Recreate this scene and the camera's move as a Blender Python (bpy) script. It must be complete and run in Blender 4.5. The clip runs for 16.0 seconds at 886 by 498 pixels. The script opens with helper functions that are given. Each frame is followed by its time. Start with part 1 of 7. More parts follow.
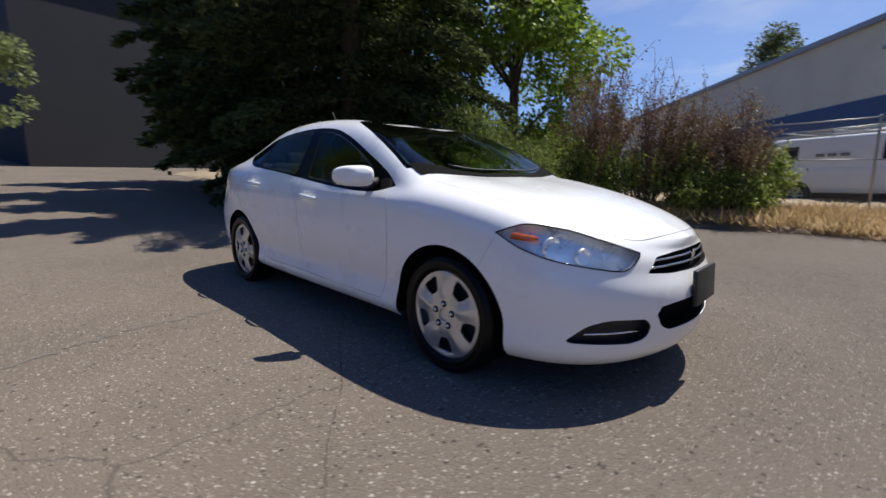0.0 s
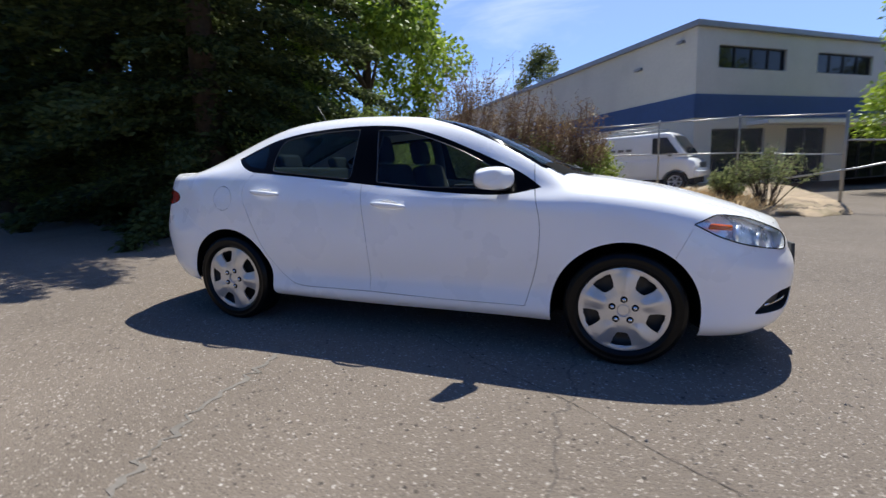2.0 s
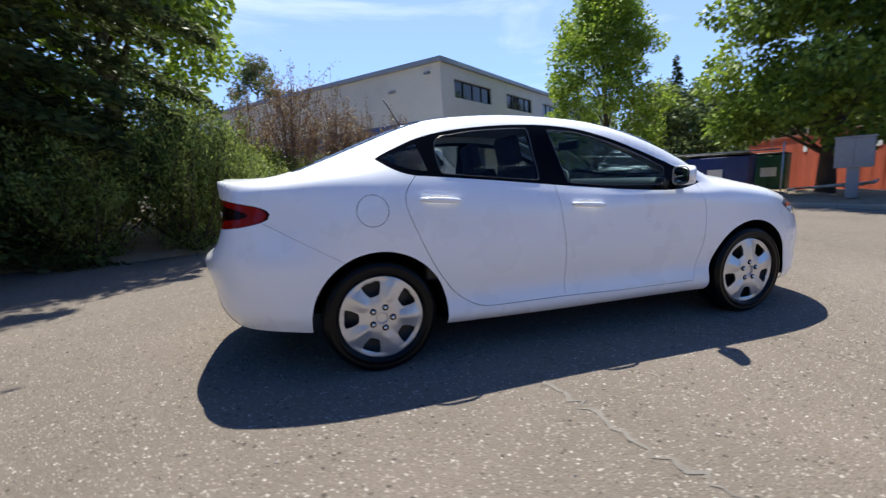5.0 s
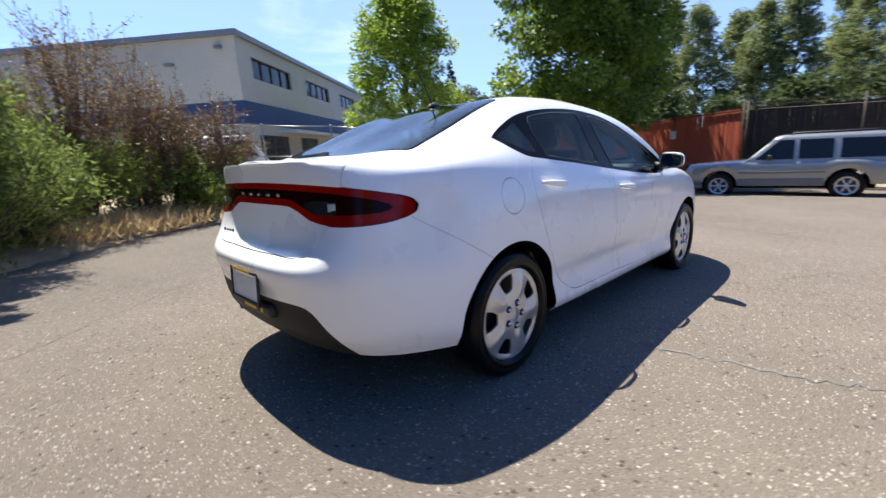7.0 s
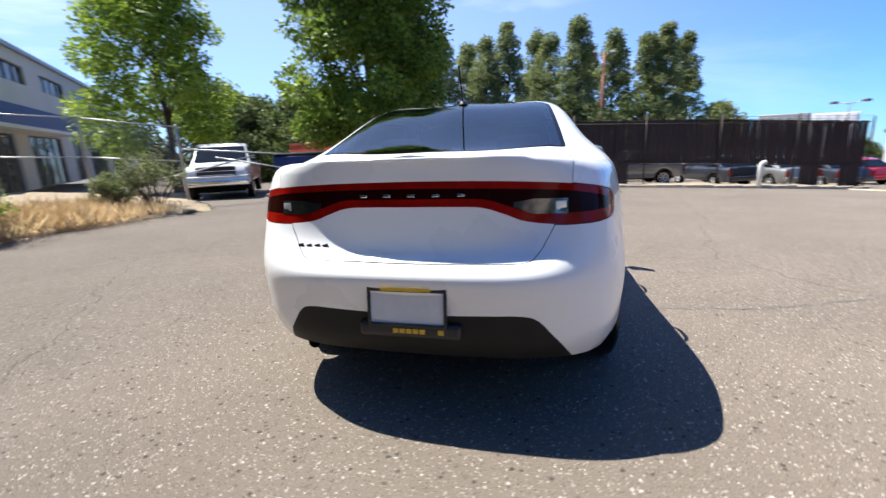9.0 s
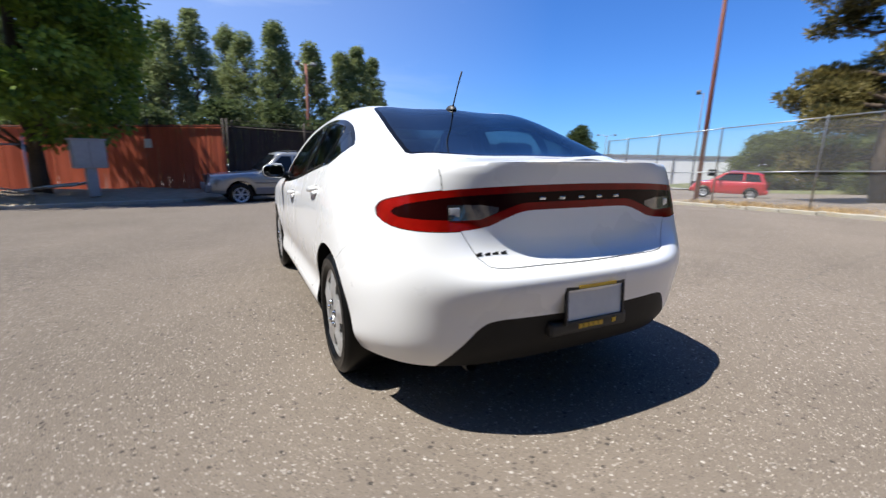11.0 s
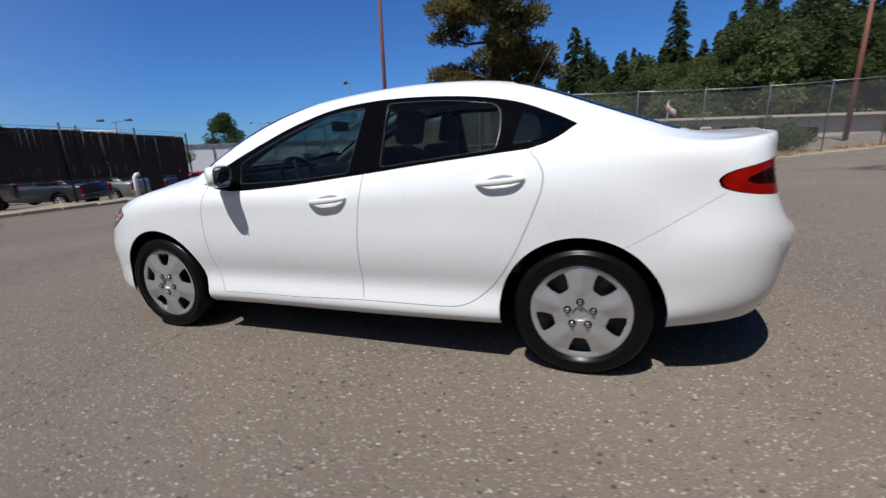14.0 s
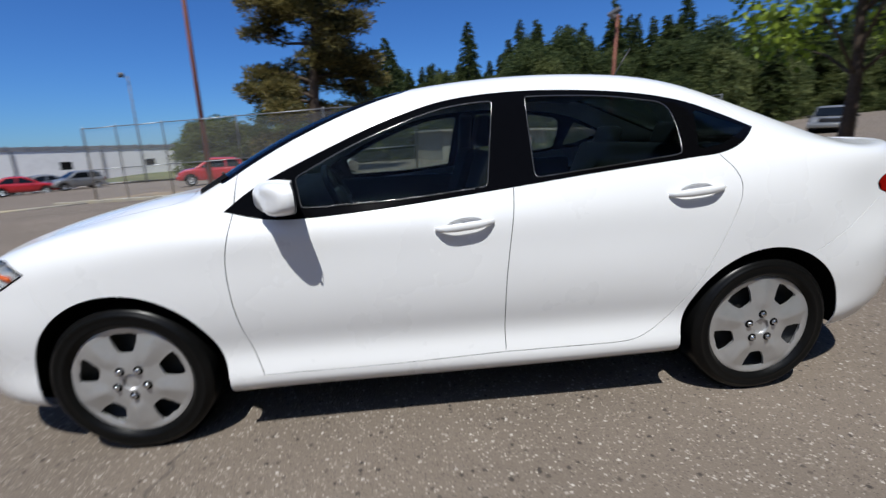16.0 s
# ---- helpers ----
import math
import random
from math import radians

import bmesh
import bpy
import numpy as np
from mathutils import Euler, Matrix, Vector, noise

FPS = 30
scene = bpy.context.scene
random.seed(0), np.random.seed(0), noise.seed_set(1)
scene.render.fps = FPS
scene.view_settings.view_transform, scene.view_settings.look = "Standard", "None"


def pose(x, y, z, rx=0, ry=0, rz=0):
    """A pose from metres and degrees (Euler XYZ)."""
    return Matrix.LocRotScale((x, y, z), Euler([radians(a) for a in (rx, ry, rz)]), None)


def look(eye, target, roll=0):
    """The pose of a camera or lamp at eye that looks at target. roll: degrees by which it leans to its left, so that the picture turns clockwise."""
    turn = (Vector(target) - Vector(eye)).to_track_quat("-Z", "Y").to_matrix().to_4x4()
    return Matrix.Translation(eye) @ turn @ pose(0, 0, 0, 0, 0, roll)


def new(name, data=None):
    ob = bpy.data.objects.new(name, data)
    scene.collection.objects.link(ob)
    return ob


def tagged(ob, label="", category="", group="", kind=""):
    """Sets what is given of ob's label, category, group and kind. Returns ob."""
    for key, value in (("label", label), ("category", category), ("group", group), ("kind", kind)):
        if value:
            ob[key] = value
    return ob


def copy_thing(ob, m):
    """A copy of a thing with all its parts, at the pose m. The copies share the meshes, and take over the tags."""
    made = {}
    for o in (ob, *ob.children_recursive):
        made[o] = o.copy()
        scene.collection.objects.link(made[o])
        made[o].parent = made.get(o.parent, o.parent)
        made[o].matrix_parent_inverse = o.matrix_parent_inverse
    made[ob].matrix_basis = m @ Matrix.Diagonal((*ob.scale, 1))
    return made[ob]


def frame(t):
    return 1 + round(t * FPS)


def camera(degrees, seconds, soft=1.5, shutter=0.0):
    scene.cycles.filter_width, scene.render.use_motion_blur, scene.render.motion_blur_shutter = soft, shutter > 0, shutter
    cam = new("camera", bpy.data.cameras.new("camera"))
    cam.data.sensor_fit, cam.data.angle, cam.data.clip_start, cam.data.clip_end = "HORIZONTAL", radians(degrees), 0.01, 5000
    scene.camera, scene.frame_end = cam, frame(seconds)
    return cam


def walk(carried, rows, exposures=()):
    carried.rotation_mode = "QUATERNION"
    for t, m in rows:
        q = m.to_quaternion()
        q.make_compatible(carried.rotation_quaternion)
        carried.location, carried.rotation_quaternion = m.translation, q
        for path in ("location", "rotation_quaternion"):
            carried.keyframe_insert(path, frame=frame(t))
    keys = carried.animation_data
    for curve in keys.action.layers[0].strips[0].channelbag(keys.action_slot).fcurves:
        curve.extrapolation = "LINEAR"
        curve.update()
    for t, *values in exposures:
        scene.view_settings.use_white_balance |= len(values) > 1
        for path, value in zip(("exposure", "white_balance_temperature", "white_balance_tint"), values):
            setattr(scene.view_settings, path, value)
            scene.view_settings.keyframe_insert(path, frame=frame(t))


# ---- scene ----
cam = camera(91.6, 16.0, 1.4, 0.55)
PATH = [
    (0, (2.873, -2.433, 1.051), (1.489, -1.031, 0.705), 0.7),
    (0.5, (2.486, -2.732, 1.067), (1.268, -1.198, 0.664), -0.3),
    (1, (2.054, -2.951, 1.058), (0.963, -1.317, 0.682), -1.8),
    (1.5, (1.624, -3.146, 1.075), (0.741, -1.388, 0.714), -1.6),
    (2, (1.205, -3.298, 1.067), (0.532, -1.447, 0.717), -1.1),
    (2.5, (0.742, -3.399, 1.068), (0.305, -1.474, 0.749), 0.2),
    (3, (0.25, -3.471, 1.065), (0.054, -1.509, 0.729), 0.3),
    (5.5, (-2.085, -2.996, 1.064), (-1.315, -1.174, 0.767), -2.3),
    (6, (-2.459, -2.741, 1.072), (-1.457, -1.032, 0.796), -2.0),
    (6.5, (-2.802, -2.455, 1.074), (-1.579, -0.907, 0.744), -2.1),
    (7, (-3.051, -2.087, 1.077), (-1.662, -0.702, 0.685), -2.2),
    (7.5, (-3.297, -1.71, 1.084), (-1.728, -0.528, 0.709), -3.3),
    (8, (-3.499, -1.322, 1.095), (-1.8, -0.318, 0.77), -3.0),
    (8.5, (-3.69, -0.933, 1.101), (-1.85, -0.179, 0.732), -1.5),
    (9, (-3.822, -0.515, 1.096), (-1.87, -0.047, 0.682), -1.8),
    (9.5, (-3.875, -0.067, 1.096), (-1.843, 0.079, 0.66), -1.8),
    (10, (-3.862, 0.41, 1.094), (-1.827, 0.168, 0.657), -0.8),
    (12.5, (-2.607, 2.316, 1.094), (-1.337, 0.833, 0.66), -1.2),
    (13, (-2.238, 2.536, 1.131), (-1.179, 0.906, 0.658), -1.3),
    (13.5, (-1.843, 2.754, 1.143), (-0.994, 0.998, 0.704), -1.0),
    (14, (-1.429, 2.873, 1.146), (-0.747, 1.056, 0.663), -3.6),
    (14.5, (-0.99, 2.931, 1.161), (-0.479, 1.049, 0.717), -1.9),
    (15, (-0.556, 2.914, 1.169), (-0.255, 0.994, 0.696), -1.1),
    (15.5, (-0.15, 2.769, 1.187), (0.012, 0.842, 0.679), -2.2),
    (16, (0.183, 2.544, 1.211), (0.041, 0.613, 0.711), -3.0),
]
# the clip's camera opens up on the shaded side and behind the car, and closes again on the sunny side
LIGHT = [(0, 0.45, 6420, 9), (0.5, 0.78, 6420, 9), (1.5, 0.92, 6290, 8), (3, 0.99, 6230, 6), (5.5, 1.25, 6370, 6), (7, 1.39, 6420, 6), (9, 1.41, 6300, 7), (10, 1.31, 6250, 8), (12.5, 0.32, 6080, 8), (14, 0.10, 6030, 9), (16, 0.14, 5980, 8)]
walk(cam, [(t, look(eye, target, roll)) for t, eye, target, roll in PATH], LIGHT)
# ---- daylight ----
SUN = Vector((0.08, 0.47, 1.0)).normalized()
world = bpy.data.worlds.new("sky")
scene.world = world
world.use_nodes = True
wn, wl = world.node_tree.nodes, world.node_tree.links
wn.clear()
sky = wn.new("ShaderNodeTexSky")
sky.sky_type, sky.sun_disc = "NISHITA", False
sky.sun_elevation, sky.sun_rotation = math.asin(SUN.z), math.atan2(SUN.x, SUN.y)
sky.altitude, sky.air_density, sky.dust_density, sky.ozone_density = 50, 1.0, 0.15, 3.0
wtc = wn.new("ShaderNodeTexCoord")
wmap = wn.new("ShaderNodeMapping")
wmap.inputs["Scale"].default_value = (1.1, 1.1, 5.0)
wmap.inputs["Rotation"].default_value = (0.1, 0.25, 0.5)
wcl = wn.new("ShaderNodeTexNoise")
wcl.inputs["Scale"].default_value, wcl.inputs["Detail"].default_value = 1.7, 7
wcl.inputs["Roughness"].default_value, wcl.inputs["Distortion"].default_value = 0.6, 0.5
wramp = wn.new("ShaderNodeValToRGB")
wramp.color_ramp.elements[0].position, wramp.color_ramp.elements[1].position = 0.52, 0.78
wramp.color_ramp.elements[0].color, wramp.color_ramp.elements[1].color = (0.28, 0.28, 0.28, 1), (0.7, 0.72, 0.72, 1)
wdir = wn.new("ShaderNodeVectorMath")
wdir.operation = "DOT_PRODUCT"
wdir.inputs[1].default_value = (0.5, 0.86, 0.0)
wside = wn.new("ShaderNodeMapRange")          # the thin cloud lies on the sunny side
wside.inputs["From Min"].default_value, wside.inputs["From Max"].default_value = -0.15, 0.75
wmul = wn.new("ShaderNodeMath")
wmul.operation = "MULTIPLY"
wmix = wn.new("ShaderNodeMixRGB")
wmix.inputs["Color2"].default_value = (10.0, 10.6, 11.6, 1)
wbg, wout = wn.new("ShaderNodeBackground"), wn.new("ShaderNodeOutputWorld")
wbg.inputs["Strength"].default_value = 0.054
wl.new(wtc.outputs["Generated"], wmap.inputs["Vector"])
wl.new(wmap.outputs["Vector"], wcl.inputs["Vector"])
wl.new(wcl.outputs["Fac"], wramp.inputs["Fac"])
wl.new(wtc.outputs["Generated"], wdir.inputs[0])
wl.new(wdir.outputs["Value"], wside.inputs["Value"])
wl.new(wramp.outputs["Color"], wmul.inputs[0])
wl.new(wside.outputs["Result"], wmul.inputs[1])
wl.new(wmul.outputs["Value"], wmix.inputs["Fac"])
wtint = wn.new("ShaderNodeMixRGB")          # a clear, dry sky is a deeper blue than the model's
wtint.blend_type = "MULTIPLY"
wtint.inputs["Fac"].default_value, wtint.inputs["Color2"].default_value = 1.0, (0.54, 0.94, 1.6, 1)
wl.new(sky.outputs["Color"], wtint.inputs["Color1"])
wl.new(wtint.outputs["Color"], wmix.inputs["Color1"])
wl.new(wmix.outputs["Color"], wbg.inputs["Color"])
wl.new(wbg.outputs["Background"], wout.inputs["Surface"])
sun = new("sun", bpy.data.lights.new("sun", "SUN"))
sun.data.energy, sun.data.angle, sun.data.color = 4.6, radians(0.53), (1.0, 0.945, 0.85)
sun.matrix_world = look(SUN * 60, (0, 0, 0))


# ---- materials ----
def rgb(c):
    return (*c, 1.0)


def material(name, color, rough=0.5, metal=0.0, spread=0.12, grain=30.0, bump=0.0, bump_scale=60.0, coat=0.0, stain=0.0,
             stain_color=(0.1, 0.09, 0.08), stain_scale=1.5, random_piece=0.0, specular=0.5):
    """A painted, mineral or plastic surface: colour broken up at two scales, a fine relief, and stains of their own shape."""
    m = bpy.data.materials.new(name)
    m.use_nodes = True
    n, l = m.node_tree.nodes, m.node_tree.links
    b = n["Principled BSDF"]
    b.inputs["Metallic"].default_value = metal
    b.inputs["Specular IOR Level"].default_value = specular
    b.inputs["Coat Weight"].default_value, b.inputs["Coat Roughness"].default_value = coat, 0.04
    tc = n.new("ShaderNodeTexCoord")
    fine = n.new("ShaderNodeTexNoise")
    fine.inputs["Scale"].default_value, fine.inputs["Detail"].default_value = grain, 5
    broad = n.new("ShaderNodeTexNoise")
    broad.inputs["Scale"].default_value, broad.inputs["Detail"].default_value = grain * 0.07, 3
    l.new(tc.outputs["Object"], fine.inputs["Vector"])
    l.new(tc.outputs["Object"], broad.inputs["Vector"])
    add = n.new("ShaderNodeMath")
    add.operation = "ADD"
    l.new(fine.outputs["Fac"], add.inputs[0])
    l.new(broad.outputs["Fac"], add.inputs[1])
    value = add.outputs["Value"]
    if random_piece:
        info = n.new("ShaderNodeObjectInfo")
        geo = n.new("ShaderNodeNewGeometry")
        both = n.new("ShaderNodeMath")
        both.operation = "ADD"
        l.new(info.outputs["Random"], both.inputs[0])
        l.new(geo.outputs["Random Per Island"], both.inputs[1])
        frac = n.new("ShaderNodeMath")
        frac.operation = "FRACT"
        l.new(both.outputs["Value"], frac.inputs[0])
        mad = n.new("ShaderNodeMath")
        mad.operation = "MULTIPLY_ADD"
        mad.inputs[1].default_value = random_piece
        l.new(frac.outputs["Value"], mad.inputs[0])
        l.new(value, mad.inputs[2])
        value = mad.outputs["Value"]
    ramp = n.new("ShaderNodeMapRange")
    ramp.inputs["From Min"].default_value, ramp.inputs["From Max"].default_value = 0.7, 1.3 + random_piece
    ramp.inputs["To Min"].default_value, ramp.inputs["To Max"].default_value = 1 - spread, 1 + spread
    l.new(value, ramp.inputs["Value"])
    mul = n.new("ShaderNodeVectorMath")
    mul.operation = "SCALE"
    mul.inputs[0].default_value = color
    l.new(ramp.outputs["Result"], mul.inputs["Scale"])
    out = mul.outputs["Vector"]
    if stain:
        spot = n.new("ShaderNodeTexNoise")
        spot.inputs["Scale"].default_value, spot.inputs["Detail"].default_value = stain_scale, 6
        spot.inputs["Roughness"].default_value = 0.65
        l.new(tc.outputs["Object"], spot.inputs["Vector"])
        cut = n.new("ShaderNodeMapRange")
        cut.inputs["From Min"].default_value, cut.inputs["From Max"].default_value = 0.5, 0.72
        cut.inputs["To Max"].default_value = stain
        l.new(spot.outputs["Fac"], cut.inputs["Value"])
        mix = n.new("ShaderNodeMixRGB")
        mix.inputs["Color2"].default_value = rgb(stain_color)
        l.new(cut.outputs["Result"], mix.inputs["Fac"])
        l.new(out, mix.inputs["Color1"])
        out = mix.outputs["Color"]
    l.new(out, b.inputs["Base Color"])
    rr = n.new("ShaderNodeMapRange")
    rr.inputs["To Min"].default_value, rr.inputs["To Max"].default_value = rough * 0.85, min(1, rough * 1.15)
    l.new(fine.outputs["Fac"], rr.inputs["Value"])
    l.new(rr.outputs["Result"], b.inputs["Roughness"])
    if bump:
        bn = n.new("ShaderNodeTexNoise")
        bn.inputs["Scale"].default_value, bn.inputs["Detail"].default_value = bump_scale, 4
        l.new(tc.outputs["Object"], bn.inputs["Vector"])
        bu = n.new("ShaderNodeBump")
        bu.inputs["Strength"].default_value, bu.inputs["Distance"].default_value = bump, 0.02
        l.new(bn.outputs["Fac"], bu.inputs["Height"])
        l.new(bu.outputs["Normal"], b.inputs["Normal"])
    return m


def glass(name, tint, gloss=1.0):
    """A thin pane: tinted see-through with a mirror gloss that grows at a flat angle."""
    m = bpy.data.materials.new(name)
    m.use_nodes = True
    n, l = m.node_tree.nodes, m.node_tree.links
    n.clear()
    t, g, f = n.new("ShaderNodeBsdfTransparent"), n.new("ShaderNodeBsdfGlossy"), n.new("ShaderNodeLayerWeight")
    t.inputs["Color"].default_value, g.inputs["Roughness"].default_value = rgb(tint), 0.01
    f.inputs["Blend"].default_value = 0.5
    p = n.new("ShaderNodeMath")
    p.operation = "POWER"
    p.inputs[1].default_value = 4.0
    k = n.new("ShaderNodeMath")
    k.operation = "MULTIPLY_ADD"
    k.inputs[1].default_value, k.inputs[2].default_value = 0.8 * gloss, 0.045 * gloss
    k.use_clamp = True
    mix, o = n.new("ShaderNodeMixShader"), n.new("ShaderNodeOutputMaterial")
    l.new(f.outputs["Facing"], p.inputs[0])
    l.new(p.outputs["Value"], k.inputs[0])
    l.new(k.outputs["Value"], mix.inputs["Fac"])
    l.new(t.outputs["BSDF"], mix.inputs[1])
    l.new(g.outputs["BSDF"], mix.inputs[2])
    l.new(mix.outputs["Shader"], o.inputs["Surface"])
    return m


def asphalt(name):
    """Worn grey asphalt: dark binder, pale stone chips of two sizes, long dark seams and faint patches."""
    m = bpy.data.materials.new(name)
    m.use_nodes = True
    n, l = m.node_tree.nodes, m.node_tree.links
    b = n["Principled BSDF"]
    tc = n.new("ShaderNodeTexCoord")
    b.inputs["Diffuse Roughness"].default_value = 0.55
    broad = n.new("ShaderNodeTexNoise")
    broad.inputs["Scale"].default_value, broad.inputs["Detail"].default_value = 0.45, 6
    broad.inputs["Roughness"].default_value = 0.6
    l.new(tc.outputs["Object"], broad.inputs["Vector"])
    base = n.new("ShaderNodeValToRGB")
    base.color_ramp.elements[0].position, base.color_ramp.elements[1].position = 0.3, 0.7
    base.color_ramp.elements[0].color, base.color_ramp.elements[1].color = rgb((0.137, 0.112, 0.090)), rgb((0.187, 0.153, 0.123))
    l.new(broad.outputs["Fac"], base.inputs["Fac"])
    color, height = base.outputs["Color"], None
    ragged = n.new("ShaderNodeTexNoise")           # ragged outlines for the chips
    ragged.inputs["Scale"].default_value, ragged.inputs["Detail"].default_value = 160, 2
    l.new(tc.outputs["Object"], ragged.inputs["Vector"])
    rough_edge = n.new("ShaderNodeVectorMath")
    rough_edge.operation = "MULTIPLY_ADD"
    rough_edge.inputs[1].default_value = (0.012, 0.012, 0.012)
    l.new(ragged.outputs["Color"], rough_edge.inputs[0])
    l.new(tc.outputs["Object"], rough_edge.inputs[2])
    for scale, lo, hi, amount, pale in ((95.0, 0.78, 0.99, 0.85, (0.46, 0.41, 0.35)), (200.0, 0.45, 0.9, 0.36, (0.27, 0.235, 0.198)), (60.0, 0.94, 0.99, 0.8, (0.5, 0.46, 0.41)),
                                        (45.0, 0.93, 0.98, 0.8, (0.03, 0.027, 0.025)), (130.0, 0.7, 0.95, 0.7, (0.045, 0.038, 0.033))):
        v = n.new("ShaderNodeTexVoronoi")
        v.inputs["Scale"].default_value = scale
        l.new(rough_edge.outputs["Vector"], v.inputs["Vector"])
        sep = n.new("ShaderNodeSeparateColor")
        l.new(v.outputs["Color"], sep.inputs["Color"])
        cut = n.new("ShaderNodeMapRange")
        cut.inputs["From Min"].default_value, cut.inputs["From Max"].default_value = lo, hi
        cut.inputs["To Max"].default_value = amount
        l.new(sep.outputs["Red"], cut.inputs["Value"])
        near = n.new("ShaderNodeMapRange")
        near.inputs["From Min"].default_value, near.inputs["From Max"].default_value = 0.55, 0.3
        l.new(v.outputs["Distance"], near.inputs["Value"])
        k = n.new("ShaderNodeMath")
        k.operation = "MULTIPLY"
        l.new(cut.outputs["Result"], k.inputs[0])
        l.new(near.outputs["Result"], k.inputs[1])
        mix = n.new("ShaderNodeMixRGB")
        mix.inputs["Color2"].default_value = rgb(pale)
        l.new(k.outputs["Value"], mix.inputs["Fac"])
        l.new(color, mix.inputs["Color1"])
        color = mix.outputs["Color"]
        height = v.outputs["Distance"] if height is None else height
    crack = n.new("ShaderNodeTexVoronoi")          # long hairline seams
    crack.feature = "DISTANCE_TO_EDGE"
    crack.inputs["Scale"].default_value = 0.16
    warp = n.new("ShaderNodeTexNoise")
    warp.inputs["Scale"].default_value, warp.inputs["Detail"].default_value = 2.5, 6
    wv = n.new("ShaderNodeVectorMath")
    wv.operation = "MULTIPLY_ADD"
    wv.inputs[1].default_value = (0.35, 0.35, 0)
    l.new(tc.outputs["Object"], warp.inputs["Vector"])
    l.new(warp.outputs["Color"], wv.inputs[0])
    l.new(tc.outputs["Object"], wv.inputs[2])
    l.new(wv.outputs["Vector"], crack.inputs["Vector"])
    line = n.new("ShaderNodeMapRange")
    line.inputs["From Min"].default_value, line.inputs["From Max"].default_value = 0.0016, 0.0004
    line.inputs["To Max"].default_value = 0.45
    l.new(crack.outputs["Distance"], line.inputs["Value"])
    mix = n.new("ShaderNodeMixRGB")
    mix.inputs["Color2"].default_value = rgb((0.045, 0.042, 0.04))
    l.new(line.outputs["Result"], mix.inputs["Fac"])
    l.new(color, mix.inputs["Color1"])
    l.new(mix.outputs["Color"], b.inputs["Base Color"])
    b.inputs["Roughness"].default_value, b.inputs["Specular IOR Level"].default_value = 0.8, 0.15
    bu = n.new("ShaderNodeBump")
    bu.inputs["Strength"].default_value, bu.inputs["Distance"].default_value = 0.55, 0.006
    bu.invert = True
    l.new(height, bu.inputs["Height"])
    l.new(bu.outputs["Normal"], b.inputs["Normal"])
    return m


def leaf(name, color, color2, shine=0.35):
    """Leaves: two greens mixed clump by clump, with some light let through."""
    m = bpy.data.materials.new(name)
    m.use_nodes = True
    n, l = m.node_tree.nodes, m.node_tree.links
    n.clear()
    geo, tc, noi = n.new("ShaderNodeNewGeometry"), n.new("ShaderNodeTexCoord"), n.new("ShaderNodeTexNoise")
    noi.inputs["Scale"].default_value, noi.inputs["Detail"].default_value = 0.9, 3
    l.new(tc.outputs["Object"], noi.inputs["Vector"])
    add = n.new("ShaderNodeMath")
    add.operation = "MULTIPLY_ADD"
    add.inputs[1].default_value = 0.6
    l.new(geo.outputs["Random Per Island"], add.inputs[0])
    l.new(noi.outputs["Fac"], add.inputs[2])
    ramp = n.new("ShaderNodeValToRGB")
    ramp.color_ramp.elements[0].position, ramp.color_ramp.elements[1].position = 0.45, 1.05
    ramp.color_ramp.elements[0].color, ramp.color_ramp.elements[1].color = rgb(color), rgb(color2)
    l.new(add.outputs["Value"], ramp.inputs["Fac"])
    b, t = n.new("ShaderNodeBsdfPrincipled"), n.new("ShaderNodeBsdfTranslucent")
    b.inputs["Roughness"].default_value, b.inputs["Specular IOR Level"].default_value = 0.5, shine
    l.new(ramp.outputs["Color"], b.inputs["Base Color"])
    l.new(ramp.outputs["Color"], t.inputs["Color"])
    mix, o = n.new("ShaderNodeMixShader"), n.new("ShaderNodeOutputMaterial")
    mix.inputs["Fac"].default_value = 0.42
    l.new(b.outputs["BSDF"], mix.inputs[1])
    l.new(t.outputs["BSDF"], mix.inputs[2])
    l.new(mix.outputs["Shader"], o.inputs["Surface"])
    return m


M_ASPHALT = asphalt("worn_asphalt")
M_PAINT = material("white_car_paint", (0.84, 0.84, 0.845), 0.28, spread=0.015, grain=3, coat=0.7)
M_BLACK_GLOSS = material("black_gloss_trim", (0.0025, 0.0025, 0.003), 0.06, spread=0.05, specular=0.05)
M_BLACK = material("black_plastic", (0.02, 0.02, 0.021), 0.5, spread=0.15, grain=90, bump=0.05, bump_scale=400)
M_LINING = material("dark_lining", (0.006, 0.006, 0.006), 0.9, spread=0.2, specular=0.06)
M_GLASS = glass("clear_glass", (0.78, 0.82, 0.81), 0.28)
M_GLASS_DARK = glass("tinted_glass", (0.5, 0.53, 0.53), 0.6)
M_SCREEN_GLASS = glass("screen_glass", (0.50, 0.59, 0.62), 0.95)
M_RUBBER = material("tyre_rubber", (0.005, 0.005, 0.005), 0.3, spread=0.2, grain=60, specular=0.16)
M_COVER = material("silver_wheel_cover", (0.6, 0.6, 0.605), 0.33, metal=0.7, spread=0.04, grain=20, stain=0.1, stain_scale=9)
M_STEEL = material("dark_steel", (0.05, 0.05, 0.05), 0.5, metal=0.6)
M_CHROME = material("chrome", (0.75, 0.75, 0.76), 0.12, metal=1.0, spread=0.03)
M_RED_LENS = material("red_lens", (0.22, 0.0045, 0.0025), 0.1, spread=0.3, grain=14, specular=0.25)
M_DARK_RED = material("smoked_lens", (0.014, 0.002, 0.002), 0.1, spread=0.1, specular=0.12)
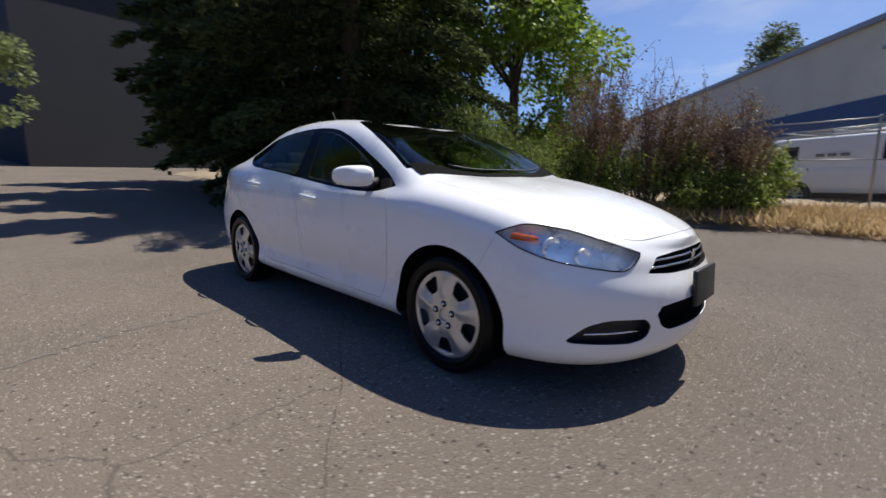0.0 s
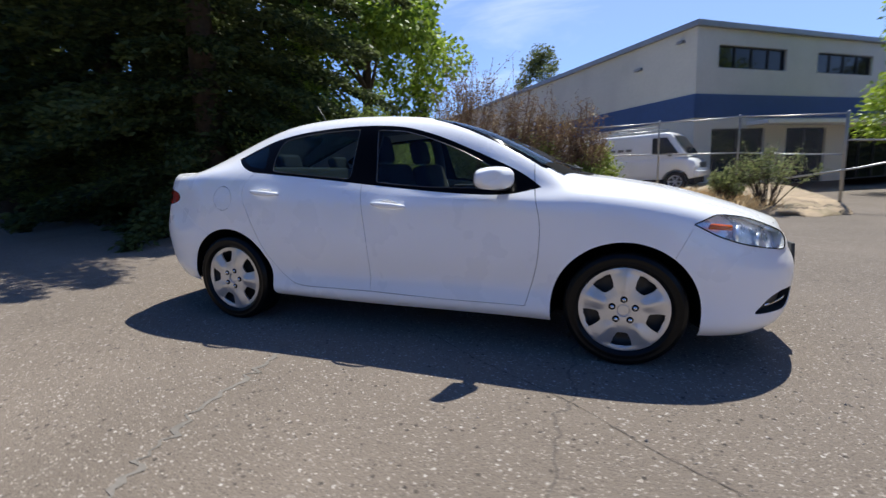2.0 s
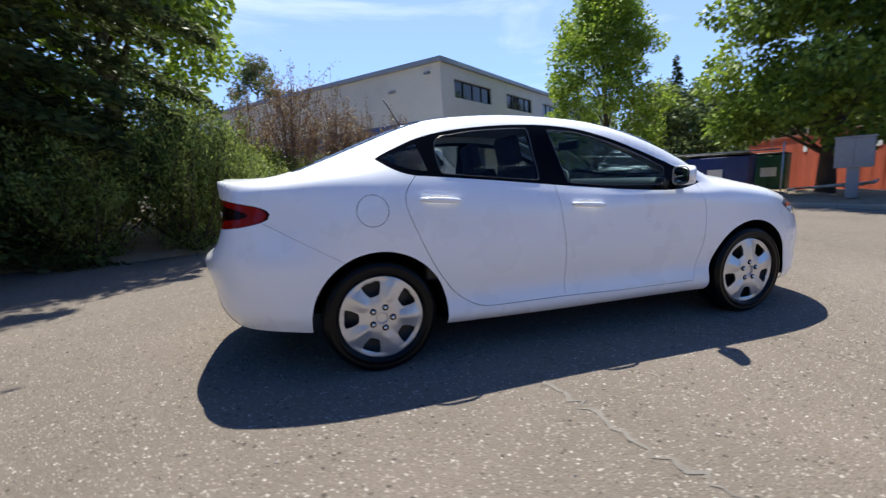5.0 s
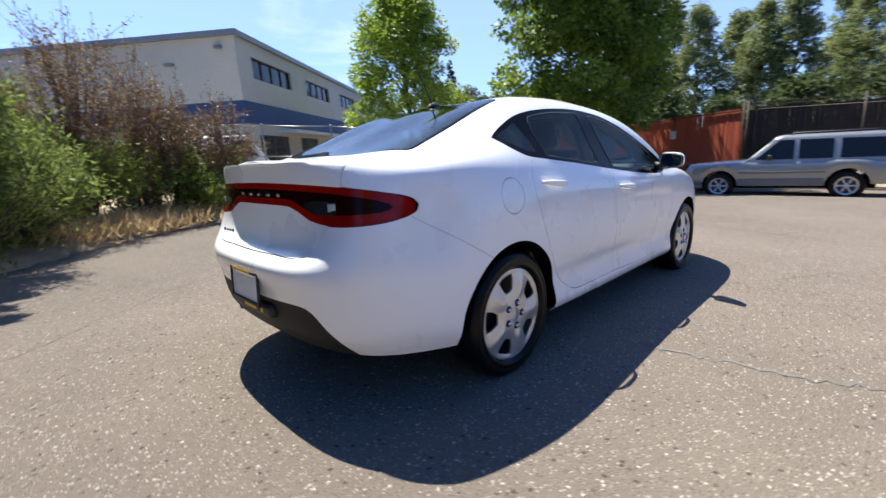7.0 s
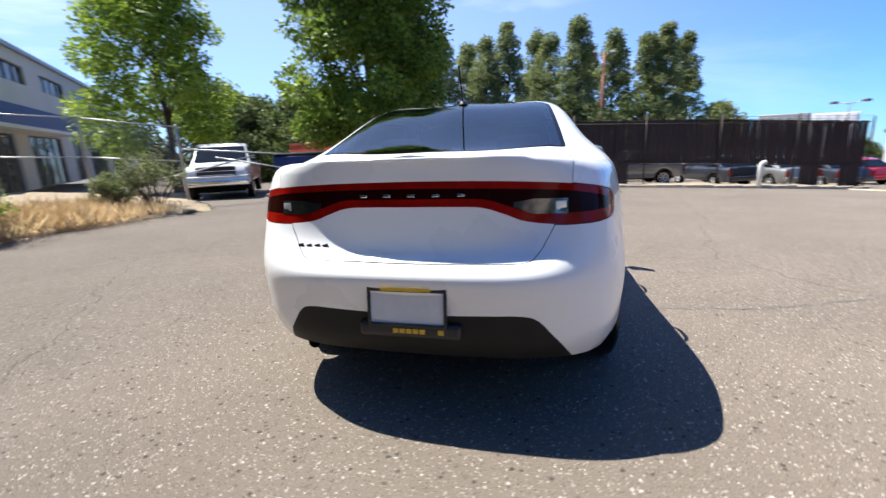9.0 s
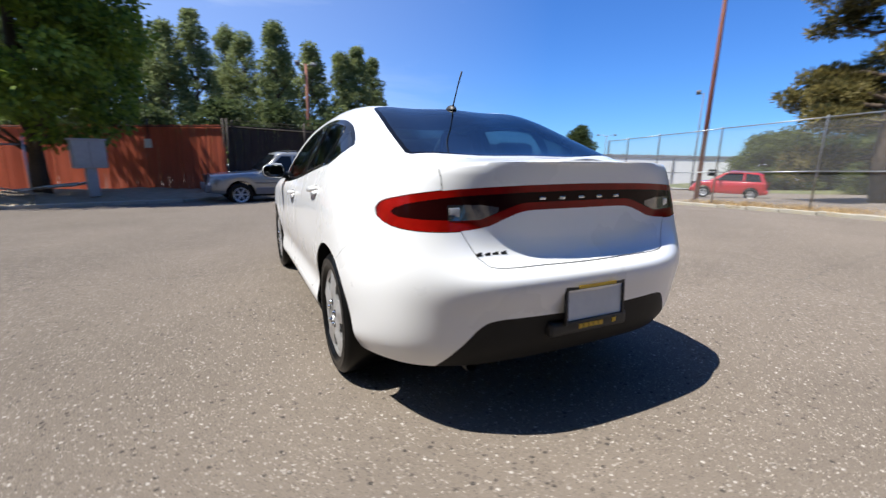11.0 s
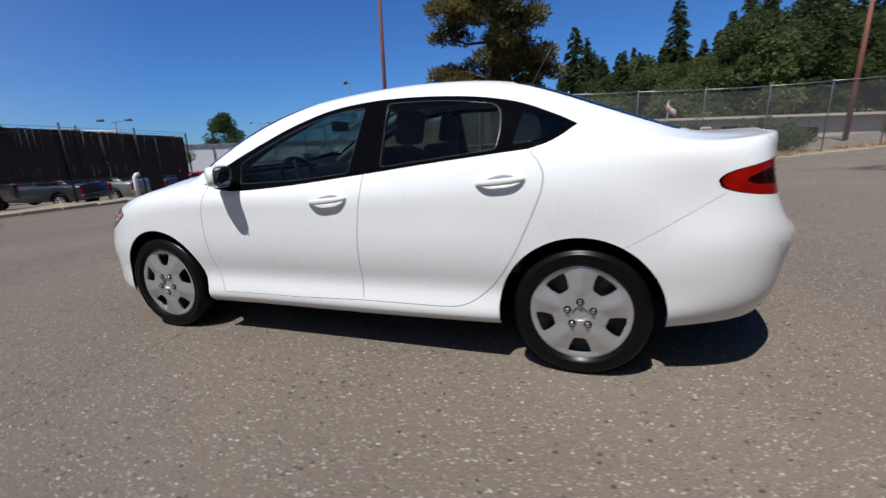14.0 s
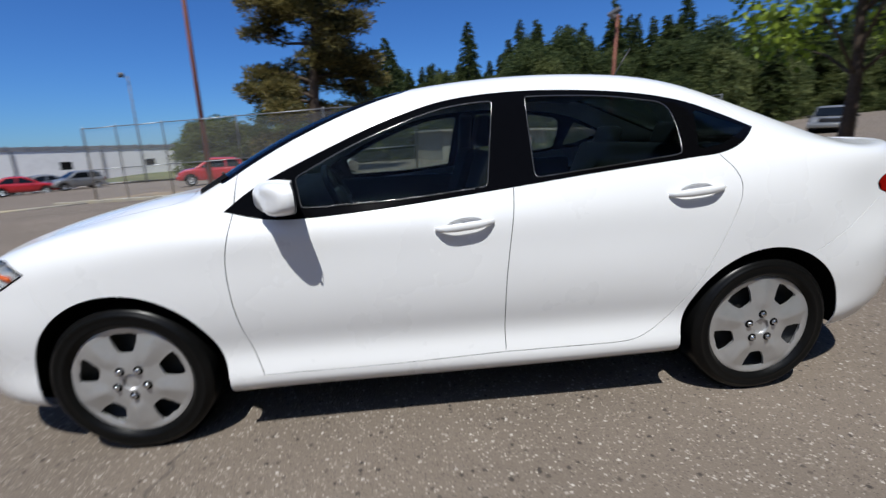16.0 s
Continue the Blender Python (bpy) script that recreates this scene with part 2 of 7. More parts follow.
M_AMBER = material("amber_lens", (0.6, 0.11, 0.012), 0.2, spread=0.12, grain=40, coat=1.0)
M_SEAT = material("black_cloth", (0.009, 0.009, 0.01), 0.85, spread=0.25, grain=150, bump=0.1, bump_scale=500)
M_TRIM_GREY = material("grey_headliner", (0.33, 0.32, 0.29), 0.9, spread=0.06)
# darker copy of the grey headliner, cabin shade included in its colour
M_HEADLINER = material("shaded_headliner_cloth", (0.13, 0.125, 0.115), 0.95, spread=0.08)
M_PLATE = material("white_paper_plate", (0.72, 0.72, 0.70), 0.45, spread=0.05)
M_YELLOW = material("yellow_print", (0.75, 0.48, 0.04), 0.45, spread=0.08)
M_SEAL = material("window_seal", (0.03, 0.03, 0.031), 0.18, spread=0.1, specular=0.6)
M_LAMP = material("lamp_silver", (0.78, 0.78, 0.79), 0.28, metal=0.6, spread=0.3, grain=14)
M_CLEAR = glass("clear_lens", (0.95, 0.97, 0.98), 0.7)
M_MIRROR = material("mirror_silver", (0.85, 0.85, 0.86), 0.02, metal=1.0, spread=0.0)
M_REVERSE = material("clear_reverse_lens", (0.16, 0.16, 0.17), 0.12, metal=0.9, spread=0.5, grain=60, coat=1.0)
M_DIFFUSER = material("grey_black_plastic", (0.012, 0.0117, 0.0115), 0.6, spread=0.2, grain=200, specular=0.25)


# ---- building tools ----
def spline(xs, ys):
    """Natural cubic spline through the knots, as a function of an array."""
    order = np.argsort(xs)
    x, y = np.array(xs, float)[order], np.array(ys, float)[order]
    k, h = len(x), np.diff(x)
    a, r = np.eye(k), np.zeros(k)
    for i in range(1, k - 1):
        a[i, i - 1:i + 2] = h[i - 1], 2 * (h[i - 1] + h[i]), h[i]
        r[i] = 6 * ((y[i + 1] - y[i]) / h[i] - (y[i] - y[i - 1]) / h[i - 1])
    s = np.linalg.solve(a, r)

    def at(q):
        q = np.clip(np.asarray(q, float), x[0], x[-1])
        i = np.clip(np.searchsorted(x, q) - 1, 0, k - 2)
        u, w = q - x[i], x[i + 1] - q
        return (s[i] * w**3 + s[i + 1] * u**3) / (6 * h[i]) + (y[i] / h[i] - s[i] * h[i] / 6) * w + (y[i + 1] / h[i] - s[i + 1] * h[i] / 6) * u
    return at


def smooth_line(points, n=12, closed=False):
    """Catmull-Rom line through 2D or 3D points."""
    p = [np.array(q, float) for q in points]
    k = len(p)
    out = []
    for i in range(k if closed else k - 1):
        a, b, c, d = (p[(i + j) % k] if closed else p[min(max(i + j, 0), k - 1)] for j in (-1, 0, 1, 2))
        for t in np.arange(n) / n:
            out.append(0.5 * (2 * b + (c - a) * t + (2 * a - 5 * b + 4 * c - d) * t * t + (3 * b - 3 * c + d - a) * t**3))
    if not closed:
        out.append(p[-1])
    return [tuple(float(c) for c in q) for q in out]


def rounded(points, radius, n=5):
    """Closed 2D polygon with rounded corners."""
    p = [Vector(q) for q in points]
    out = []
    for i, c in enumerate(p):
        a, b = (p[i - 1] - c), (p[(i + 1) % len(p)] - c)
        ra = min(radius, a.length * 0.45)
        rb = min(radius, b.length * 0.45)
        s, e = c + a.normalized() * ra, c + b.normalized() * rb
        for t in np.linspace(0, 1, n):
            t = float(t)
            out.append(tuple(s * (1 - t) ** 2 + c * (2 * t * (1 - t)) + e * (t * t)))
    return out


def offset_polygon(points, d):
    """Closed 2D polygon shrunk by d."""
    p = np.array(points, float)
    area = 0.5 * np.sum(p[:, 0] * np.roll(p[:, 1], -1) - np.roll(p[:, 0], -1) * p[:, 1])
    prev, nxt = np.roll(p, 1, 0), np.roll(p, -1, 0)
    t = nxt - prev
    t /= np.linalg.norm(t, axis=1)[:, None] + 1e-9
    n = np.stack([-t[:, 1], t[:, 0]], 1) * (1 if area > 0 else -1)
    return [tuple(float(c) for c in q) for q in p + n * d]


def inside(u, v, poly):
    hit = False
    j = len(poly) - 1
    for i in range(len(poly)):
        (xi, yi), (xj, yj) = poly[i], poly[j]
        if (yi > v) != (yj > v) and u < (xj - xi) * (v - yi) / (yj - yi) + xi:
            hit = not hit
        j = i
    return hit


def link_mesh(name, bm, mat, parent=None, smooth=True, angle=None):
    me = bpy.data.meshes.new(name)
    bm.normal_update()
    bm.to_mesh(me)
    bm.free()
    for m in (mat if isinstance(mat, (list, tuple)) else [mat]):
        me.materials.append(m)
    if smooth:
        me.shade_smooth()
        if angle:
            me.set_sharp_from_angle(angle=radians(angle))
    ob = new(name, me)
    ob.parent = parent
    return ob


def part(name, bm, mat, parent, label="", smooth=True, angle=None):
    ob = link_mesh(name, bm, mat, parent, smooth, angle)
    return tagged(ob, label) if label else ob


def empty(name, m, label, category, group="", kind=""):
    ob = new(name)
    ob.empty_display_size = 0.2
    ob.matrix_world = m
    return tagged(ob, label, category, group, kind)


def add_box(bm, size, m=Matrix(), bevel=0.0, seg=2, mat=0):
    """A box of that size, centred at m, with rounded edges."""
    r = bmesh.ops.create_cube(bm, size=1.0, matrix=m @ Matrix.Diagonal((*size, 1)))
    faces = list({f for v in r["verts"] for f in v.link_faces})
    for f in faces:
        f.material_index = mat
    if bevel:
        edges = list({e for v in r["verts"] for e in v.link_edges})
        bmesh.ops.bevel(bm, geom=edges, offset=bevel, segments=seg, profile=0.6, affect="EDGES")
    return r


def box(size, m=Matrix(), bevel=0.0, seg=2):
    bm = bmesh.new()
    add_box(bm, size, m, bevel, seg)
    return bm


def add_tube(bm, points, radius, sides=8, mat=0, cap=True):
    """A tube along 3D points; radius is a number or one for each point."""
    pts = [Vector(p) for p in points]
    rad = radius if isinstance(radius, (list, tuple)) else [radius] * len(pts)
    up = Vector((0, 0, 1)) if abs((pts[-1] - pts[0]).normalized().z) < 0.9 else Vector((1, 0, 0))
    rings = []
    for i, p in enumerate(pts):
        d = (pts[min(i + 1, len(pts) - 1)] - pts[max(i - 1, 0)]).normalized()
        a = d.cross(up).normalized()
        b = d.cross(a)
        rings.append([bm.verts.new(p + (a * math.cos(2 * math.pi * k / sides) + b * math.sin(2 * math.pi * k / sides)) * rad[i]) for k in range(sides)])
    for r, s in zip(rings, rings[1:]):
        for k in range(sides):
            bm.faces.new((r[k], r[(k + 1) % sides], s[(k + 1) % sides], s[k])).material_index = mat
    if cap:
        bm.faces.new(rings[0][::-1]).material_index = mat
        bm.faces.new(rings[-1]).material_index = mat


def tube(points, radius, sides=8):
    bm = bmesh.new()
    add_tube(bm, points, radius, sides)
    return bm


def add_lathe(bm, profile, m=Matrix(), sides=32, mat=0):
    """Turn a profile of (radius, height) about z."""
    rings = []
    for r, h in profile:
        rings.append([bm.verts.new(m @ Vector((r * math.cos(2 * math.pi * k / sides), r * math.sin(2 * math.pi * k / sides), h))) for k in range(sides)])
    for a, b in zip(rings, rings[1:]):
        for k in range(sides):
            bm.faces.new((a[k], a[(k + 1) % sides], b[(k + 1) % sides], b[k])).material_index = mat


def lathe(profile, m=Matrix(), sides=32):
    bm = bmesh.new()
    add_lathe(bm, profile, m, sides)
    return bm


def prism(outline, depth, m=Matrix(), bevel=0.0):
    """A 2D outline in local xy, extruded by depth along local z."""
    bm = bmesh.new()
    low = [bm.verts.new(m @ Vector((x, y, 0))) for x, y in outline]
    high = [bm.verts.new(m @ Vector((x, y, depth))) for x, y in outline]
    bm.faces.new(low[::-1])
    bm.faces.new(high)
    k = len(low)
    for i in range(k):
        bm.faces.new((low[i], low[(i + 1) % k], high[(i + 1) % k], high[i]))
    bmesh.ops.recalc_face_normals(bm, faces=bm.faces)
    if bevel:
        edges = [e for e in bm.edges if e.calc_face_angle(0) > 0.6]
        bmesh.ops.bevel(bm, geom=edges, offset=bevel, segments=2, affect="EDGES")
    return bm


def cut_outline(bm, poly, u_axis, v_axis, keep, closed=True):
    """Score the faces of bm that keep() accepts along a 2D outline seen along u_axis x v_axis."""
    u_axis, v_axis = Vector(u_axis).normalized(), Vector(v_axis).normalized()
    view = u_axis.cross(v_axis).normalized()
    us, vs = [p[0] for p in poly], [p[1] for p in poly]
    lo_u, hi_u, lo_v, hi_v = min(us) - 0.03, max(us) + 0.03, min(vs) - 0.03, max(vs) + 0.03

    def span(f):
        q = [(v.co.dot(u_axis), v.co.dot(v_axis)) for v in f.verts]
        return min(a for a, _ in q), max(a for a, _ in q), min(b for _, b in q), max(b for _, b in q)
    cands = {}
    for f in bm.faces:
        if keep(f.calc_center_median()):
            s = span(f)
            if s[1] > lo_u and s[0] < hi_u and s[3] > lo_v and s[2] < hi_v:
                cands[f] = s
    k = len(poly)
    for i in range(k if closed else k - 1):
        (ua, va), (ub, vb) = poly[i], poly[(i + 1) % k]
        length = math.hypot(ub - ua, vb - va)
        if length < 1e-5:
            continue
        e = 1e-4
        near = [f for f, s in cands.items() if f.is_valid and s[1] > min(ua, ub) - e and s[0] < max(ua, ub) + e and s[3] > min(va, vb) - e and s[2] < max(va, vb) + e]
        if not near:
            continue
        normal = ((ub - ua) * u_axis + (vb - va) * v_axis).cross(view).normalized()
        origin = ua * u_axis + va * v_axis
        geom = list({x for f in near for x in (f, *f.edges, *f.verts)})
        r = bmesh.ops.bisect_plane(bm, geom=geom, dist=1e-6, plane_co=origin, plane_no=normal)
        for f in near:
            cands.pop(f, None)
        for g in r["geom"]:
            if isinstance(g, bmesh.types.BMFace) and g.is_valid:
                cands[g] = span(g)
    return u_axis, v_axis


def label_faces(bm, poly, u_axis, v_axis, keep, layer, value, only=None):
    u_axis, v_axis = Vector(u_axis).normalized(), Vector(v_axis).normalized()
    for f in bm.faces:
        c = f.calc_center_median()
        if keep(c) and (only is None or f[layer] in only) and inside(c.dot(u_axis), c.dot(v_axis), poly):
            f[layer] = value


def flat(bm_faces_outline, m=Matrix()):
    bm = bmesh.new()
    bm.faces.new([bm.verts.new(m @ Vector((x, y, 0))) for x, y in bm_faces_outline])
    return bm


# ---- the yard ----
def ground_z(x, y):
    """Flat round the car; the drive climbs behind it, and the yard falls away ahead."""
    z = 0.0
    if x < -5:
        z += 0.05 * (-5 - x) ** 2 / (-5 - x + 6)
    a = x * 0.8 - y * 0.35 - 3
    if a > 0:
        z -= 0.024 * a * a / (a + 1.5)
    if a > 12:
        z -= 0.032 * min(a - 12, 50)
    if y < -6:
        z -= min(0.32, 0.04 * (-6 - y) ** 2 / (-3 - y)) * max(0.0, min(1.0, (26 - x) / 12))
    return z


LEAN = Euler((0, radians(-1.9), 0)).to_matrix().to_4x4()    # the yard slopes: true plumb leans a little towards the car's tail


def plumb(x, y, z=None, rz=0.0):
    return Matrix.Translation((x, y, ground_z(x, y) if z is None else z)) @ LEAN @ Matrix.Rotation(radians(rz), 4, "Z")


def sheet(xs, ys, height):
    bm = bmesh.new()
    g = [[bm.verts.new((x, y, height(x, y))) for y in ys] for x in xs]
    for a, b in zip(g, g[1:]):
        for j in range(len(ys) - 1):
            bm.faces.new((a[j], b[j], b[j + 1], a[j + 1]))
    return bm


XS = [-600, -200, -110, -80] + list(range(-60, 80, 2)) + [80, 100, 140, 300, 1500]
YS = [-1500, -400, -200, -120] + list(range(-90, 80, 3)) + [80, 120, 300, 1500]
tagged(link_mesh("ground", sheet(XS, YS, lambda x, y: ground_z(max(x, -60), max(min(y, 60), -90))), M_ASPHALT), "worn grey asphalt yard with pale stone chips", "asphalt", kind="structure")

M_DIRT = material("dry_dirt", (0.27, 0.205, 0.135), 0.95, spread=0.25, grain=40, bump=0.4, bump_scale=50, stain=0.6, stain_color=(0.13, 0.12, 0.05), stain_scale=2.0)
M_KERB = material("weathered_concrete", (0.36, 0.33, 0.27), 0.9, spread=0.15, grain=30, bump=0.25, stain=0.5, stain_color=(0.4, 0.28, 0.06), stain_scale=1.2)
M_CREAM = material("cream_render", (0.60, 0.57, 0.49), 0.85, spread=0.06, grain=8, bump=0.1, stain=0.2, stain_color=(0.36, 0.33, 0.27), stain_scale=0.5)
M_BLUE = material("blue_band_paint", (0.035, 0.075, 0.19), 0.6, spread=0.12, grain=6)
M_DARK_GLASS = material("dark_window_glass", (0.008, 0.01, 0.012), 0.06, spread=0.3, grain=2, specular=0.3)
M_BROWN_WALL = material("brown_block", (0.22, 0.17, 0.13), 0.85, spread=0.15, grain=10)
M_ROOF_EDGE = material("grey_metal_edge", (0.30, 0.30, 0.31), 0.5, metal=0.5, spread=0.1)
M_GALV = material("galvanised_steel", (0.34, 0.35, 0.36), 0.45, metal=0.7, spread=0.15, grain=25, stain=0.3, stain_color=(0.2, 0.18, 0.16))
# grey block wall, darkened so that its colour carries the shade
M_SHADED_BLOCK = material("shaded_block_wall", (0.025, 0.025, 0.029), 0.9, spread=0.12, grain=6)
M_DARK_POST = material("dark_rusty_post", (0.04, 0.03, 0.025), 0.7, metal=0.3, spread=0.3)
M_SLAT = material("dark_brown_slat", (0.02, 0.0095, 0.0075), 0.7, spread=0.4, random_piece=0.9)
M_ORANGE = material("rust_orange_slat", (0.45, 0.088, 0.036), 0.75, spread=0.2, random_piece=0.7)
M_RUST_POLE = material("rusty_red_pole", (0.22, 0.075, 0.045), 0.7, spread=0.2, grain=20)
M_BARK = material("brown_bark", (0.085, 0.06, 0.043), 0.95, spread=0.35, grain=18, bump=0.6, bump_scale=25)
M_TWIG = material("red_twig", (0.16, 0.09, 0.06), 0.9, spread=0.3)
M_WHITE_WALL = material("white_shed_wall", (0.8, 0.79, 0.77), 0.8, spread=0.06, grain=3, stain=0.25, stain_color=(0.4, 0.38, 0.36), stain_scale=0.4)
M_TAN_WALL = material("tan_wall", (0.47, 0.41, 0.34), 0.85, spread=0.08, grain=5)
M_GREY_WALL = material("grey_block_wall", (0.12, 0.12, 0.13), 0.9, spread=0.1, grain=6)
M_SILVER = material("silver_car_paint", (0.28, 0.28, 0.27), 0.35, metal=0.5, spread=0.05, grain=5, coat=0.8)
# white paint lowered to mid grey: the trees' shade is in the colour
M_WHITE_TRUCK = material("shade_dimmed_white_paint", (0.5, 0.5, 0.5), 0.35, spread=0.05, grain=5, coat=0.6)
M_GREY_CLAD = material("grey_cladding", (0.14, 0.14, 0.145), 0.6, spread=0.1)
M_RED_CAR = material("red_car_paint", (0.42, 0.015, 0.018), 0.3, spread=0.05, coat=1.0)
M_TEAL_CAR = material("pale_green_car_paint", (0.33, 0.40, 0.37), 0.3, metal=0.3, spread=0.05, coat=1.0)
M_DARK_CAR = material("dark_car_paint", (0.03, 0.032, 0.04), 0.3, spread=0.1, coat=1.0)
M_BLUE_BIN = material("blue_dumpster_paint", (0.02, 0.045, 0.19), 0.5, spread=0.2, grain=8, stain=0.3)
M_GREEN_BIN = material("green_bin_paint", (0.025, 0.10, 0.04), 0.55, spread=0.15)
M_GREY_BOX = material("grey_cabinet_paint", (0.34, 0.34, 0.33), 0.6, spread=0.08, grain=10, stain=0.2)
M_WHITE_PAINT = material("white_post_paint", (0.7, 0.7, 0.67), 0.6, spread=0.06, stain=0.2)
M_SIGN_RED = material("red_sign_print", (0.5, 0.04, 0.04), 0.5)
M_HILL = material("hill_scrub", (0.10, 0.11, 0.045), 0.95, spread=0.4, grain=2, stain=0.5, stain_color=(0.24, 0.19, 0.1), stain_scale=0.2)
M_STRAW = leaf("dry_grass_blades", (0.36, 0.24, 0.11), (0.68, 0.51, 0.29), 0.1)
L_MAPLE = leaf("maple_leaves", (0.09, 0.16, 0.014), (0.36, 0.46, 0.055))
L_MAPLE_DEEP = leaf("deep_green_maple_leaves", (0.05, 0.095, 0.012), (0.24, 0.33, 0.045))
L_DARK = leaf("dark_conifer_needles", (0.022, 0.036, 0.014), (0.105, 0.13, 0.042), 0.15)
L_OLIVE = leaf("olive_needles", (0.025, 0.042, 0.012), (0.12, 0.15, 0.04), 0.2)
L_JUNIPER = leaf("juniper_needles", (0.045, 0.072, 0.018), (0.26, 0.32, 0.085), 0.15)
L_LIME = leaf("lime_green_leaves", (0.075, 0.14, 0.014), (0.30, 0.40, 0.05))
L_POPLAR = leaf("poplar_leaves", (0.075, 0.11, 0.04), (0.31, 0.34, 0.14), 0.15)
L_PINE = leaf("pine_needles", (0.025, 0.034, 0.013), (0.25, 0.205, 0.07), 0.2)
L_RED = leaf("bronze_shrub_leaves", (0.12, 0.072, 0.042), (0.26, 0.185, 0.10))
L_SHRUB = leaf("shrub_leaves", (0.06, 0.10, 0.016), (0.31, 0.36, 0.075))
L_HILL = leaf("hill_leaves", (0.03, 0.048, 0.02), (0.10, 0.125, 0.045), 0.08)
L_HILL_PALE = leaf("pale_hill_leaves", (0.05, 0.07, 0.026), (0.17, 0.19, 0.07), 0.08)
L_BUSH = leaf("dark_bush_leaves", (0.035, 0.055, 0.018), (0.15, 0.19, 0.065), 0.15)


def fence_mesh(name):
    """Woven wire, too fine to tell apart from here: mostly open."""
    m = bpy.data.materials.new(name)
    m.use_nodes = True
    n, l = m.node_tree.nodes, m.node_tree.links
    n.clear()
    t, d, mix, o = n.new("ShaderNodeBsdfTransparent"), n.new("ShaderNodeBsdfDiffuse"), n.new("ShaderNodeMixShader"), n.new("ShaderNodeOutputMaterial")
    d.inputs["Color"].default_value = rgb((0.4, 0.4, 0.4))
    mix.inputs["Fac"].default_value = 0.13
    l.new(t.outputs["BSDF"], mix.inputs[1])
    l.new(d.outputs["BSDF"], mix.inputs[2])
    l.new(mix.outputs["Shader"], o.inputs["Surface"])
    return m


M_WIRE = fence_mesh("chain_link_wire")


# ---- plants ----
def leaf_mesh(name, centres, dirs, length, width, mat, parent, rng, label="", up=0.25):
    """One mesh of many small bent leaves or needle sprays at the given places."""
    k = len(centres)
    c = np.asarray(centres, float)
    d = np.asarray(dirs, float) + rng.normal(0, 0.35, (k, 3))
    d /= np.linalg.norm(d, axis=1)[:, None] + 1e-9
    r = rng.normal(0, 1, (k, 3))
    r[:, 2] += up
    s = np.cross(d, r)
    s /= np.linalg.norm(s, axis=1)[:, None] + 1e-9
    le, wi = (length * rng.uniform(0.6, 1.3, k))[:, None], (width * rng.uniform(0.6, 1.3, k))[:, None]
    v = np.stack([c, c + d * le * 0.5 + s * wi * 0.5, c + d * le, c + d * le * 0.5 - s * wi * 0.5], 1).reshape(-1, 3)
    me = bpy.data.meshes.new(name)
    me.vertices.add(4 * k)
    me.vertices.foreach_set("co", v.ravel().astype(np.float32))
    me.loops.add(4 * k)
    me.loops.foreach_set("vertex_index", np.arange(4 * k, dtype=np.int32))
    me.polygons.add(k)
    me.polygons.foreach_set("loop_start", (np.arange(k) * 4).astype(np.int32))
    me.update(calc_edges=True)
    me.materials.append(mat)
    ob = new(name, me)
    ob.parent = parent
    return tagged(ob, label) if label else ob


def broadleaf(m, height, radius, base, seed, leaf_mat, label, leaves=16000, size=0.15, clumps=70, name="tree", group="", tall=1.0):
    """A tapered trunk, rising limbs and a crown of leaf clumps with gaps."""
    rng = np.random.default_rng(seed)
    tree = empty(name, m, label, "tree", group)
    wood = bmesh.new()
    tr = 0.017 * height + 0.02
    top = height * 0.8
    trunk = [(0.12 * math.sin(k * 1.3 + seed) * k / 6, 0.12 * math.cos(k * 1.7 + seed) * k / 6, top * k / 6) for k in range(7)]
    add_tube(wood, trunk, [tr * (1.25 if k == 0 else 1 - 0.13 * k) for k in range(7)], 10)
    centres, sizes = [], []
    for k in range(clumps):
        h = base + (height - base) * rng.uniform(0.02, 0.98) ** 0.9
        f = (h - base) / (height - base)
        shape = math.sin(math.pi * min(1, 0.16 + 0.84 * f) ** (0.75 * tall)) ** 0.7 * radius
        a, q = rng.uniform(0, 2 * math.pi), rng.uniform(0.35, 1.0) ** 0.6
        shape *= 1 + 0.15 * math.sin(3 * a + seed + 1.7 * h) + 0.10 * math.sin(5 * a + 3.1 * h + 2 * seed)
        centres.append((math.cos(a) * shape * q, math.sin(a) * shape * q, h))
        sizes.append(radius * rng.uniform(0.11, 0.29))
    for k in range(0, clumps, 3):
        x, y, z = centres[k]
        z0 = max(base * 0.7, z - 0.7 * math.hypot(x, y) - 0.3)
        add_tube(wood, [(0, 0, min(z0, top)), (x * 0.4, y * 0.4, (z0 + z) / 2 + 0.1), (x * 0.85, y * 0.85, z)], [tr * 0.3, tr * 0.2, tr * 0.08], 5, cap=False)
    part("trunk", wood, M_BARK, tree)
    per = np.array(sizes) ** 2
    which = rng.choice(clumps, leaves, p=per / per.sum())
    u = rng.normal(0, 1, (leaves, 3))
    u /= np.linalg.norm(u, axis=1)[:, None]
    rad = np.array(sizes)[which][:, None] * (0.35 + 1.05 * rng.beta(2.2, 1.5, leaves))[:, None]
    pts = np.array(centres)[which] + u * rad * (1, 1, 0.75)
    leaf_mesh("crown", pts, u + (0, 0, -0.4), size, size * 0.75, leaf_mat, tree, rng)
    return tree


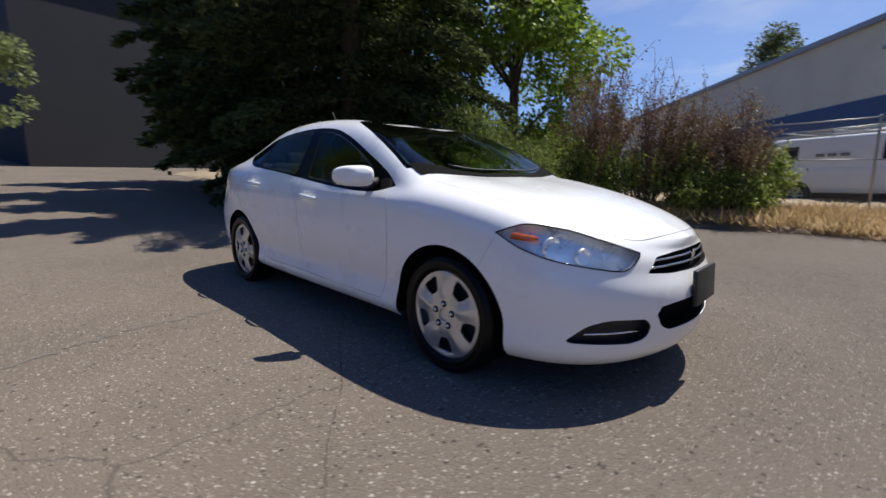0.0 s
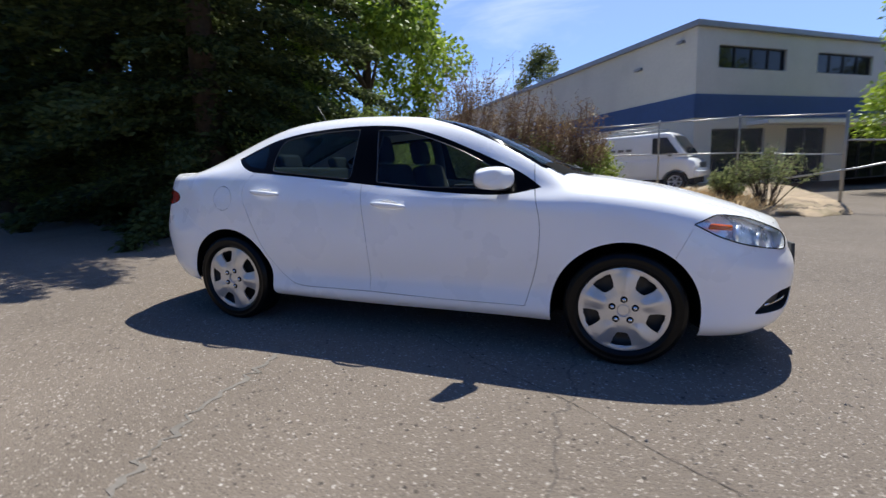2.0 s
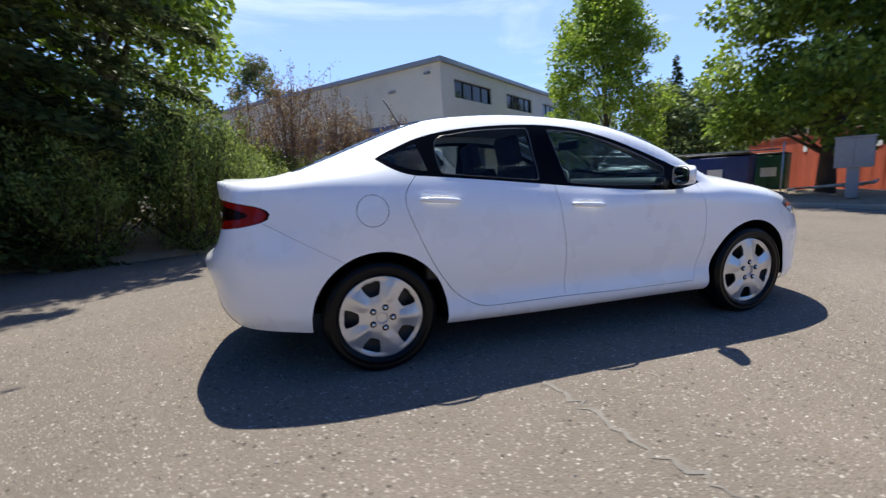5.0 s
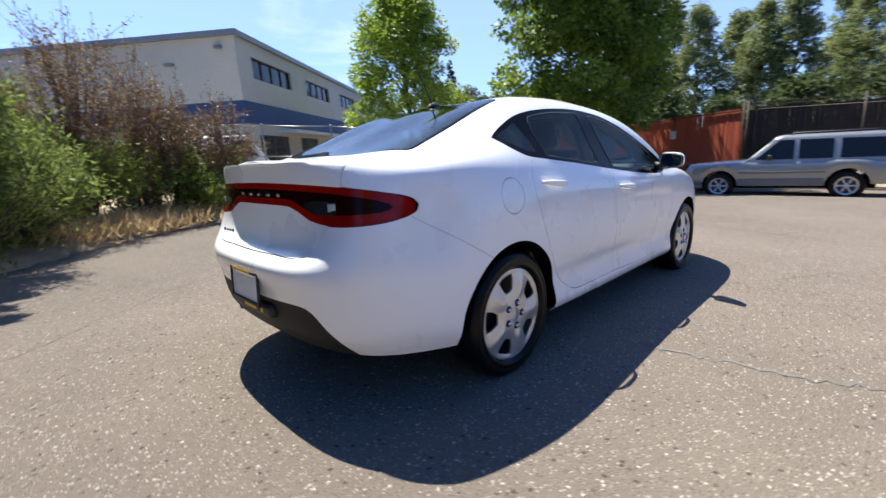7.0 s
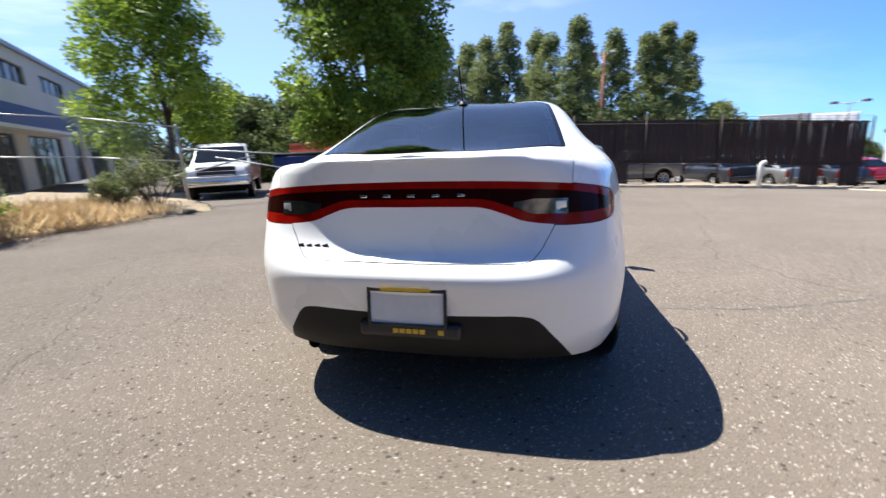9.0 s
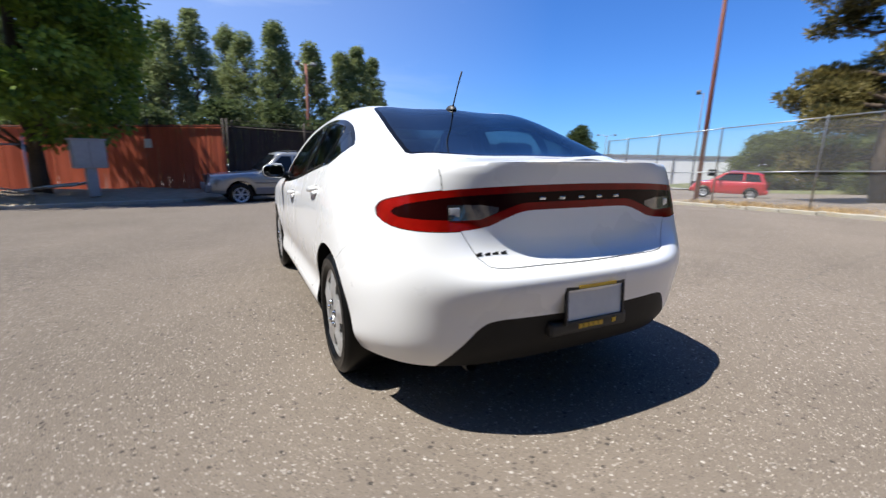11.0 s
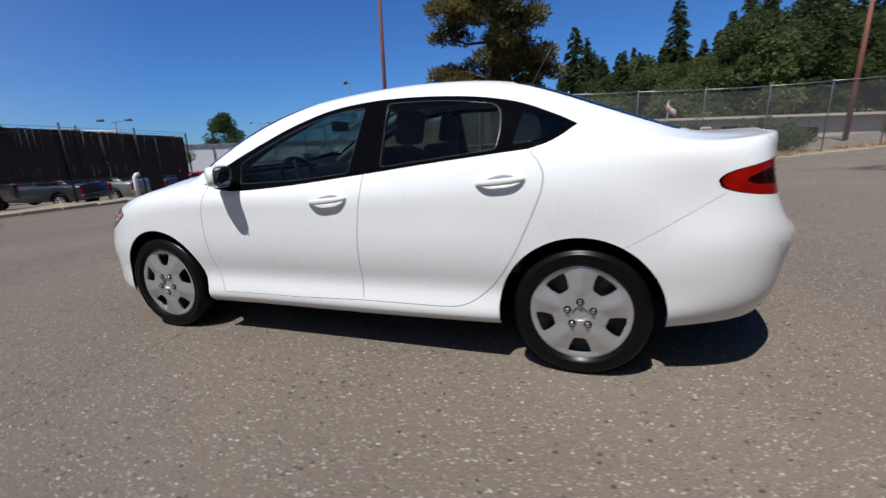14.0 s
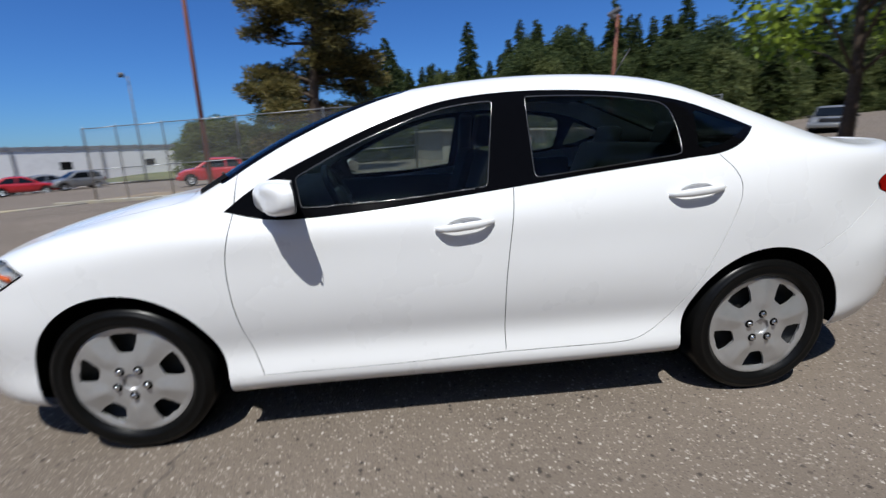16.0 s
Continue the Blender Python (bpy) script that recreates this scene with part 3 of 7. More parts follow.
def conifer(m, height, radius, base, seed, leaf_mat, label, sprays=14000, size=0.4, name="conifer_tree", group="", droop=0.35, belly=0.0):
    """A straight trunk with whorls of drooping boughs, wider at mid height by belly."""
    rng = np.random.default_rng(seed)
    tree = empty(name, m, label, "tree", group)
    wood = bmesh.new()
    add_tube(wood, [(0, 0, -0.1), (0, 0, height * 0.5), (0, 0, height * 0.97)], [0.02 * height, 0.012 * height, 0.01], 8)
    pts, dirs = [], []
    h = base
    boughs = []
    while h < height * 0.98:
        f = (h - base) / (height - base)
        length = radius * (1 - f) ** 0.75 * (0.55 + 0.45 * min(1, f * 5 + 0.3)) * (1 + belly * math.exp(-((f - 0.42) / 0.17) ** 2))
        for k in range(6):
            a = rng.uniform(0, 2 * math.pi)
            boughs.append((h + rng.uniform(-0.15, 0.15), a, length * rng.uniform(0.6, 1.12)))
        h += 0.34 * height / 12
    total = sum(b[2] + 0.2 for b in boughs)
    for h, a, ln in boughs:
        k = max(3, int(sprays * (ln + 0.2) / total))
        t = rng.uniform(0.05, 1.0, k) ** 0.75
        side = rng.normal(0, 0.16, k) * ln * (1.1 - t)
        x = math.cos(a) * t * ln - math.sin(a) * side
        y = math.sin(a) * t * ln + math.cos(a) * side
        z = h - droop * ln * t ** 1.6 + rng.normal(0, 0.07, k)
        pts.append(np.stack([x, y, z], 1))
        dirs.append(np.stack([np.cos(a) + rng.normal(0, 0.6, k), np.sin(a) + rng.normal(0, 0.6, k), np.full(k, -0.35)], 1))
        if ln > 0.5 and rng.uniform() < 0.5:
            add_tube(wood, [(0, 0, h), (math.cos(a) * ln * 0.5, math.sin(a) * ln * 0.5, h - droop * ln * 0.3), (math.cos(a) * ln * 0.9, math.sin(a) * ln * 0.9, h - droop * ln * 0.85)], [0.035, 0.022, 0.008], 4, cap=False)
    part("trunk", wood, M_BARK, tree)
    leaf_mesh("crown", np.concatenate(pts), np.concatenate(dirs), size, size * 0.42, leaf_mat, tree, rng)
    return tree


def plate_pine(m, height, seed, label):
    """An old pine: bare crooked trunk, few long limbs, needles in flat uneven pads."""
    rng = np.random.default_rng(seed)
    tree = empty("pine_tree", m, label, "tree")
    wood = bmesh.new()
    axis = [(0.25 * math.sin(k * 0.9), 0.2 * math.sin(k * 1.4), height * k / 9) for k in range(10)]
    add_tube(wood, axis, [0.38 - 0.035 * k for k in range(10)], 10)
    pts, dirs = [], []
    for k in range(72):
        f = rng.uniform(0.1, 1.0)
        i = f * 9
        b = np.array(axis[int(min(i, 8))]) * (1 - i % 1) + np.array(axis[min(int(i) + 1, 9)]) * (i % 1)
        a = rng.uniform(0, 2 * math.pi)
        ln = 4.3 * (1 - 0.7 * f ** 1.6) * rng.uniform(0.45, 1.1) * (0.8 if f < 0.3 else 1)
        e = b + np.array([math.cos(a) * ln, math.sin(a) * ln, ln * rng.uniform(-0.22, 0.3)])
        mid = (b + e) / 2 + (0, 0, -0.15 * ln * rng.uniform(-1, 1))
        add_tube(wood, [tuple(b), tuple(mid), tuple(e)], [0.11, 0.07, 0.03], 5, cap=False)
        for j in range(rng.integers(4, 8)):
            t = rng.uniform(0.45, 1.08)
            c = b + (e - b) * t + rng.normal(0, 0.35, 3) * (1, 1, 0.5)
            n = 300
            u = rng.normal(0, 1, (n, 3))
            u /= np.linalg.norm(u, axis=1)[:, None]
            pts.append(c + u * rng.uniform(0.3, 1.0, n)[:, None] * (0.72, 0.72, 0.40) * rng.uniform(0.7, 1.25))
            dirs.append(u + (0, 0, 0.5))
    part("trunk", wood, M_BARK, tree)
    leaf_mesh("crown", np.concatenate(pts), np.concatenate(dirs), 0.24, 0.09, L_PINE, tree, rng)
    return tree


def shrub(m, height, radius, seed, leaf_mat, label, leaves=2600, size=0.07, stems=22, sparse=0.0, name="shrub", group="", plume=0.0):
    """Thin forking stems from one foot, leaves along them."""
    rng = np.random.default_rng(seed)
    bush = empty(name, m, label, "shrub", group)
    wood = bmesh.new()
    pts, dirs = [], []
    for k in range(stems):
        a, q = rng.uniform(0, 2 * math.pi), rng.uniform(0.05, 1) ** 0.7
        tip = np.array([math.cos(a) * radius * q, math.sin(a) * radius * q, height * (1 - 0.45 * q ** 2) * rng.uniform(0.72, 1.05)])
        foot = np.array([math.cos(a) * 0.12, math.sin(a) * 0.12, -0.05])
        mid = foot * 0.5 + tip * 0.5 + np.array([math.cos(a), math.sin(a), 0.4]) * 0.1 * radius * (1 if plume else -1)
        add_tube(wood, [tuple(foot), tuple(mid), tuple(tip)], [0.016, 0.01, 0.004], 4, cap=False)
        fine, twigs = (0.4, 7) if sparse > 0.5 else (1.0, 3)
        for j in range(twigs):
            b = mid + (tip - mid) * rng.uniform(0, 0.9)
            e = b + rng.normal(0, 0.17, 3) * height * 0.5 + (0, 0, 0.1 * height)
            add_tube(wood, [tuple(b), tuple(e)], [0.007, 0.003], 3, cap=False)
            n = max(4, leaves // (stems * (twigs + 1)))
            t = rng.uniform(0.1, 1.05, n)[:, None]
            pts.append(b + (e - b) * t + rng.normal(0, (0.055 + 0.05 * height / 3) * fine, (n, 3)))
            dirs.append(np.tile(e - b, (n, 1)) * (2 if plume else 0.4) + rng.normal(0, 0.5, (n, 3)))
        n = max(4, leaves // (stems * 4))
        t = rng.uniform(0.25 + sparse * 0.4, 1.0, n)[:, None]
        if plume:
            t = rng.uniform(0.0, 1.0, n)[:, None]
            pts.append(foot * (1 - t) + mid * t + rng.normal(0, 0.16, (n, 3)) + np.abs(rng.normal(0, 0.1, (n, 1))) * (0, 0, 1))
            dirs.append(np.tile(tip - foot, (n, 1)) + rng.normal(0, 0.6, (n, 3)))
        pts.append(mid * (1 - t) + tip * t + rng.normal(0, (0.09 + 0.03 * height) * fine, (n, 3)))
        dirs.append(np.tile(tip - mid, (n, 1)) + rng.normal(0, 0.4, (n, 3)))
    part("branchwork", wood, M_TWIG if leaf_mat is L_RED else M_BARK, bush)
    leaf_mesh("foliage", np.concatenate(pts), np.concatenate(dirs), size, size * (0.35 if plume else 0.7), leaf_mat, bush, rng)
    return bush


def grass_patch(name, spots, seed, mat, height, label, per=260, spread=0.35):
    """Dry tufts and blades over a stretch of verge."""
    rng = np.random.default_rng(seed)
    pts, dirs = [], []
    for x, y, z, s in spots:
        n = int(per * s)
        q = rng.normal(0, spread * s, (n, 2))
        pts.append(np.stack([x + q[:, 0], y + q[:, 1], np.full(n, z - 0.02)], 1))
        d = rng.normal(0, 0.45, (n, 3))
        d[:, 2] = 1.0
        dirs.append(d)
    return tagged(leaf_mesh(name, np.concatenate(pts), np.concatenate(dirs), height, 0.022, mat, None, rng), label, "grass", kind="stuff")
# ---- the white saloon ----
from mathutils.bvhtree import BVHTree

KNOTS = (-2.27, -2.18, -1.9, -1.6, -1.0, 0.0, 1.0, 1.6, 2.0, 2.3)
# plan outline at the widest height, from the middle of the tail to the middle of the nose
OUTLINE = [(-2.275, 0), (-2.265, 0.30), (-2.215, 0.55), (-2.09, 0.74), (-1.86, 0.85), (-1.5, 0.897), (-1.0, 0.905), (-0.3, 0.9), (0.5, 0.9),
           (1.0, 0.903), (1.45, 0.9), (1.75, 0.86), (1.96, 0.775), (2.13, 0.62), (2.26, 0.36), (2.31, 0)]
# heights of the side's levels and how far each lies inside the outline
LEVEL_Z = [
    (0.305, 0.3, 0.282, 0.252, 0.225, 0.215, 0.215, 0.195, 0.185, 0.18),
    (0.37, 0.365, 0.35, 0.30, 0.255, 0.25, 0.25, 0.23, 0.22, 0.215),
    (0.46, 0.452, 0.43, 0.40, 0.38, 0.38, 0.38, 0.36, 0.34, 0.33),
    (0.56, 0.555, 0.54, 0.52, 0.50, 0.50, 0.50, 0.48, 0.46, 0.45),
    (0.676, 0.668, 0.665, 0.66, 0.66, 0.66, 0.66, 0.61, 0.56, 0.54),
    (0.71, 0.76, 0.775, 0.80, 0.80, 0.80, 0.80, 0.73, 0.65, 0.61),
    (0.81, 0.92, 0.945, 0.95, 0.93, 0.90, 0.89, 0.83, 0.735, 0.665),
    (1.105, 1.094, 1.07, 1.088, 1.072, 1.0, 0.965, 0.895, 0.79, 0.70),
]
LEVEL_IN = [
    (0.09, 0.078, 0.05, 0.05, 0.05, 0.05, 0.05, 0.055, 0.07, 0.085),
    (0.05, 0.04, 0.018, 0.02, 0.017, 0.016, 0.017, 0.02, 0.03, 0.04),
    (0.03, 0.018, 0.002, 0.012, 0.024, 0.028, 0.024, 0.012, 0.006, 0.0),
    (0.006, 0.0, -0.008, 0.0, 0.012, 0.014, 0.012, 0.004, 0.0, -0.01),
    (-0.008, -0.01, -0.006, -0.001, 0.0, 0.0, 0.0, 0.0, 0.0, 0.0),
    (0.062, 0.024, 0.018, 0.008, 0.004, 0.004, 0.004, 0.008, 0.02, 0.03),
    (0.112, 0.068, 0.045, 0.03, 0.018, 0.016, 0.016, 0.03, 0.045, 0.05),
    (0.092, 0.096, 0.09, 0.085, 0.075, 0.07, 0.072, 0.09, 0.09, 0.07),
]
EDGE_X = (2.3, 2.15, 2.0, 1.67, 1.35, 1.2, 1.08, 0.97, 0.66, 0.26, -0.1, -0.42, -0.72, -1.0, -1.41, -1.67, -1.87, -2.0, -2.2)
EDGE_Z = (0.715, 0.77, 0.82, 0.918, 0.985, 1.003, 1.012, 1.048, 1.217, 1.37, 1.425, 1.442, 1.432, 1.395, 1.265, 1.17, 1.11, 1.098, 1.1)
EDGE_F = (0.7, 0.71, 0.72, 0.73, 0.775, 0.825, 0.88, 0.91, 0.855, 0.755, 0.70, 0.685, 0.685, 0.69, 0.71, 0.73, 0.75, 0.75, 0.75)
MID_Z = (0.725, 0.79, 0.845, 0.945, 1.006, 1.028, 1.055, 1.108, 1.26, 1.4, 1.456, 1.466, 1.46, 1.435, 1.29, 1.185, 1.128, 1.118, 1.118)


def body_half():
    """One half of the outer skin (y > 0), as a grid from sill to middle line, from tail to nose."""
    pts = [(x, -y) for x, y in OUTLINE[2:0:-1]] + OUTLINE + [(x, -y) for x, y in OUTLINE[-2:-4:-1]]
    arc = np.concatenate([[0], np.cumsum(np.hypot(*np.diff(np.array(pts), axis=0).T))])
    fx, fy = spline(arc, [p[0] for p in pts]), spline(arc, [p[1] for p in pts])
    s0, s1 = arc[2], arc[-3]
    s = np.concatenate([np.linspace(s0, s0 + 1.0, 34)[:-1], np.linspace(s0 + 1.0, s1 - 1.0, 92)[:-1], np.linspace(s1 - 1.0, s1, 36)])
    bx, by = fx(s), fy(s)
    tx, ty = fx(s + 1e-3) - fx(s - 1e-3), fy(s + 1e-3) - fy(s - 1e-3)
    ln = np.hypot(tx, ty)
    nx, ny = -ty / ln, tx / ln
    out = np.sign((bx * nx + by * ny))
    nx, ny = nx * out, ny * out
    ez, ef, mz = spline(EDGE_X, EDGE_Z), spline(EDGE_X, EDGE_F), spline(EDGE_X, MID_Z)
    rows = []
    for i in range(len(s)):
        ctrl = []
        for z, d in zip(LEVEL_Z, LEVEL_IN):
            zz, dd = float(spline(KNOTS, z)(bx[i])), float(spline(KNOTS, d)(bx[i]))
            ctrl.append((bx[i] - nx[i] * dd, max(by[i] - ny[i] * dd, 0.0), zz))
        x7, y7, z7 = ctrl[-1]
        ey, e_z, m_z = y7 * float(ef(x7)), float(ez(x7)), float(mz(x7))
        ctrl.append((x7, y7 + (ey - y7) * 0.42, z7 + (e_z - z7) * 0.5))
        ctrl.append((x7, ey, e_z))
        ctrl.append((x7, ey * 0.52, e_z + (m_z - e_z) * 0.76))
        ctrl.append((x7, 0.0, m_z))
        ctrl.append((x7, -ey * 0.52, e_z + (m_z - e_z) * 0.76))
        c = np.array(ctrl)
        q = np.concatenate([[0], np.cumsum(np.maximum(np.linalg.norm(np.diff(c, axis=0), axis=1), 0.012))])
        parts = []
        for j in range(11):
            n = (3, 5, 6, 6, 6, 6, 6, 7, 7, 6, 6)[j]
            parts.append(np.linspace(q[j], q[j + 1], n, endpoint=False))
        t = np.concatenate(parts + [[q[11]]])
        rows.append(np.stack([spline(q, c[:, k])(t) for k in range(3)], 1))
    g = np.array(rows)
    far = np.clip((-1.84 - g[:, :, 0]) / 0.36, 0, 1)
    g[:, :, 0] -= TAIL * far * far * (3 - 2 * far)          # the tail's overhang
    return g


TAIL = 0.028
SKIN = body_half()


def skin_mesh(inset=0.0):
    bm = bmesh.new()
    g = SKIN.copy()
    g[:, -1, 1] = 0.0
    g[0, :, 1] = g[-1, :, 1] = 0.0
    grid = [[bm.verts.new(p) for p in row] for row in g]
    for a, b in zip(grid, grid[1:]):
        for j in range(len(a) - 1):
            bm.faces.new((a[j], a[j + 1], b[j + 1], b[j]))
    bmesh.ops.remove_doubles(bm, verts=bm.verts, dist=1e-5)
    bm.normal_update()
    if inset:
        for v in bm.verts:
            w = v.normal * inset
            v.co = v.co - Vector((w.x, w.y if v.co.y > 1e-4 else 0, w.z))
    return bm


SIDE, TOP, REAR, CORNER = ((1, 0, 0), (0, 0, 1)), ((1, 0, 0), (0, 1, 0)), ((0, 1, 0), (0, 0, 1)), ((1, -1, 0), (0, 0, 1))


def circle(cx, cy, r, n=48):
    return [(cx + r * math.cos(2 * math.pi * k / n), cy + r * math.sin(2 * math.pi * k / n)) for k in range(n)]


def arch(cx):
    a = [(cx + 0.379 * math.cos(t), 0.312 + 0.379 * math.sin(t)) for t in np.linspace(-0.05, math.pi + 0.05, 40)]
    return a + [(cx - 0.376, 0.05), (cx + 0.376, 0.05)]


WINDOW_LINE = (smooth_line([(0.90, 0.975), (0.68, 0.936), (0.3, 0.951), (-0.21, 1.0), (-0.6, 1.042), (-0.98, 1.078), (-1.12, 1.092), (-1.22, 1.125), (-1.322, 1.19)], 6)
               + smooth_line([(-1.322, 1.19), (-1.215, 1.243), (-1.02, 1.318), (-0.75, 1.366), (-0.36, 1.388), (-0.03, 1.367), (0.22, 1.302), (0.46, 1.207), (0.76, 1.07), (0.90, 0.975)], 6))[:-1]
PANE_FRONT = rounded(smooth_line([(0.60, 0.975), (0.2, 0.985), (-0.135, 1.015)], 4) + [(-0.165, 1.2), (-0.19, 1.345)]
                     + smooth_line([(-0.15, 1.345), (0.02, 1.325), (0.22, 1.265), (0.42, 1.185), (0.62, 1.085)], 4), 0.012, 3)
PANE_REAR = rounded(smooth_line([(-0.335, 1.037), (-0.6, 1.062), (-0.955, 1.098)], 4) + [(-0.965, 1.2), (-0.955, 1.28)]
                    + smooth_line([(-0.92, 1.31), (-0.7, 1.343), (-0.45, 1.357), (-0.335, 1.357)], 4), 0.02, 3)
PANE_QUARTER = rounded([(-1.03, 1.112), (-1.13, 1.125), (-1.22, 1.16), (-1.285, 1.195), (-1.2, 1.227), (-1.07, 1.278)], 0.015, 4)
DOOR_FRONT = (smooth_line([(0.84, 1.25), (0.865, 0.96), (0.897, 0.80), (0.9, 0.68), (0.885, 0.53), (0.83, 0.32)], 5) + rounded([(0.825, 0.3), (0.8, 0.292)], 0.0, 2)[:2]
              + [(0.3, 0.297), (-0.188, 0.308)] + smooth_line([(-0.189, 0.33), (-0.188, 0.48), (-0.197, 0.67), (-0.24, 1.0), (-0.26, 1.25)], 5))
DOOR_REAR = (smooth_line([(-0.26, 1.25), (-0.24, 1.0), (-0.197, 0.67), (-0.188, 0.48), (-0.189, 0.33)], 5) + [(-0.188, 0.308), (-0.5, 0.308)]
             + smooth_line([(-0.66, 0.308), (-0.76, 0.318), (-0.85, 0.36), (-0.94, 0.44), (-1.045, 0.60), (-1.15, 0.835), (-1.182, 0.945), (-1.165, 1.02), (-1.10, 1.11), (-1.08, 1.25)], 5))
SCREEN = smooth_line([(1.115, -0.05), (1.11, 0.15), (1.08, 0.4), (1.0, 0.63), (0.915, 0.755)], 6) + smooth_line([(0.885, 0.757), (0.5, 0.675), (0.18, 0.577)], 6) + smooth_line([(0.15, 0.54), (0.175, 0.3), (0.205, 0.1), (0.205, -0.05)], 5)
BACKLIGHT = smooth_line([(-0.955, -0.05), (-0.955, 0.2), (-0.97, 0.44), (-1.0, 0.515)], 5) + smooth_line([(-1.03, 0.53), (-1.4, 0.575), (-1.73, 0.605)], 5) + smooth_line([(-1.76, 0.59), (-1.81, 0.4), (-1.835, 0.2), (-1.84, -0.05)], 5)
HOOD = smooth_line([(1.185, -0.05), (1.18, 0.2), (1.145, 0.45), (1.06, 0.675)], 5) + smooth_line([(1.07, 0.715), (1.4, 0.715), (1.7, 0.665), (1.95, 0.57), (2.10, 0.46), (2.165, 0.30), (2.19, 0.12), (2.194, -0.05)], 5)
LID_TOP = smooth_line([(-1.865, -0.05), (-1.86, 0.2), (-1.84, 0.42), (-1.8, 0.59)], 5) + [(-1.825, 0.616), (-1.95, 0.62), (-2.1, 0.619), (-2.4, 0.618), (-2.45, -0.05)]
LAMP_REAR = smooth_line([(-0.05, 1.018), (0.3, 1.014), (0.55, 1.003), (0.69, 0.986), (0.755, 0.968), (0.784, 0.948), (0.796, 0.92)], 5) + smooth_line([(0.797, 0.893), (0.786, 0.872), (0.755, 0.858), (0.68, 0.85), (0.55, 0.848), (0.44, 0.86), (0.37, 0.885), (0.29, 0.91), (0.2, 0.916), (-0.05, 0.916)], 5)
LAMP_REAR_DARK = smooth_line([(-0.05, 0.990), (0.3, 0.986), (0.55, 0.976), (0.68, 0.96), (0.735, 0.947)], 4) + smooth_line([(0.763, 0.93), (0.77, 0.912), (0.755, 0.898)], 4) + smooth_line([(0.69, 0.892), (0.55, 0.888), (0.45, 0.896), (0.39, 0.914), (0.3, 0.942), (0.2, 0.947), (-0.05, 0.947)], 5)
LID_REAR = [(-0.05, 1.2), (0.62, 1.2), (0.615, 1.0)] + smooth_line([(0.565, 0.87), (0.53, 0.80), (0.49, 0.737), (0.43, 0.71), (0.2, 0.704), (-0.05, 0.702)], 5)
DIFFUSER = smooth_line([(-0.05, 0.497), (0.3, 0.507), (0.44, 0.507), (0.5, 0.485), (0.555, 0.42), (0.60, 0.36), (0.66, 0.25)], 5) + [(-0.05, 0.25)]


def merged(bm_sets):
    out = bmesh.new()
    for verts, faces in bm_sets:
        vs = [out.verts.new(v) for v in verts]
        for f in faces:
            out.faces.new([vs[i] for i in f])
    return out


def pick(bm, layer, values):
    """The vertices and faces of those labels."""
    index, verts, faces = {}, [], []
    for f in bm.faces:
        if f[layer] in values:
            row = []
            for v in f.verts:
                if v.index not in index:
                    index[v.index] = len(verts)
                    verts.append(tuple(v.co))
                row.append(index[v.index])
            faces.append(row)
    return verts, faces


def flipped(data):
    verts, faces = data
    return [(x, -y, z) for x, y, z in verts], [f[::-1] for f in faces]


def thick(bm, depth):
    """Give an open panel an inner face and a rim, so that it has the thickness of pressed steel or glass."""
    bm.normal_update()
    faces = list(bm.faces)
    rim = [e for e in bm.edges if e.is_boundary]
    inner = {v: bm.verts.new(v.co - v.normal * depth) for v in list(bm.verts)}
    for e in rim:
        f = e.link_faces[0]
        a, b = e.verts
        ls = list(f.verts)
        if ls[(ls.index(a) + 1) % len(ls)] is not b:
            a, b = b, a
        bm.faces.new((b, a, inner[a], inner[b]))
    for f in faces:
        bm.faces.new([inner[v] for v in reversed(f.verts)])
    return bm


NAMES = {1: "gap", 2: "front_door", 3: "rear_door", 4: "window_trim", 5: "front_pane", 6: "rear_pane", 7: "quarter_pane", 8: "windscreen", 9: "rear_window",
         10: "hood", 11: "boot_lid", 12: "lens", 13: "dark_lens", 14: "diffuser", 15: "arch", 16: "headlight", 17: "grille", 18: "intake", 19: "fog", 20: "flap",
         21: "front_bumper", 22: "rear_bumper", 23: "cabin", 24: "screen_edge", 25: "back_edge", 26: "cowl"}


HANDLES = ((-0.03, 0.872), (-0.985, 0.948))


def cup(hx, hz):
    return [(hx + 0.072 * math.cos(t), hz + 0.005 + 0.025 * math.sin(t) - 0.09 * 0.072 * math.cos(t)) for t in np.linspace(0, 2 * math.pi, 28, endpoint=False).tolist()]


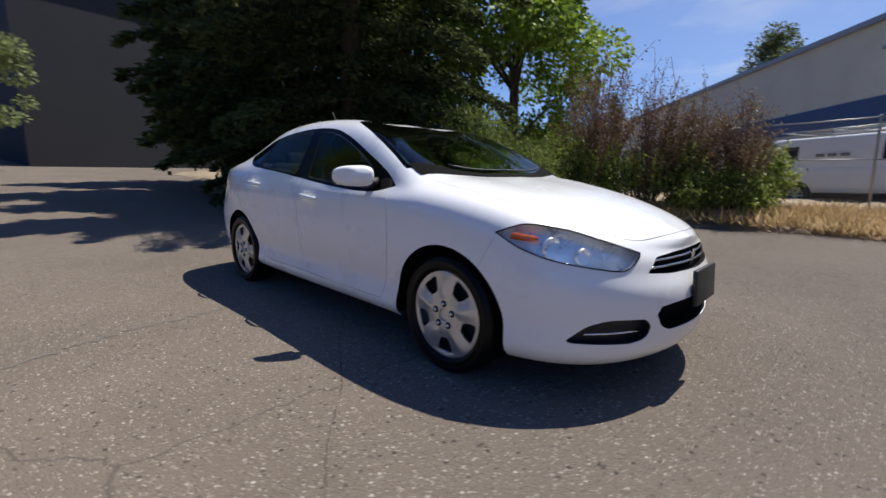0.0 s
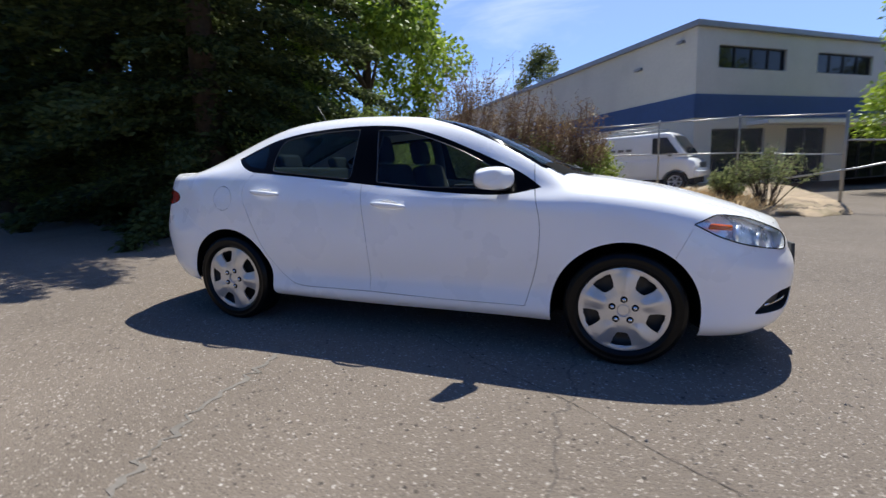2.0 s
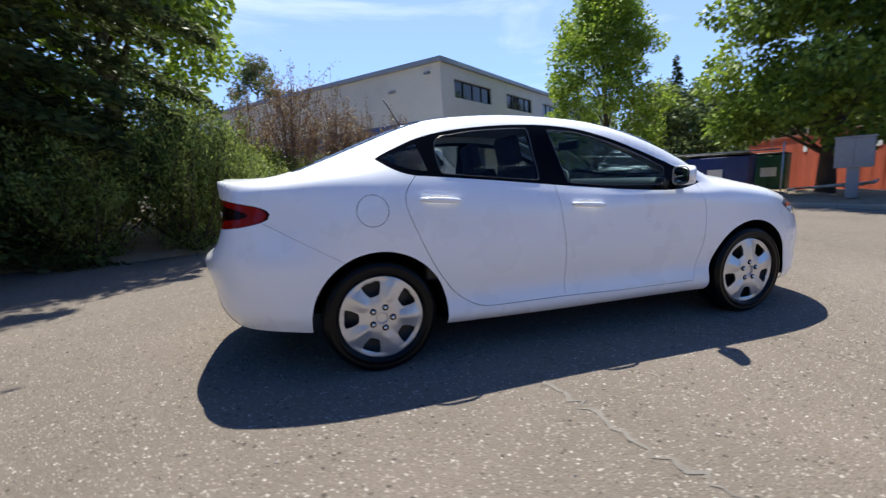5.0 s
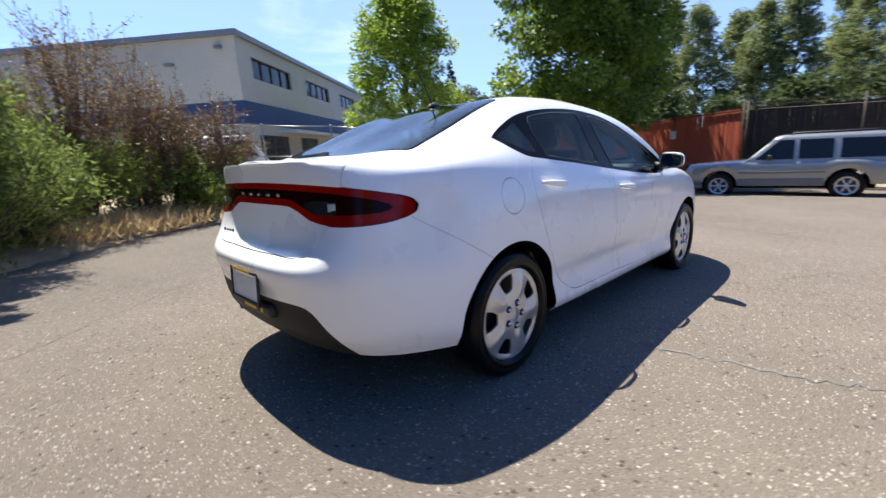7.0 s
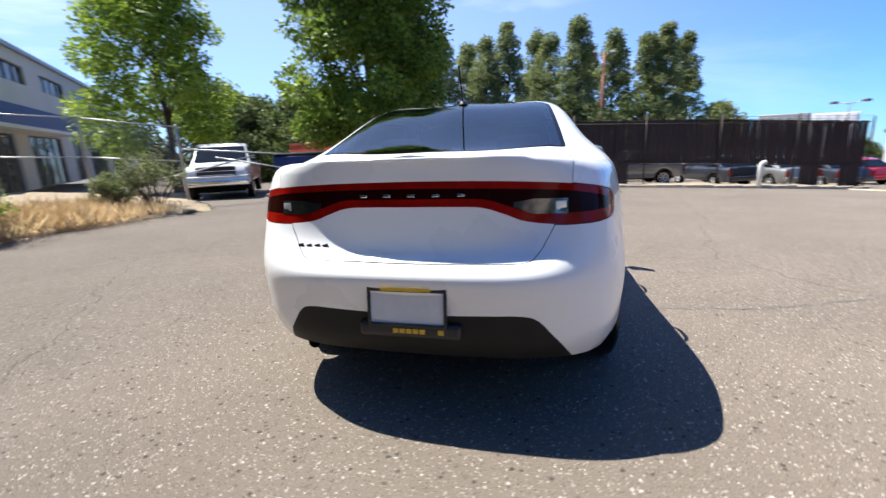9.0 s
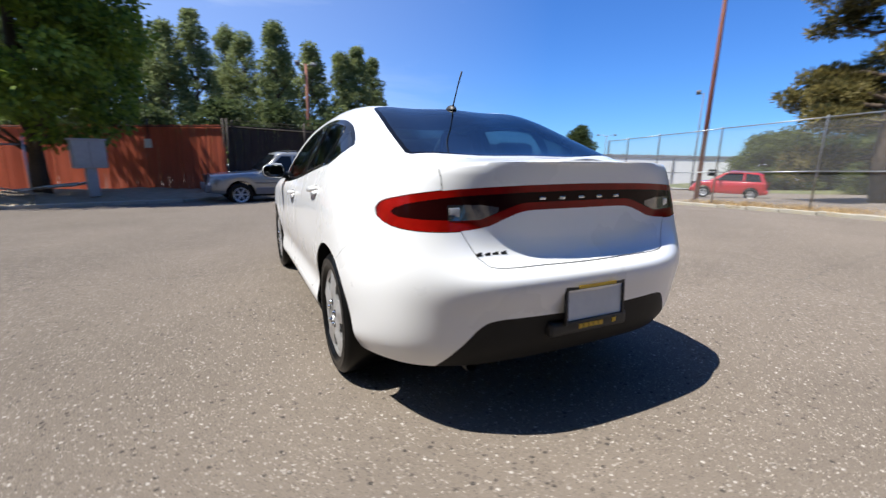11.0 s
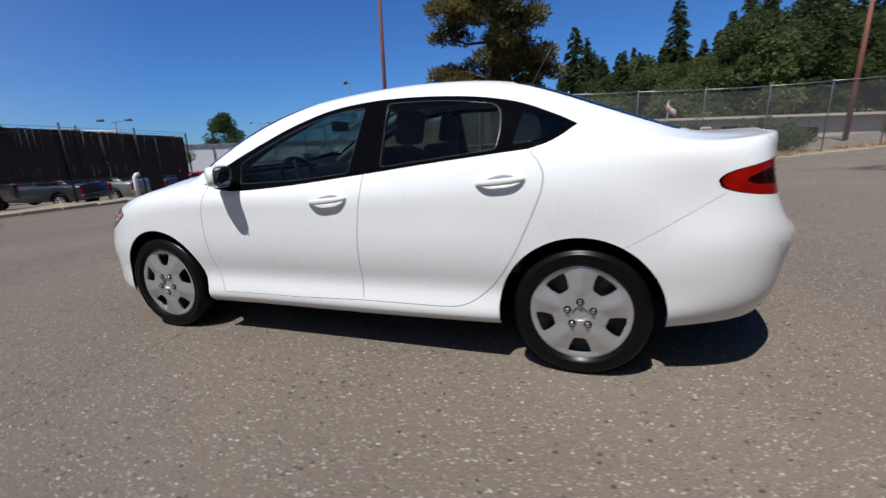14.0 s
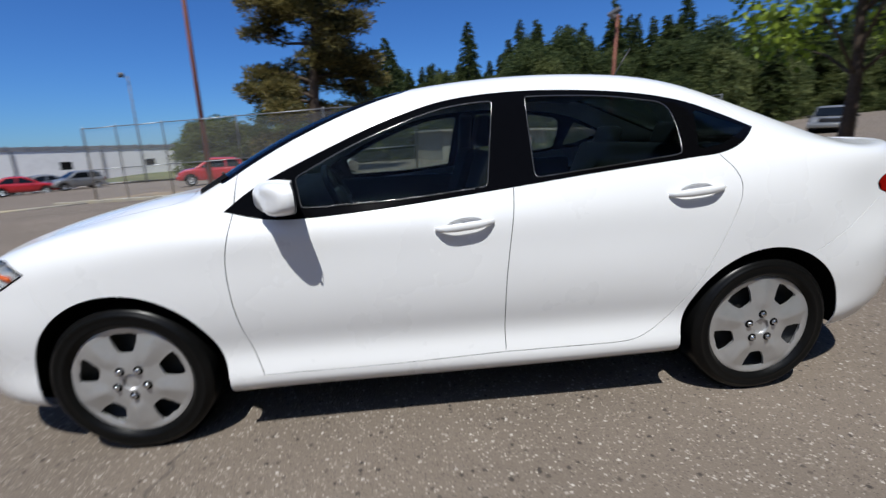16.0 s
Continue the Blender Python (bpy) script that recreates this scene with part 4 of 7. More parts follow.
def scored_half(flap):
    bm = skin_mesh()
    lay = bm.faces.layers.int.new("what")
    side_low = lambda c: c.y > 0.55 and abs(c.x) < 1.9
    side = lambda c: c.y > 0.5 and c.z > 0.85 and -1.5 < c.x < 1.05
    top = lambda c: c.z > 0.6
    tail = lambda c: c.x < -1.7
    G = 0.0017

    def seam(poly, view, keep, value, only=(0,)):
        inner, outer = offset_polygon(poly, G), offset_polygon(poly, -G)
        cut_outline(bm, outer, *view, keep)
        cut_outline(bm, inner, *view, keep)
        label_faces(bm, outer, *view, keep, lay, 1, only)
        label_faces(bm, inner, *view, keep, lay, value, (1,))

    def region(poly, view, keep, value, only=(0,)):
        cut_outline(bm, poly, *view, keep)
        label_faces(bm, poly, *view, keep, lay, value, only)
    for cx in (1.345, -1.345):
        region(arch(cx), SIDE, lambda c: c.y > 0.4 and c.z < 0.8, 15)
    region(WINDOW_LINE, SIDE, side, 4)
    for pane, value in ((PANE_FRONT, 5), (PANE_REAR, 6), (PANE_QUARTER, 7)):
        if value != 7:
            region(offset_polygon(pane, -0.005), SIDE, side, 27, (4,))
        region(pane, SIDE, side, value, (27, 4))
    for a, b in (((-1.925, 0.872), (-1.515, 0.635)), ((1.66, 0.775), (1.575, 0.60))):
        d = Vector((b[0] - a[0], b[1] - a[1])).normalized().orthogonal() * 0.0009
        region([(a[0] + d.x, a[1] + d.y), (b[0] + d.x, b[1] + d.y), (b[0] - d.x, b[1] - d.y), (a[0] - d.x, a[1] - d.y)], SIDE, lambda c: c.y > 0.6 and abs(c.x) < 1.95, 1)
    for hx, hz in HANDLES:
        region(cup(hx, hz), SIDE, lambda c: c.y > 0.7 and c.z < 1.1, 28)
    region(SCREEN, TOP, lambda c: c.z > 0.95 and c.x > 0, 24)
    region(offset_polygon(SCREEN, 0.025), TOP, lambda c: c.z > 0.95 and c.x > 0, 8, (24,))
    region(BACKLIGHT, TOP, lambda c: c.z > 1.0 and c.x < -0.8, 25)
    region(offset_polygon(BACKLIGHT, 0.022), TOP, lambda c: c.z > 1.0 and c.x < -0.8, 9, (25,))
    seam(DOOR_FRONT, SIDE, lambda c: c.y > 0.7 and c.z < 1.12, 2)
    seam(DOOR_REAR, SIDE, lambda c: c.y > 0.7 and c.z < 1.12, 3)
    seam(HOOD, TOP, lambda c: c.z > 0.66 and c.x > 0.9, 10)
    region(offset_polygon(LAMP_REAR, -0.0035), REAR, lambda c: c.x < -1.7 and c.z > 0.8, 1)
    region(LAMP_REAR, REAR, lambda c: c.x < -1.7 and c.z > 0.8, 12, (0, 1))
    region(LAMP_REAR_DARK, REAR, lambda c: c.x < -1.75 and c.z > 0.8, 13, (12,))
    seam(LID_REAR, REAR, lambda c: c.x < -1.9 and 0.6 < c.z < 1.05, 11)
    seam(LID_TOP, TOP, lambda c: c.x < -1.75 and c.z > 1.045, 11)
    region(DIFFUSER, REAR, lambda c: c.x < -1.8 and c.z < 0.6, 14)
    if flap:
        seam(circle(-1.365, 0.912, 0.085, 36), SIDE, lambda c: c.y > 0.6, 20)
    front_cuts(bm, lay, seam, region)
    bm.verts.index_update()
    return bm, lay


HEADLIGHT = smooth_line([(0.567, 0.786), (0.64, 0.815), (0.717, 0.829), (0.88, 0.808), (1.034, 0.764), (1.212, 0.708)], 5) + smooth_line([(1.205, 0.69), (1.13, 0.638), (0.995, 0.648), (0.797, 0.681), (0.673, 0.723), (0.6, 0.765)], 5)
GRILLE = rounded([(-0.05, 0.697), (0.2, 0.694), (0.36, 0.684), (0.44, 0.618), (0.3, 0.606), (-0.05, 0.598)], 0.014, 4)
INTAKE = smooth_line([(-0.05, 0.478), (0.25, 0.476), (0.39, 0.465)], 3) + smooth_line([(0.41, 0.43), (0.37, 0.37), (0.30, 0.34)], 3) + [(-0.05, 0.335)]
FOG = rounded([(0.76, 0.312), (0.70, 0.396), (0.631, 0.423), (0.471, 0.418), (0.431, 0.377), (0.448, 0.321), (0.527, 0.302)], 0.03, 5)


def front_cuts(bm, lay, seam, region):
    region(HEADLIGHT, CORNER, lambda c: c.x > 1.5 and c.y > 0.2 and 0.58 < c.z < 0.9, 16, (0, 1, 10))
    nose = lambda c: c.x > 1.8 and c.z < 0.72
    region(GRILLE, REAR, lambda c: c.x > 1.95 and c.z < 0.72, 17, (0, 1, 10))
    region(INTAKE, REAR, nose, 18)
    region(FOG, REAR, nose, 19)


SKIN_TREE = None


def on_skin(x, z, out=0.0):
    """The place on the left flank at that length and height, and its normal."""
    global SKIN_TREE
    if SKIN_TREE is None:
        b = skin_mesh()
        SKIN_TREE = BVHTree.FromBMesh(b)
        b.free()
    p, n, _, _ = SKIN_TREE.ray_cast(Vector((x, 2, z)), Vector((0, -1, 0)))
    if n.y < 0:
        n = -n
    return p + n * out, n


def end_skin(y, z, tail):
    """The place on the nose or the tail at that width and height."""
    on_skin(0, 0.6)
    d = 1 if tail else -1
    p, n, _, _ = SKIN_TREE.ray_cast(Vector((-3 * d, max(abs(y), 0.003), z)), Vector((d, 0, 0)))
    return Vector((p.x, y, p.z))


def recess(car, name, data, w, depth, mat, label):
    """A pocket behind an opening of the skin: walls and a back."""
    bm = merged([data])
    bm.normal_update()
    rim = [e for e in bm.edges if e.is_boundary and not all(abs(v.co.y) < 1e-3 for v in e.verts)]
    mean = sum((f.normal * f.calc_area() for f in bm.faces), Vector()).normalized()
    mean.z *= 0.3
    mean.normalize()
    back = {v: bm.verts.new(v.co - mean * depth) for v in list(bm.verts)}
    faces = list(bm.faces)
    for f in faces:
        bm.faces.new([back[v] for v in f.verts])
    for e in rim:
        a, b = e.verts
        bm.faces.new((a, b, back[b], back[a]))
    bmesh.ops.delete(bm, geom=faces, context="FACES_ONLY")
    bmesh.ops.scale(bm, vec=(1, w, 1), verts=bm.verts)
    bmesh.ops.recalc_face_normals(bm, faces=bm.faces)
    return part(name, bm, mat, car, label, angle=30)


def headlight(car, data, w):
    lamp = recess(car, "headlight", data, w, 0.055, M_LAMP, "clear headlight with a silver reflector and an amber corner")
    bm = merged([data if w > 0 else flipped(data)])
    part("lens", bm, M_CLEAR, lamp)
    bm = merged([data if w > 0 else flipped(data)])
    edge = [e for e in bm.edges if e.is_boundary]
    lines = bmesh.new()
    for e in edge:
        add_tube(lines, [v.co for v in e.verts], 0.0035, 5, cap=False)
    bm.free()
    part("lens_rim", lines, M_BLACK_GLOSS, lamp)
    p, n = on_skin(1.785, 0.772, -0.014)
    aim = Matrix.Translation((p.x, w * p.y, p.z)) @ Vector((n.x, w * n.y, 0)).to_track_quat("Z", "Y").to_matrix().to_4x4()
    part("amber_reflector", prism(rounded([(-0.066, -0.004), (0.066, -0.016), (0.066, 0.012), (-0.05, 0.026)], 0.008, 3), 0.012, aim, 0.003), M_AMBER, lamp, "orange corner reflector")
    for x, z, r in ((1.9, 0.74, 0.045), (2.02, 0.705, 0.036)):
        p, n = on_skin(x, z, -0.05)
        aim = Matrix.Translation((p.x, w * p.y, p.z)) @ Vector((0.9, w * 0.3, 0)).to_track_quat("Z", "Y").to_matrix().to_4x4()
        part("lamp_bowl", lathe([(0.0, -0.015), (r * 0.6, -0.01), (r, 0.012), (r * 1.12, 0.016), (r * 1.12, 0.0)], aim, 24), M_LAMP, lamp)


def handle(door, hx, hz, w):
    ring = cup(hx, hz)
    bm = bmesh.new()
    cx, cz = hx, hz + 0.004
    rows = []
    for k, (f, d) in enumerate(((1.0, 0.0), (0.86, 0.007), (0.62, 0.013), (0.3, 0.016), (0.02, 0.017))):
        row = []
        for x, z in ring:
            p, n = on_skin(x, z)
            q, _ = on_skin(cx + (x - cx) * f, cz + (z - cz) * f)
            row.append(bm.verts.new((q.x, w * (q.y - d), q.z)))
        rows.append(row)
    for a, b in zip(rows, rows[1:]):
        for i in range(len(a)):
            bm.faces.new((a[i], a[(i + 1) % len(a)], b[(i + 1) % len(a)], b[i]))
    bmesh.ops.recalc_face_normals(bm, faces=bm.faces)
    if bm.faces[0].normal.y * w < 0:
        bmesh.ops.reverse_faces(bm, faces=bm.faces)
    part("handle_cup", bm, M_PAINT, door)
    bm = bmesh.new()
    n = 14
    grid = []
    for i in range(n):
        t = -1 + 2 * i / (n - 1)
        p, nn = on_skin(hx + 0.118 * t, hz + 0.002 - 0.009 * t)
        out = 0.03 * (1 - abs(t) ** 3.5) + 0.003
        h, d = 0.0165 * (1 - 0.5 * abs(t) ** 3), 0.009
        row = []
        for a in range(10):
            ang = 2 * math.pi * a / 10
            row.append(bm.verts.new((p.x, w * (p.y + out + d * math.cos(ang)), p.z + h * math.sin(ang))))
        grid.append(row)
    for a, b in zip(grid, grid[1:]):
        for i in range(10):
            bm.faces.new((a[i], a[(i + 1) % 10], b[(i + 1) % 10], b[i]))
    bm.faces.new(grid[0])
    bm.faces.new(grid[-1])
    bmesh.ops.recalc_face_normals(bm, faces=bm.faces)
    part("door_handle", bm, M_PAINT, door, "white pull handle")


def wing_mirror(car, w):
    bm = bmesh.new()
    rows, n = [], 28
    for i in range(15):
        f = -1 + 2 * i / 14
        x = 0.655 + (0.085 * f if f > 0 else 0.06 * f)
        s = (1 - abs(f) ** 3.2) ** 0.5 if f > 0 else (1 - 0.10 * abs(f) ** 2)
        row = []
        for k in range(n):
            a = 2 * math.pi * k / n
            c, d = math.cos(a), math.sin(a)
            yy = math.copysign(abs(c) ** 0.6, c) * 0.098 * s
            zz = math.copysign(abs(d) ** 0.62, d) * (0.062 - 0.012 * c) * s
            row.append(bm.verts.new((0.6 + (x - 0.6) * (0.85 - 0.35 * c * s) - 0.03 * c * s, w * (0.962 + yy), 1.03 + zz)))
        rows.append(row)
    for a, b in zip(rows, rows[1:]):
        for k in range(n):
            bm.faces.new((a[k], a[(k + 1) % n], b[(k + 1) % n], b[k]))
    bmesh.ops.remove_doubles(bm, verts=bm.verts, dist=1e-4)
    bmesh.ops.recalc_face_normals(bm, faces=bm.faces)
    mirror = part("wing_mirror", bm, M_PAINT, car, "white wing mirror with a black foot")
    bm = bmesh.new()
    ring = [(0.597 + 0.03 * -math.cos(2 * math.pi * k / n), w * (0.962 + math.copysign(abs(math.cos(2 * math.pi * k / n)) ** 0.6, math.cos(2 * math.pi * k / n)) * 0.084),
             1.03 + math.copysign(abs(math.sin(2 * math.pi * k / n)) ** 0.62, math.sin(2 * math.pi * k / n)) * 0.049) for k in range(n)]
    edge = [(0.5935 + (p[0] - 0.597), w * (0.962 + (abs(p[1]) - 0.962) * 1.17), 1.03 + (p[2] - 1.03) * 1.17) for p in ring]
    a = [bm.verts.new(p) for p in ring]
    bm.faces.new(a)
    part("mirror_glass", bm, M_MIRROR, mirror, smooth=False)
    bm = bmesh.new()
    a = [bm.verts.new((p[0] + 0.004, p[1], p[2])) for p in edge]
    b = [bm.verts.new((p[0] + 0.0, w * (0.962 + (abs(p[1]) - 0.962) * 0.93), 1.03 + (p[2] - 1.03) * 0.93)) for p in edge]
    for k in range(n):
        bm.faces.new((a[k], a[(k + 1) % n], b[(k + 1) % n], b[k]))
    part("mirror_bezel", bm, M_BLACK, mirror)
    foot = bmesh.new()
    add_tube(foot, [(0.70, w * 0.80, 0.985), (0.69, w * 0.86, 0.99), (0.675, w * 0.92, 0.995)], [0.04, 0.03, 0.035], 12)
    part("mirror_foot", foot, M_BLACK, mirror)


def nose_and_tail(car, lid):
    # chrome-edged grille bars
    grille = None
    for z, r in ((0.668, 0.007), (0.637, 0.007)):
        pts = []
        for y in np.linspace(-0.40 + (0.668 - z) * -0.5, 0.40 + (0.668 - z) * 0.5, 21).tolist():
            p = end_skin(y, z, False)
            pts.append((p.x - 0.012, y, z))
        part("grille_bar", tube(pts, r, 8), M_CHROME, car, "chrome grille bar")
    p = end_skin(0.0, 0.648, False)
    part("grille_bar", box((0.012, 0.03, 0.085), pose(p.x - 0.01, 0, 0.648, 0, 6, 0), 0.004), M_CHROME, car)
    for w in (1, -1):
        pts = [end_skin(w * y, 0.352 + 0.02 * (0.7 - y), False) + Vector((-0.022, 0, 0)) for y in np.linspace(0.47, 0.69, 8).tolist()]
        part("fog_trim", tube(pts, 0.006, 6), M_CHROME, car)
    # front plate holder
    p = end_skin(0, 0.52, False)
    holder = part("front_plate_holder", box((0.022, 0.325, 0.175), pose(p.x + 0.012, 0, 0.52, 0, -4, 0), 0.008), M_BLACK, car, "black front plate holder with a yellow dealer strip")
    part("print_strip", box((0.003, 0.2, 0.022), pose(p.x + 0.024, 0, 0.447, 0, -4, 0)), M_YELLOW, holder, smooth=False)
    # rear plate and frame
    p = end_skin(0, 0.555, True)
    plate = part("rear_plate", box((0.004, 0.30, 0.15), pose(p.x - 0.012, 0, 0.542, 0, 3, 0), 0.001), M_PLATE, car, "blank white plate in a black and yellow frame", smooth=False)
    frame_bm = bmesh.new()
    for sz, yy, zz in (((0.012, 0.32, 0.024), 0, 0.615), ((0.012, 0.32, 0.014), 0, 0.469), ((0.012, 0.012, 0.165), 0.154, 0.542), ((0.012, 0.012, 0.165), -0.154, 0.542)):
        add_box(frame_bm, sz, pose(p.x - 0.016 + (0.542 - zz) * -0.052, yy, zz, 0, 3, 0), 0.002)
    part("plate_frame", frame_bm, M_BLACK, plate)
    part("print_strip", box((0.002, 0.2, 0.013), pose(p.x - 0.0265, 0, 0.616, 0, 3, 0)), M_YELLOW, plate, smooth=False)
    p = end_skin(0, 0.445, True)
    shelf = part("plate_lamp_shelf", box((0.06, 0.42, 0.062), pose(p.x + 0.005, 0, 0.438), 0.018, 3), M_BLACK, car, "black plastic step below the plate")
    for y, k in ((0.0, 5), (0.13, 1)):
        for i in range(k):
            part("print_bar", box((0.002, 0.022, 0.02), pose(p.x - 0.0262, y - 0.055 + 0.0275 * i if k > 1 else -0.13, 0.438)), M_YELLOW, shelf, smooth=False)
    # five small bright blocks on the lamp band, and a dark badge
    for i in range(5):
        y = -0.2 + 0.1 * i
        q = end_skin(y, 0.962, True)
        part("band_mark", box((0.005, 0.03, 0.011), pose(q.x - 0.002, y, 0.962), 0.002), M_CHROME, lid, "small chrome mark")
    for i in range(4):
        y = 0.495 - 0.037 * i
        q = end_skin(y, 0.757, True)
        part("badge_bar", box((0.003, 0.026, 0.014 if i else 0.019), pose(q.x - 0.001, y, 0.757, -14, 0, 0), 0.001), M_STEEL, lid, "dark badge stroke")
    # clear reversing lamps and inner red blocks
    for w in (1, -1):
        rows = []
        bm = bmesh.new()
        for i, y in enumerate(np.linspace(0.40, 0.60, 9).tolist()):
            lo, hi = (0.913 - 0.026 * min(1, i / 3), 0.932 + 0.012 * min(1, i / 3))
            rows.append([bm.verts.new(end_skin(w * y, z, True) + Vector((-0.0015, 0, 0))) for z in (lo, (lo + hi) / 2, hi)])
        for a, b in zip(rows, rows[1:]):
            for k in range(2):
                bm.faces.new((a[k], a[k + 1], b[k + 1], b[k]))
        lens = part("reversing_lens", bm, M_REVERSE, car, "smoky clear reversing lamp")
        q = end_skin(w * 0.575, 0.917, True)
        part("reflector_patch", box((0.003, 0.04, 0.034), Matrix.Translation((q.x - 0.0015, w * 0.575, 0.917)) @ Euler((0, 0, radians(-14 * w))).to_matrix().to_4x4(), 0.001), M_LAMP, lens, "bright silver reflector")
        part("exhaust_tip", lathe([(0.026, 0.0), (0.03, 0.01), (0.03, 0.14)], Matrix.Translation((-2.17, w * 0.5, 0.3)) @ Euler((0, radians(90), 0)).to_matrix().to_4x4(), 20), M_STEEL, car) if w > 0 else None
    # antenna
    part("antenna", tube([(-1.005, 0, 1.44), (-1.02, 0, 1.47), (-1.07, 0, 1.56), (-1.125, 0, 1.645)], [0.009, 0.005, 0.004, 0.0055], 8), M_BLACK, car, "short black roof antenna")
    part("antenna_base", lathe([(0.034, 0.0), (0.03, 0.012), (0.018, 0.026), (0.0, 0.03)], Matrix.Translation((-0.985, 0, 1.435)) @ Matrix.Diagonal((1.6, 0.9, 1, 1)), 20), M_BLACK, car)
    # cowl and wipers
    bm = bmesh.new()
    rows = []
    for y in np.linspace(-0.735, 0.735, 27).tolist():
        a = abs(y)
        xf, xb = 1.165 - 0.28 * a * a, 1.1 - 0.375 * a * a
        rows.append([bm.verts.new((x, y, z_top(x, a) + 0.006)) for x in (xf, (xf + xb) / 2, xb)])
    for a, b in zip(rows, rows[1:]):
        for k in range(2):
            bm.faces.new((a[k], b[k], b[k + 1], a[k + 1]))
    bmesh.ops.recalc_face_normals(bm, faces=bm.faces)
    part("cowl_panel", bm, M_LINING, car, "black cowl below the windscreen")
    for y0, y1 in ((0.52, -0.05), (-0.02, -0.5)):
        pts = [(1.11 - 0.3 * y * y - 0.03, y, z_top(1.08 - 0.3 * y * y, abs(y)) + 0.022) for y in np.linspace(y0, y1, 8).tolist()]
        part("wiper", tube(pts, 0.007, 6), M_BLACK, car, "black wiper blade")


def z_top(x, y):
    on_skin(0, 0.6)
    p, _, _, _ = SKIN_TREE.ray_cast(Vector((x, max(y, 0.003), 3)), Vector((0, 0, -1)))
    return p.z


def cushion(size, m, soft=0.05):
    return box(size, m, min(soft, min(size) * 0.45), 4)


def cabin(car):
    for w in (1, -1):
        seat = part("front_seat", cushion((0.52, 0.5, 0.16), pose(0.18, w * 0.37, 0.52)), M_SEAT, car, "black cloth front seat")
        bm = cushion((0.14, 0.48, 0.62), pose(-0.17, w * 0.37, 0.83, 0, -18, 0))
        part("seat_back", bm, M_SEAT, seat)
        part("headrest", cushion((0.1, 0.25, 0.2), pose(-0.33, w * 0.37, 1.24, 0, -12, 0)), M_SEAT, seat)
        part("headrest_post", tube([(-0.29, w * 0.37 + 0.05, 1.1), (-0.31, w * 0.37 + 0.05, 1.18)], 0.008), M_CHROME, seat)
        part("headrest_post", tube([(-0.29, w * 0.37 - 0.05, 1.1), (-0.31, w * 0.37 - 0.05, 1.18)], 0.008), M_CHROME, seat)
        part("rear_headrest", cushion((0.09, 0.25, 0.14), pose(-1.18, w * 0.36, 1.16, 0, -18, 0)), M_SEAT, car)
        # light pillar trims inside the screen
        part("pillar_trim", tube([(0.88, w * 0.67, 1.02), (0.5, w * 0.6, 1.225), (0.14, w * 0.53, 1.375)], [0.045, 0.04, 0.035], 8), M_TRIM_GREY, car)
        part("door_liner", box((0.98, 0.05, 0.5), pose(0.34, w * 0.775, 0.70), 0.02), M_BLACK, car)
        part("door_liner", box((0.84, 0.05, 0.55), pose(-0.65, w * 0.77, 0.75), 0.02), M_BLACK, car)
        part("pillar_inner", tube([(-0.24, w * 0.735, 0.9), (-0.25, w * 0.66, 1.2), (-0.25, w * 0.56, 1.345)], 0.045, 8), M_BLACK, car)
    part("rear_bench", cushion((0.5, 1.3, 0.16), pose(-0.72, 0, 0.5)), M_SEAT, car, "black cloth rear bench")
    part("bench_back", cushion((0.14, 1.3, 0.62), pose(-1.06, 0, 0.83, 0, -22, 0)), M_SEAT, car)
    part("parcel_shelf", box((0.62, 1.2, 0.02), pose(-1.45, 0, 1.065, 0, 4, 0), 0.005), M_BLACK, car)
    part("dashboard", cushion((0.42, 1.4, 0.3), pose(0.86, 0, 0.86, 0, 5, 0), 0.1), M_BLACK, car, "black dashboard")
    part("centre_console", cushion((0.8, 0.22, 0.3), pose(0.35, 0, 0.55)), M_BLACK, car)
    part("headlining", headlining(), M_HEADLINER, car)
    wheel_m = Matrix.Translation((0.50, 0.37, 0.93)) @ Euler((0, radians(-65), 0)).to_matrix().to_4x4()
    bm = bmesh.new()
    add_tube(bm, [wheel_m @ Vector((0.185 * math.cos(a), 0.185 * math.sin(a), 0)) for a in np.linspace(0, 2 * math.pi, 33)], 0.016, 8, cap=False)
    add_box(bm, (0.16, 0.12, 0.05), wheel_m, 0.02)
    for a in (0, math.pi, -math.pi / 2):
        add_tube(bm, [wheel_m @ Vector((0.05 * math.cos(a), 0.05 * math.sin(a), 0)), wheel_m @ Vector((0.18 * math.cos(a), 0.18 * math.sin(a), 0))], 0.016, 6)
    part("steering_wheel", bm, M_BLACK, car, "black steering wheel")
    part("inner_mirror", cushion((0.03, 0.24, 0.075), pose(0.40, 0, 1.30, 0, 0, 6), 0.014), M_BLACK, car)


def headlining():
    """The roof's inside, just below the skin."""
    bm = bmesh.new()
    xs, ys = np.linspace(0.08, -0.95, 16).tolist(), np.linspace(-0.5, 0.5, 13).tolist()
    grid = [[bm.verts.new((x, y, z_top(x, abs(y)) - 0.03)) for y in ys] for x in xs]
    for a, b in zip(grid, grid[1:]):
        for k in range(len(ys) - 1):
            bm.faces.new((a[k], a[k + 1], b[k + 1], b[k]))
    return thick(bm, 0.01)


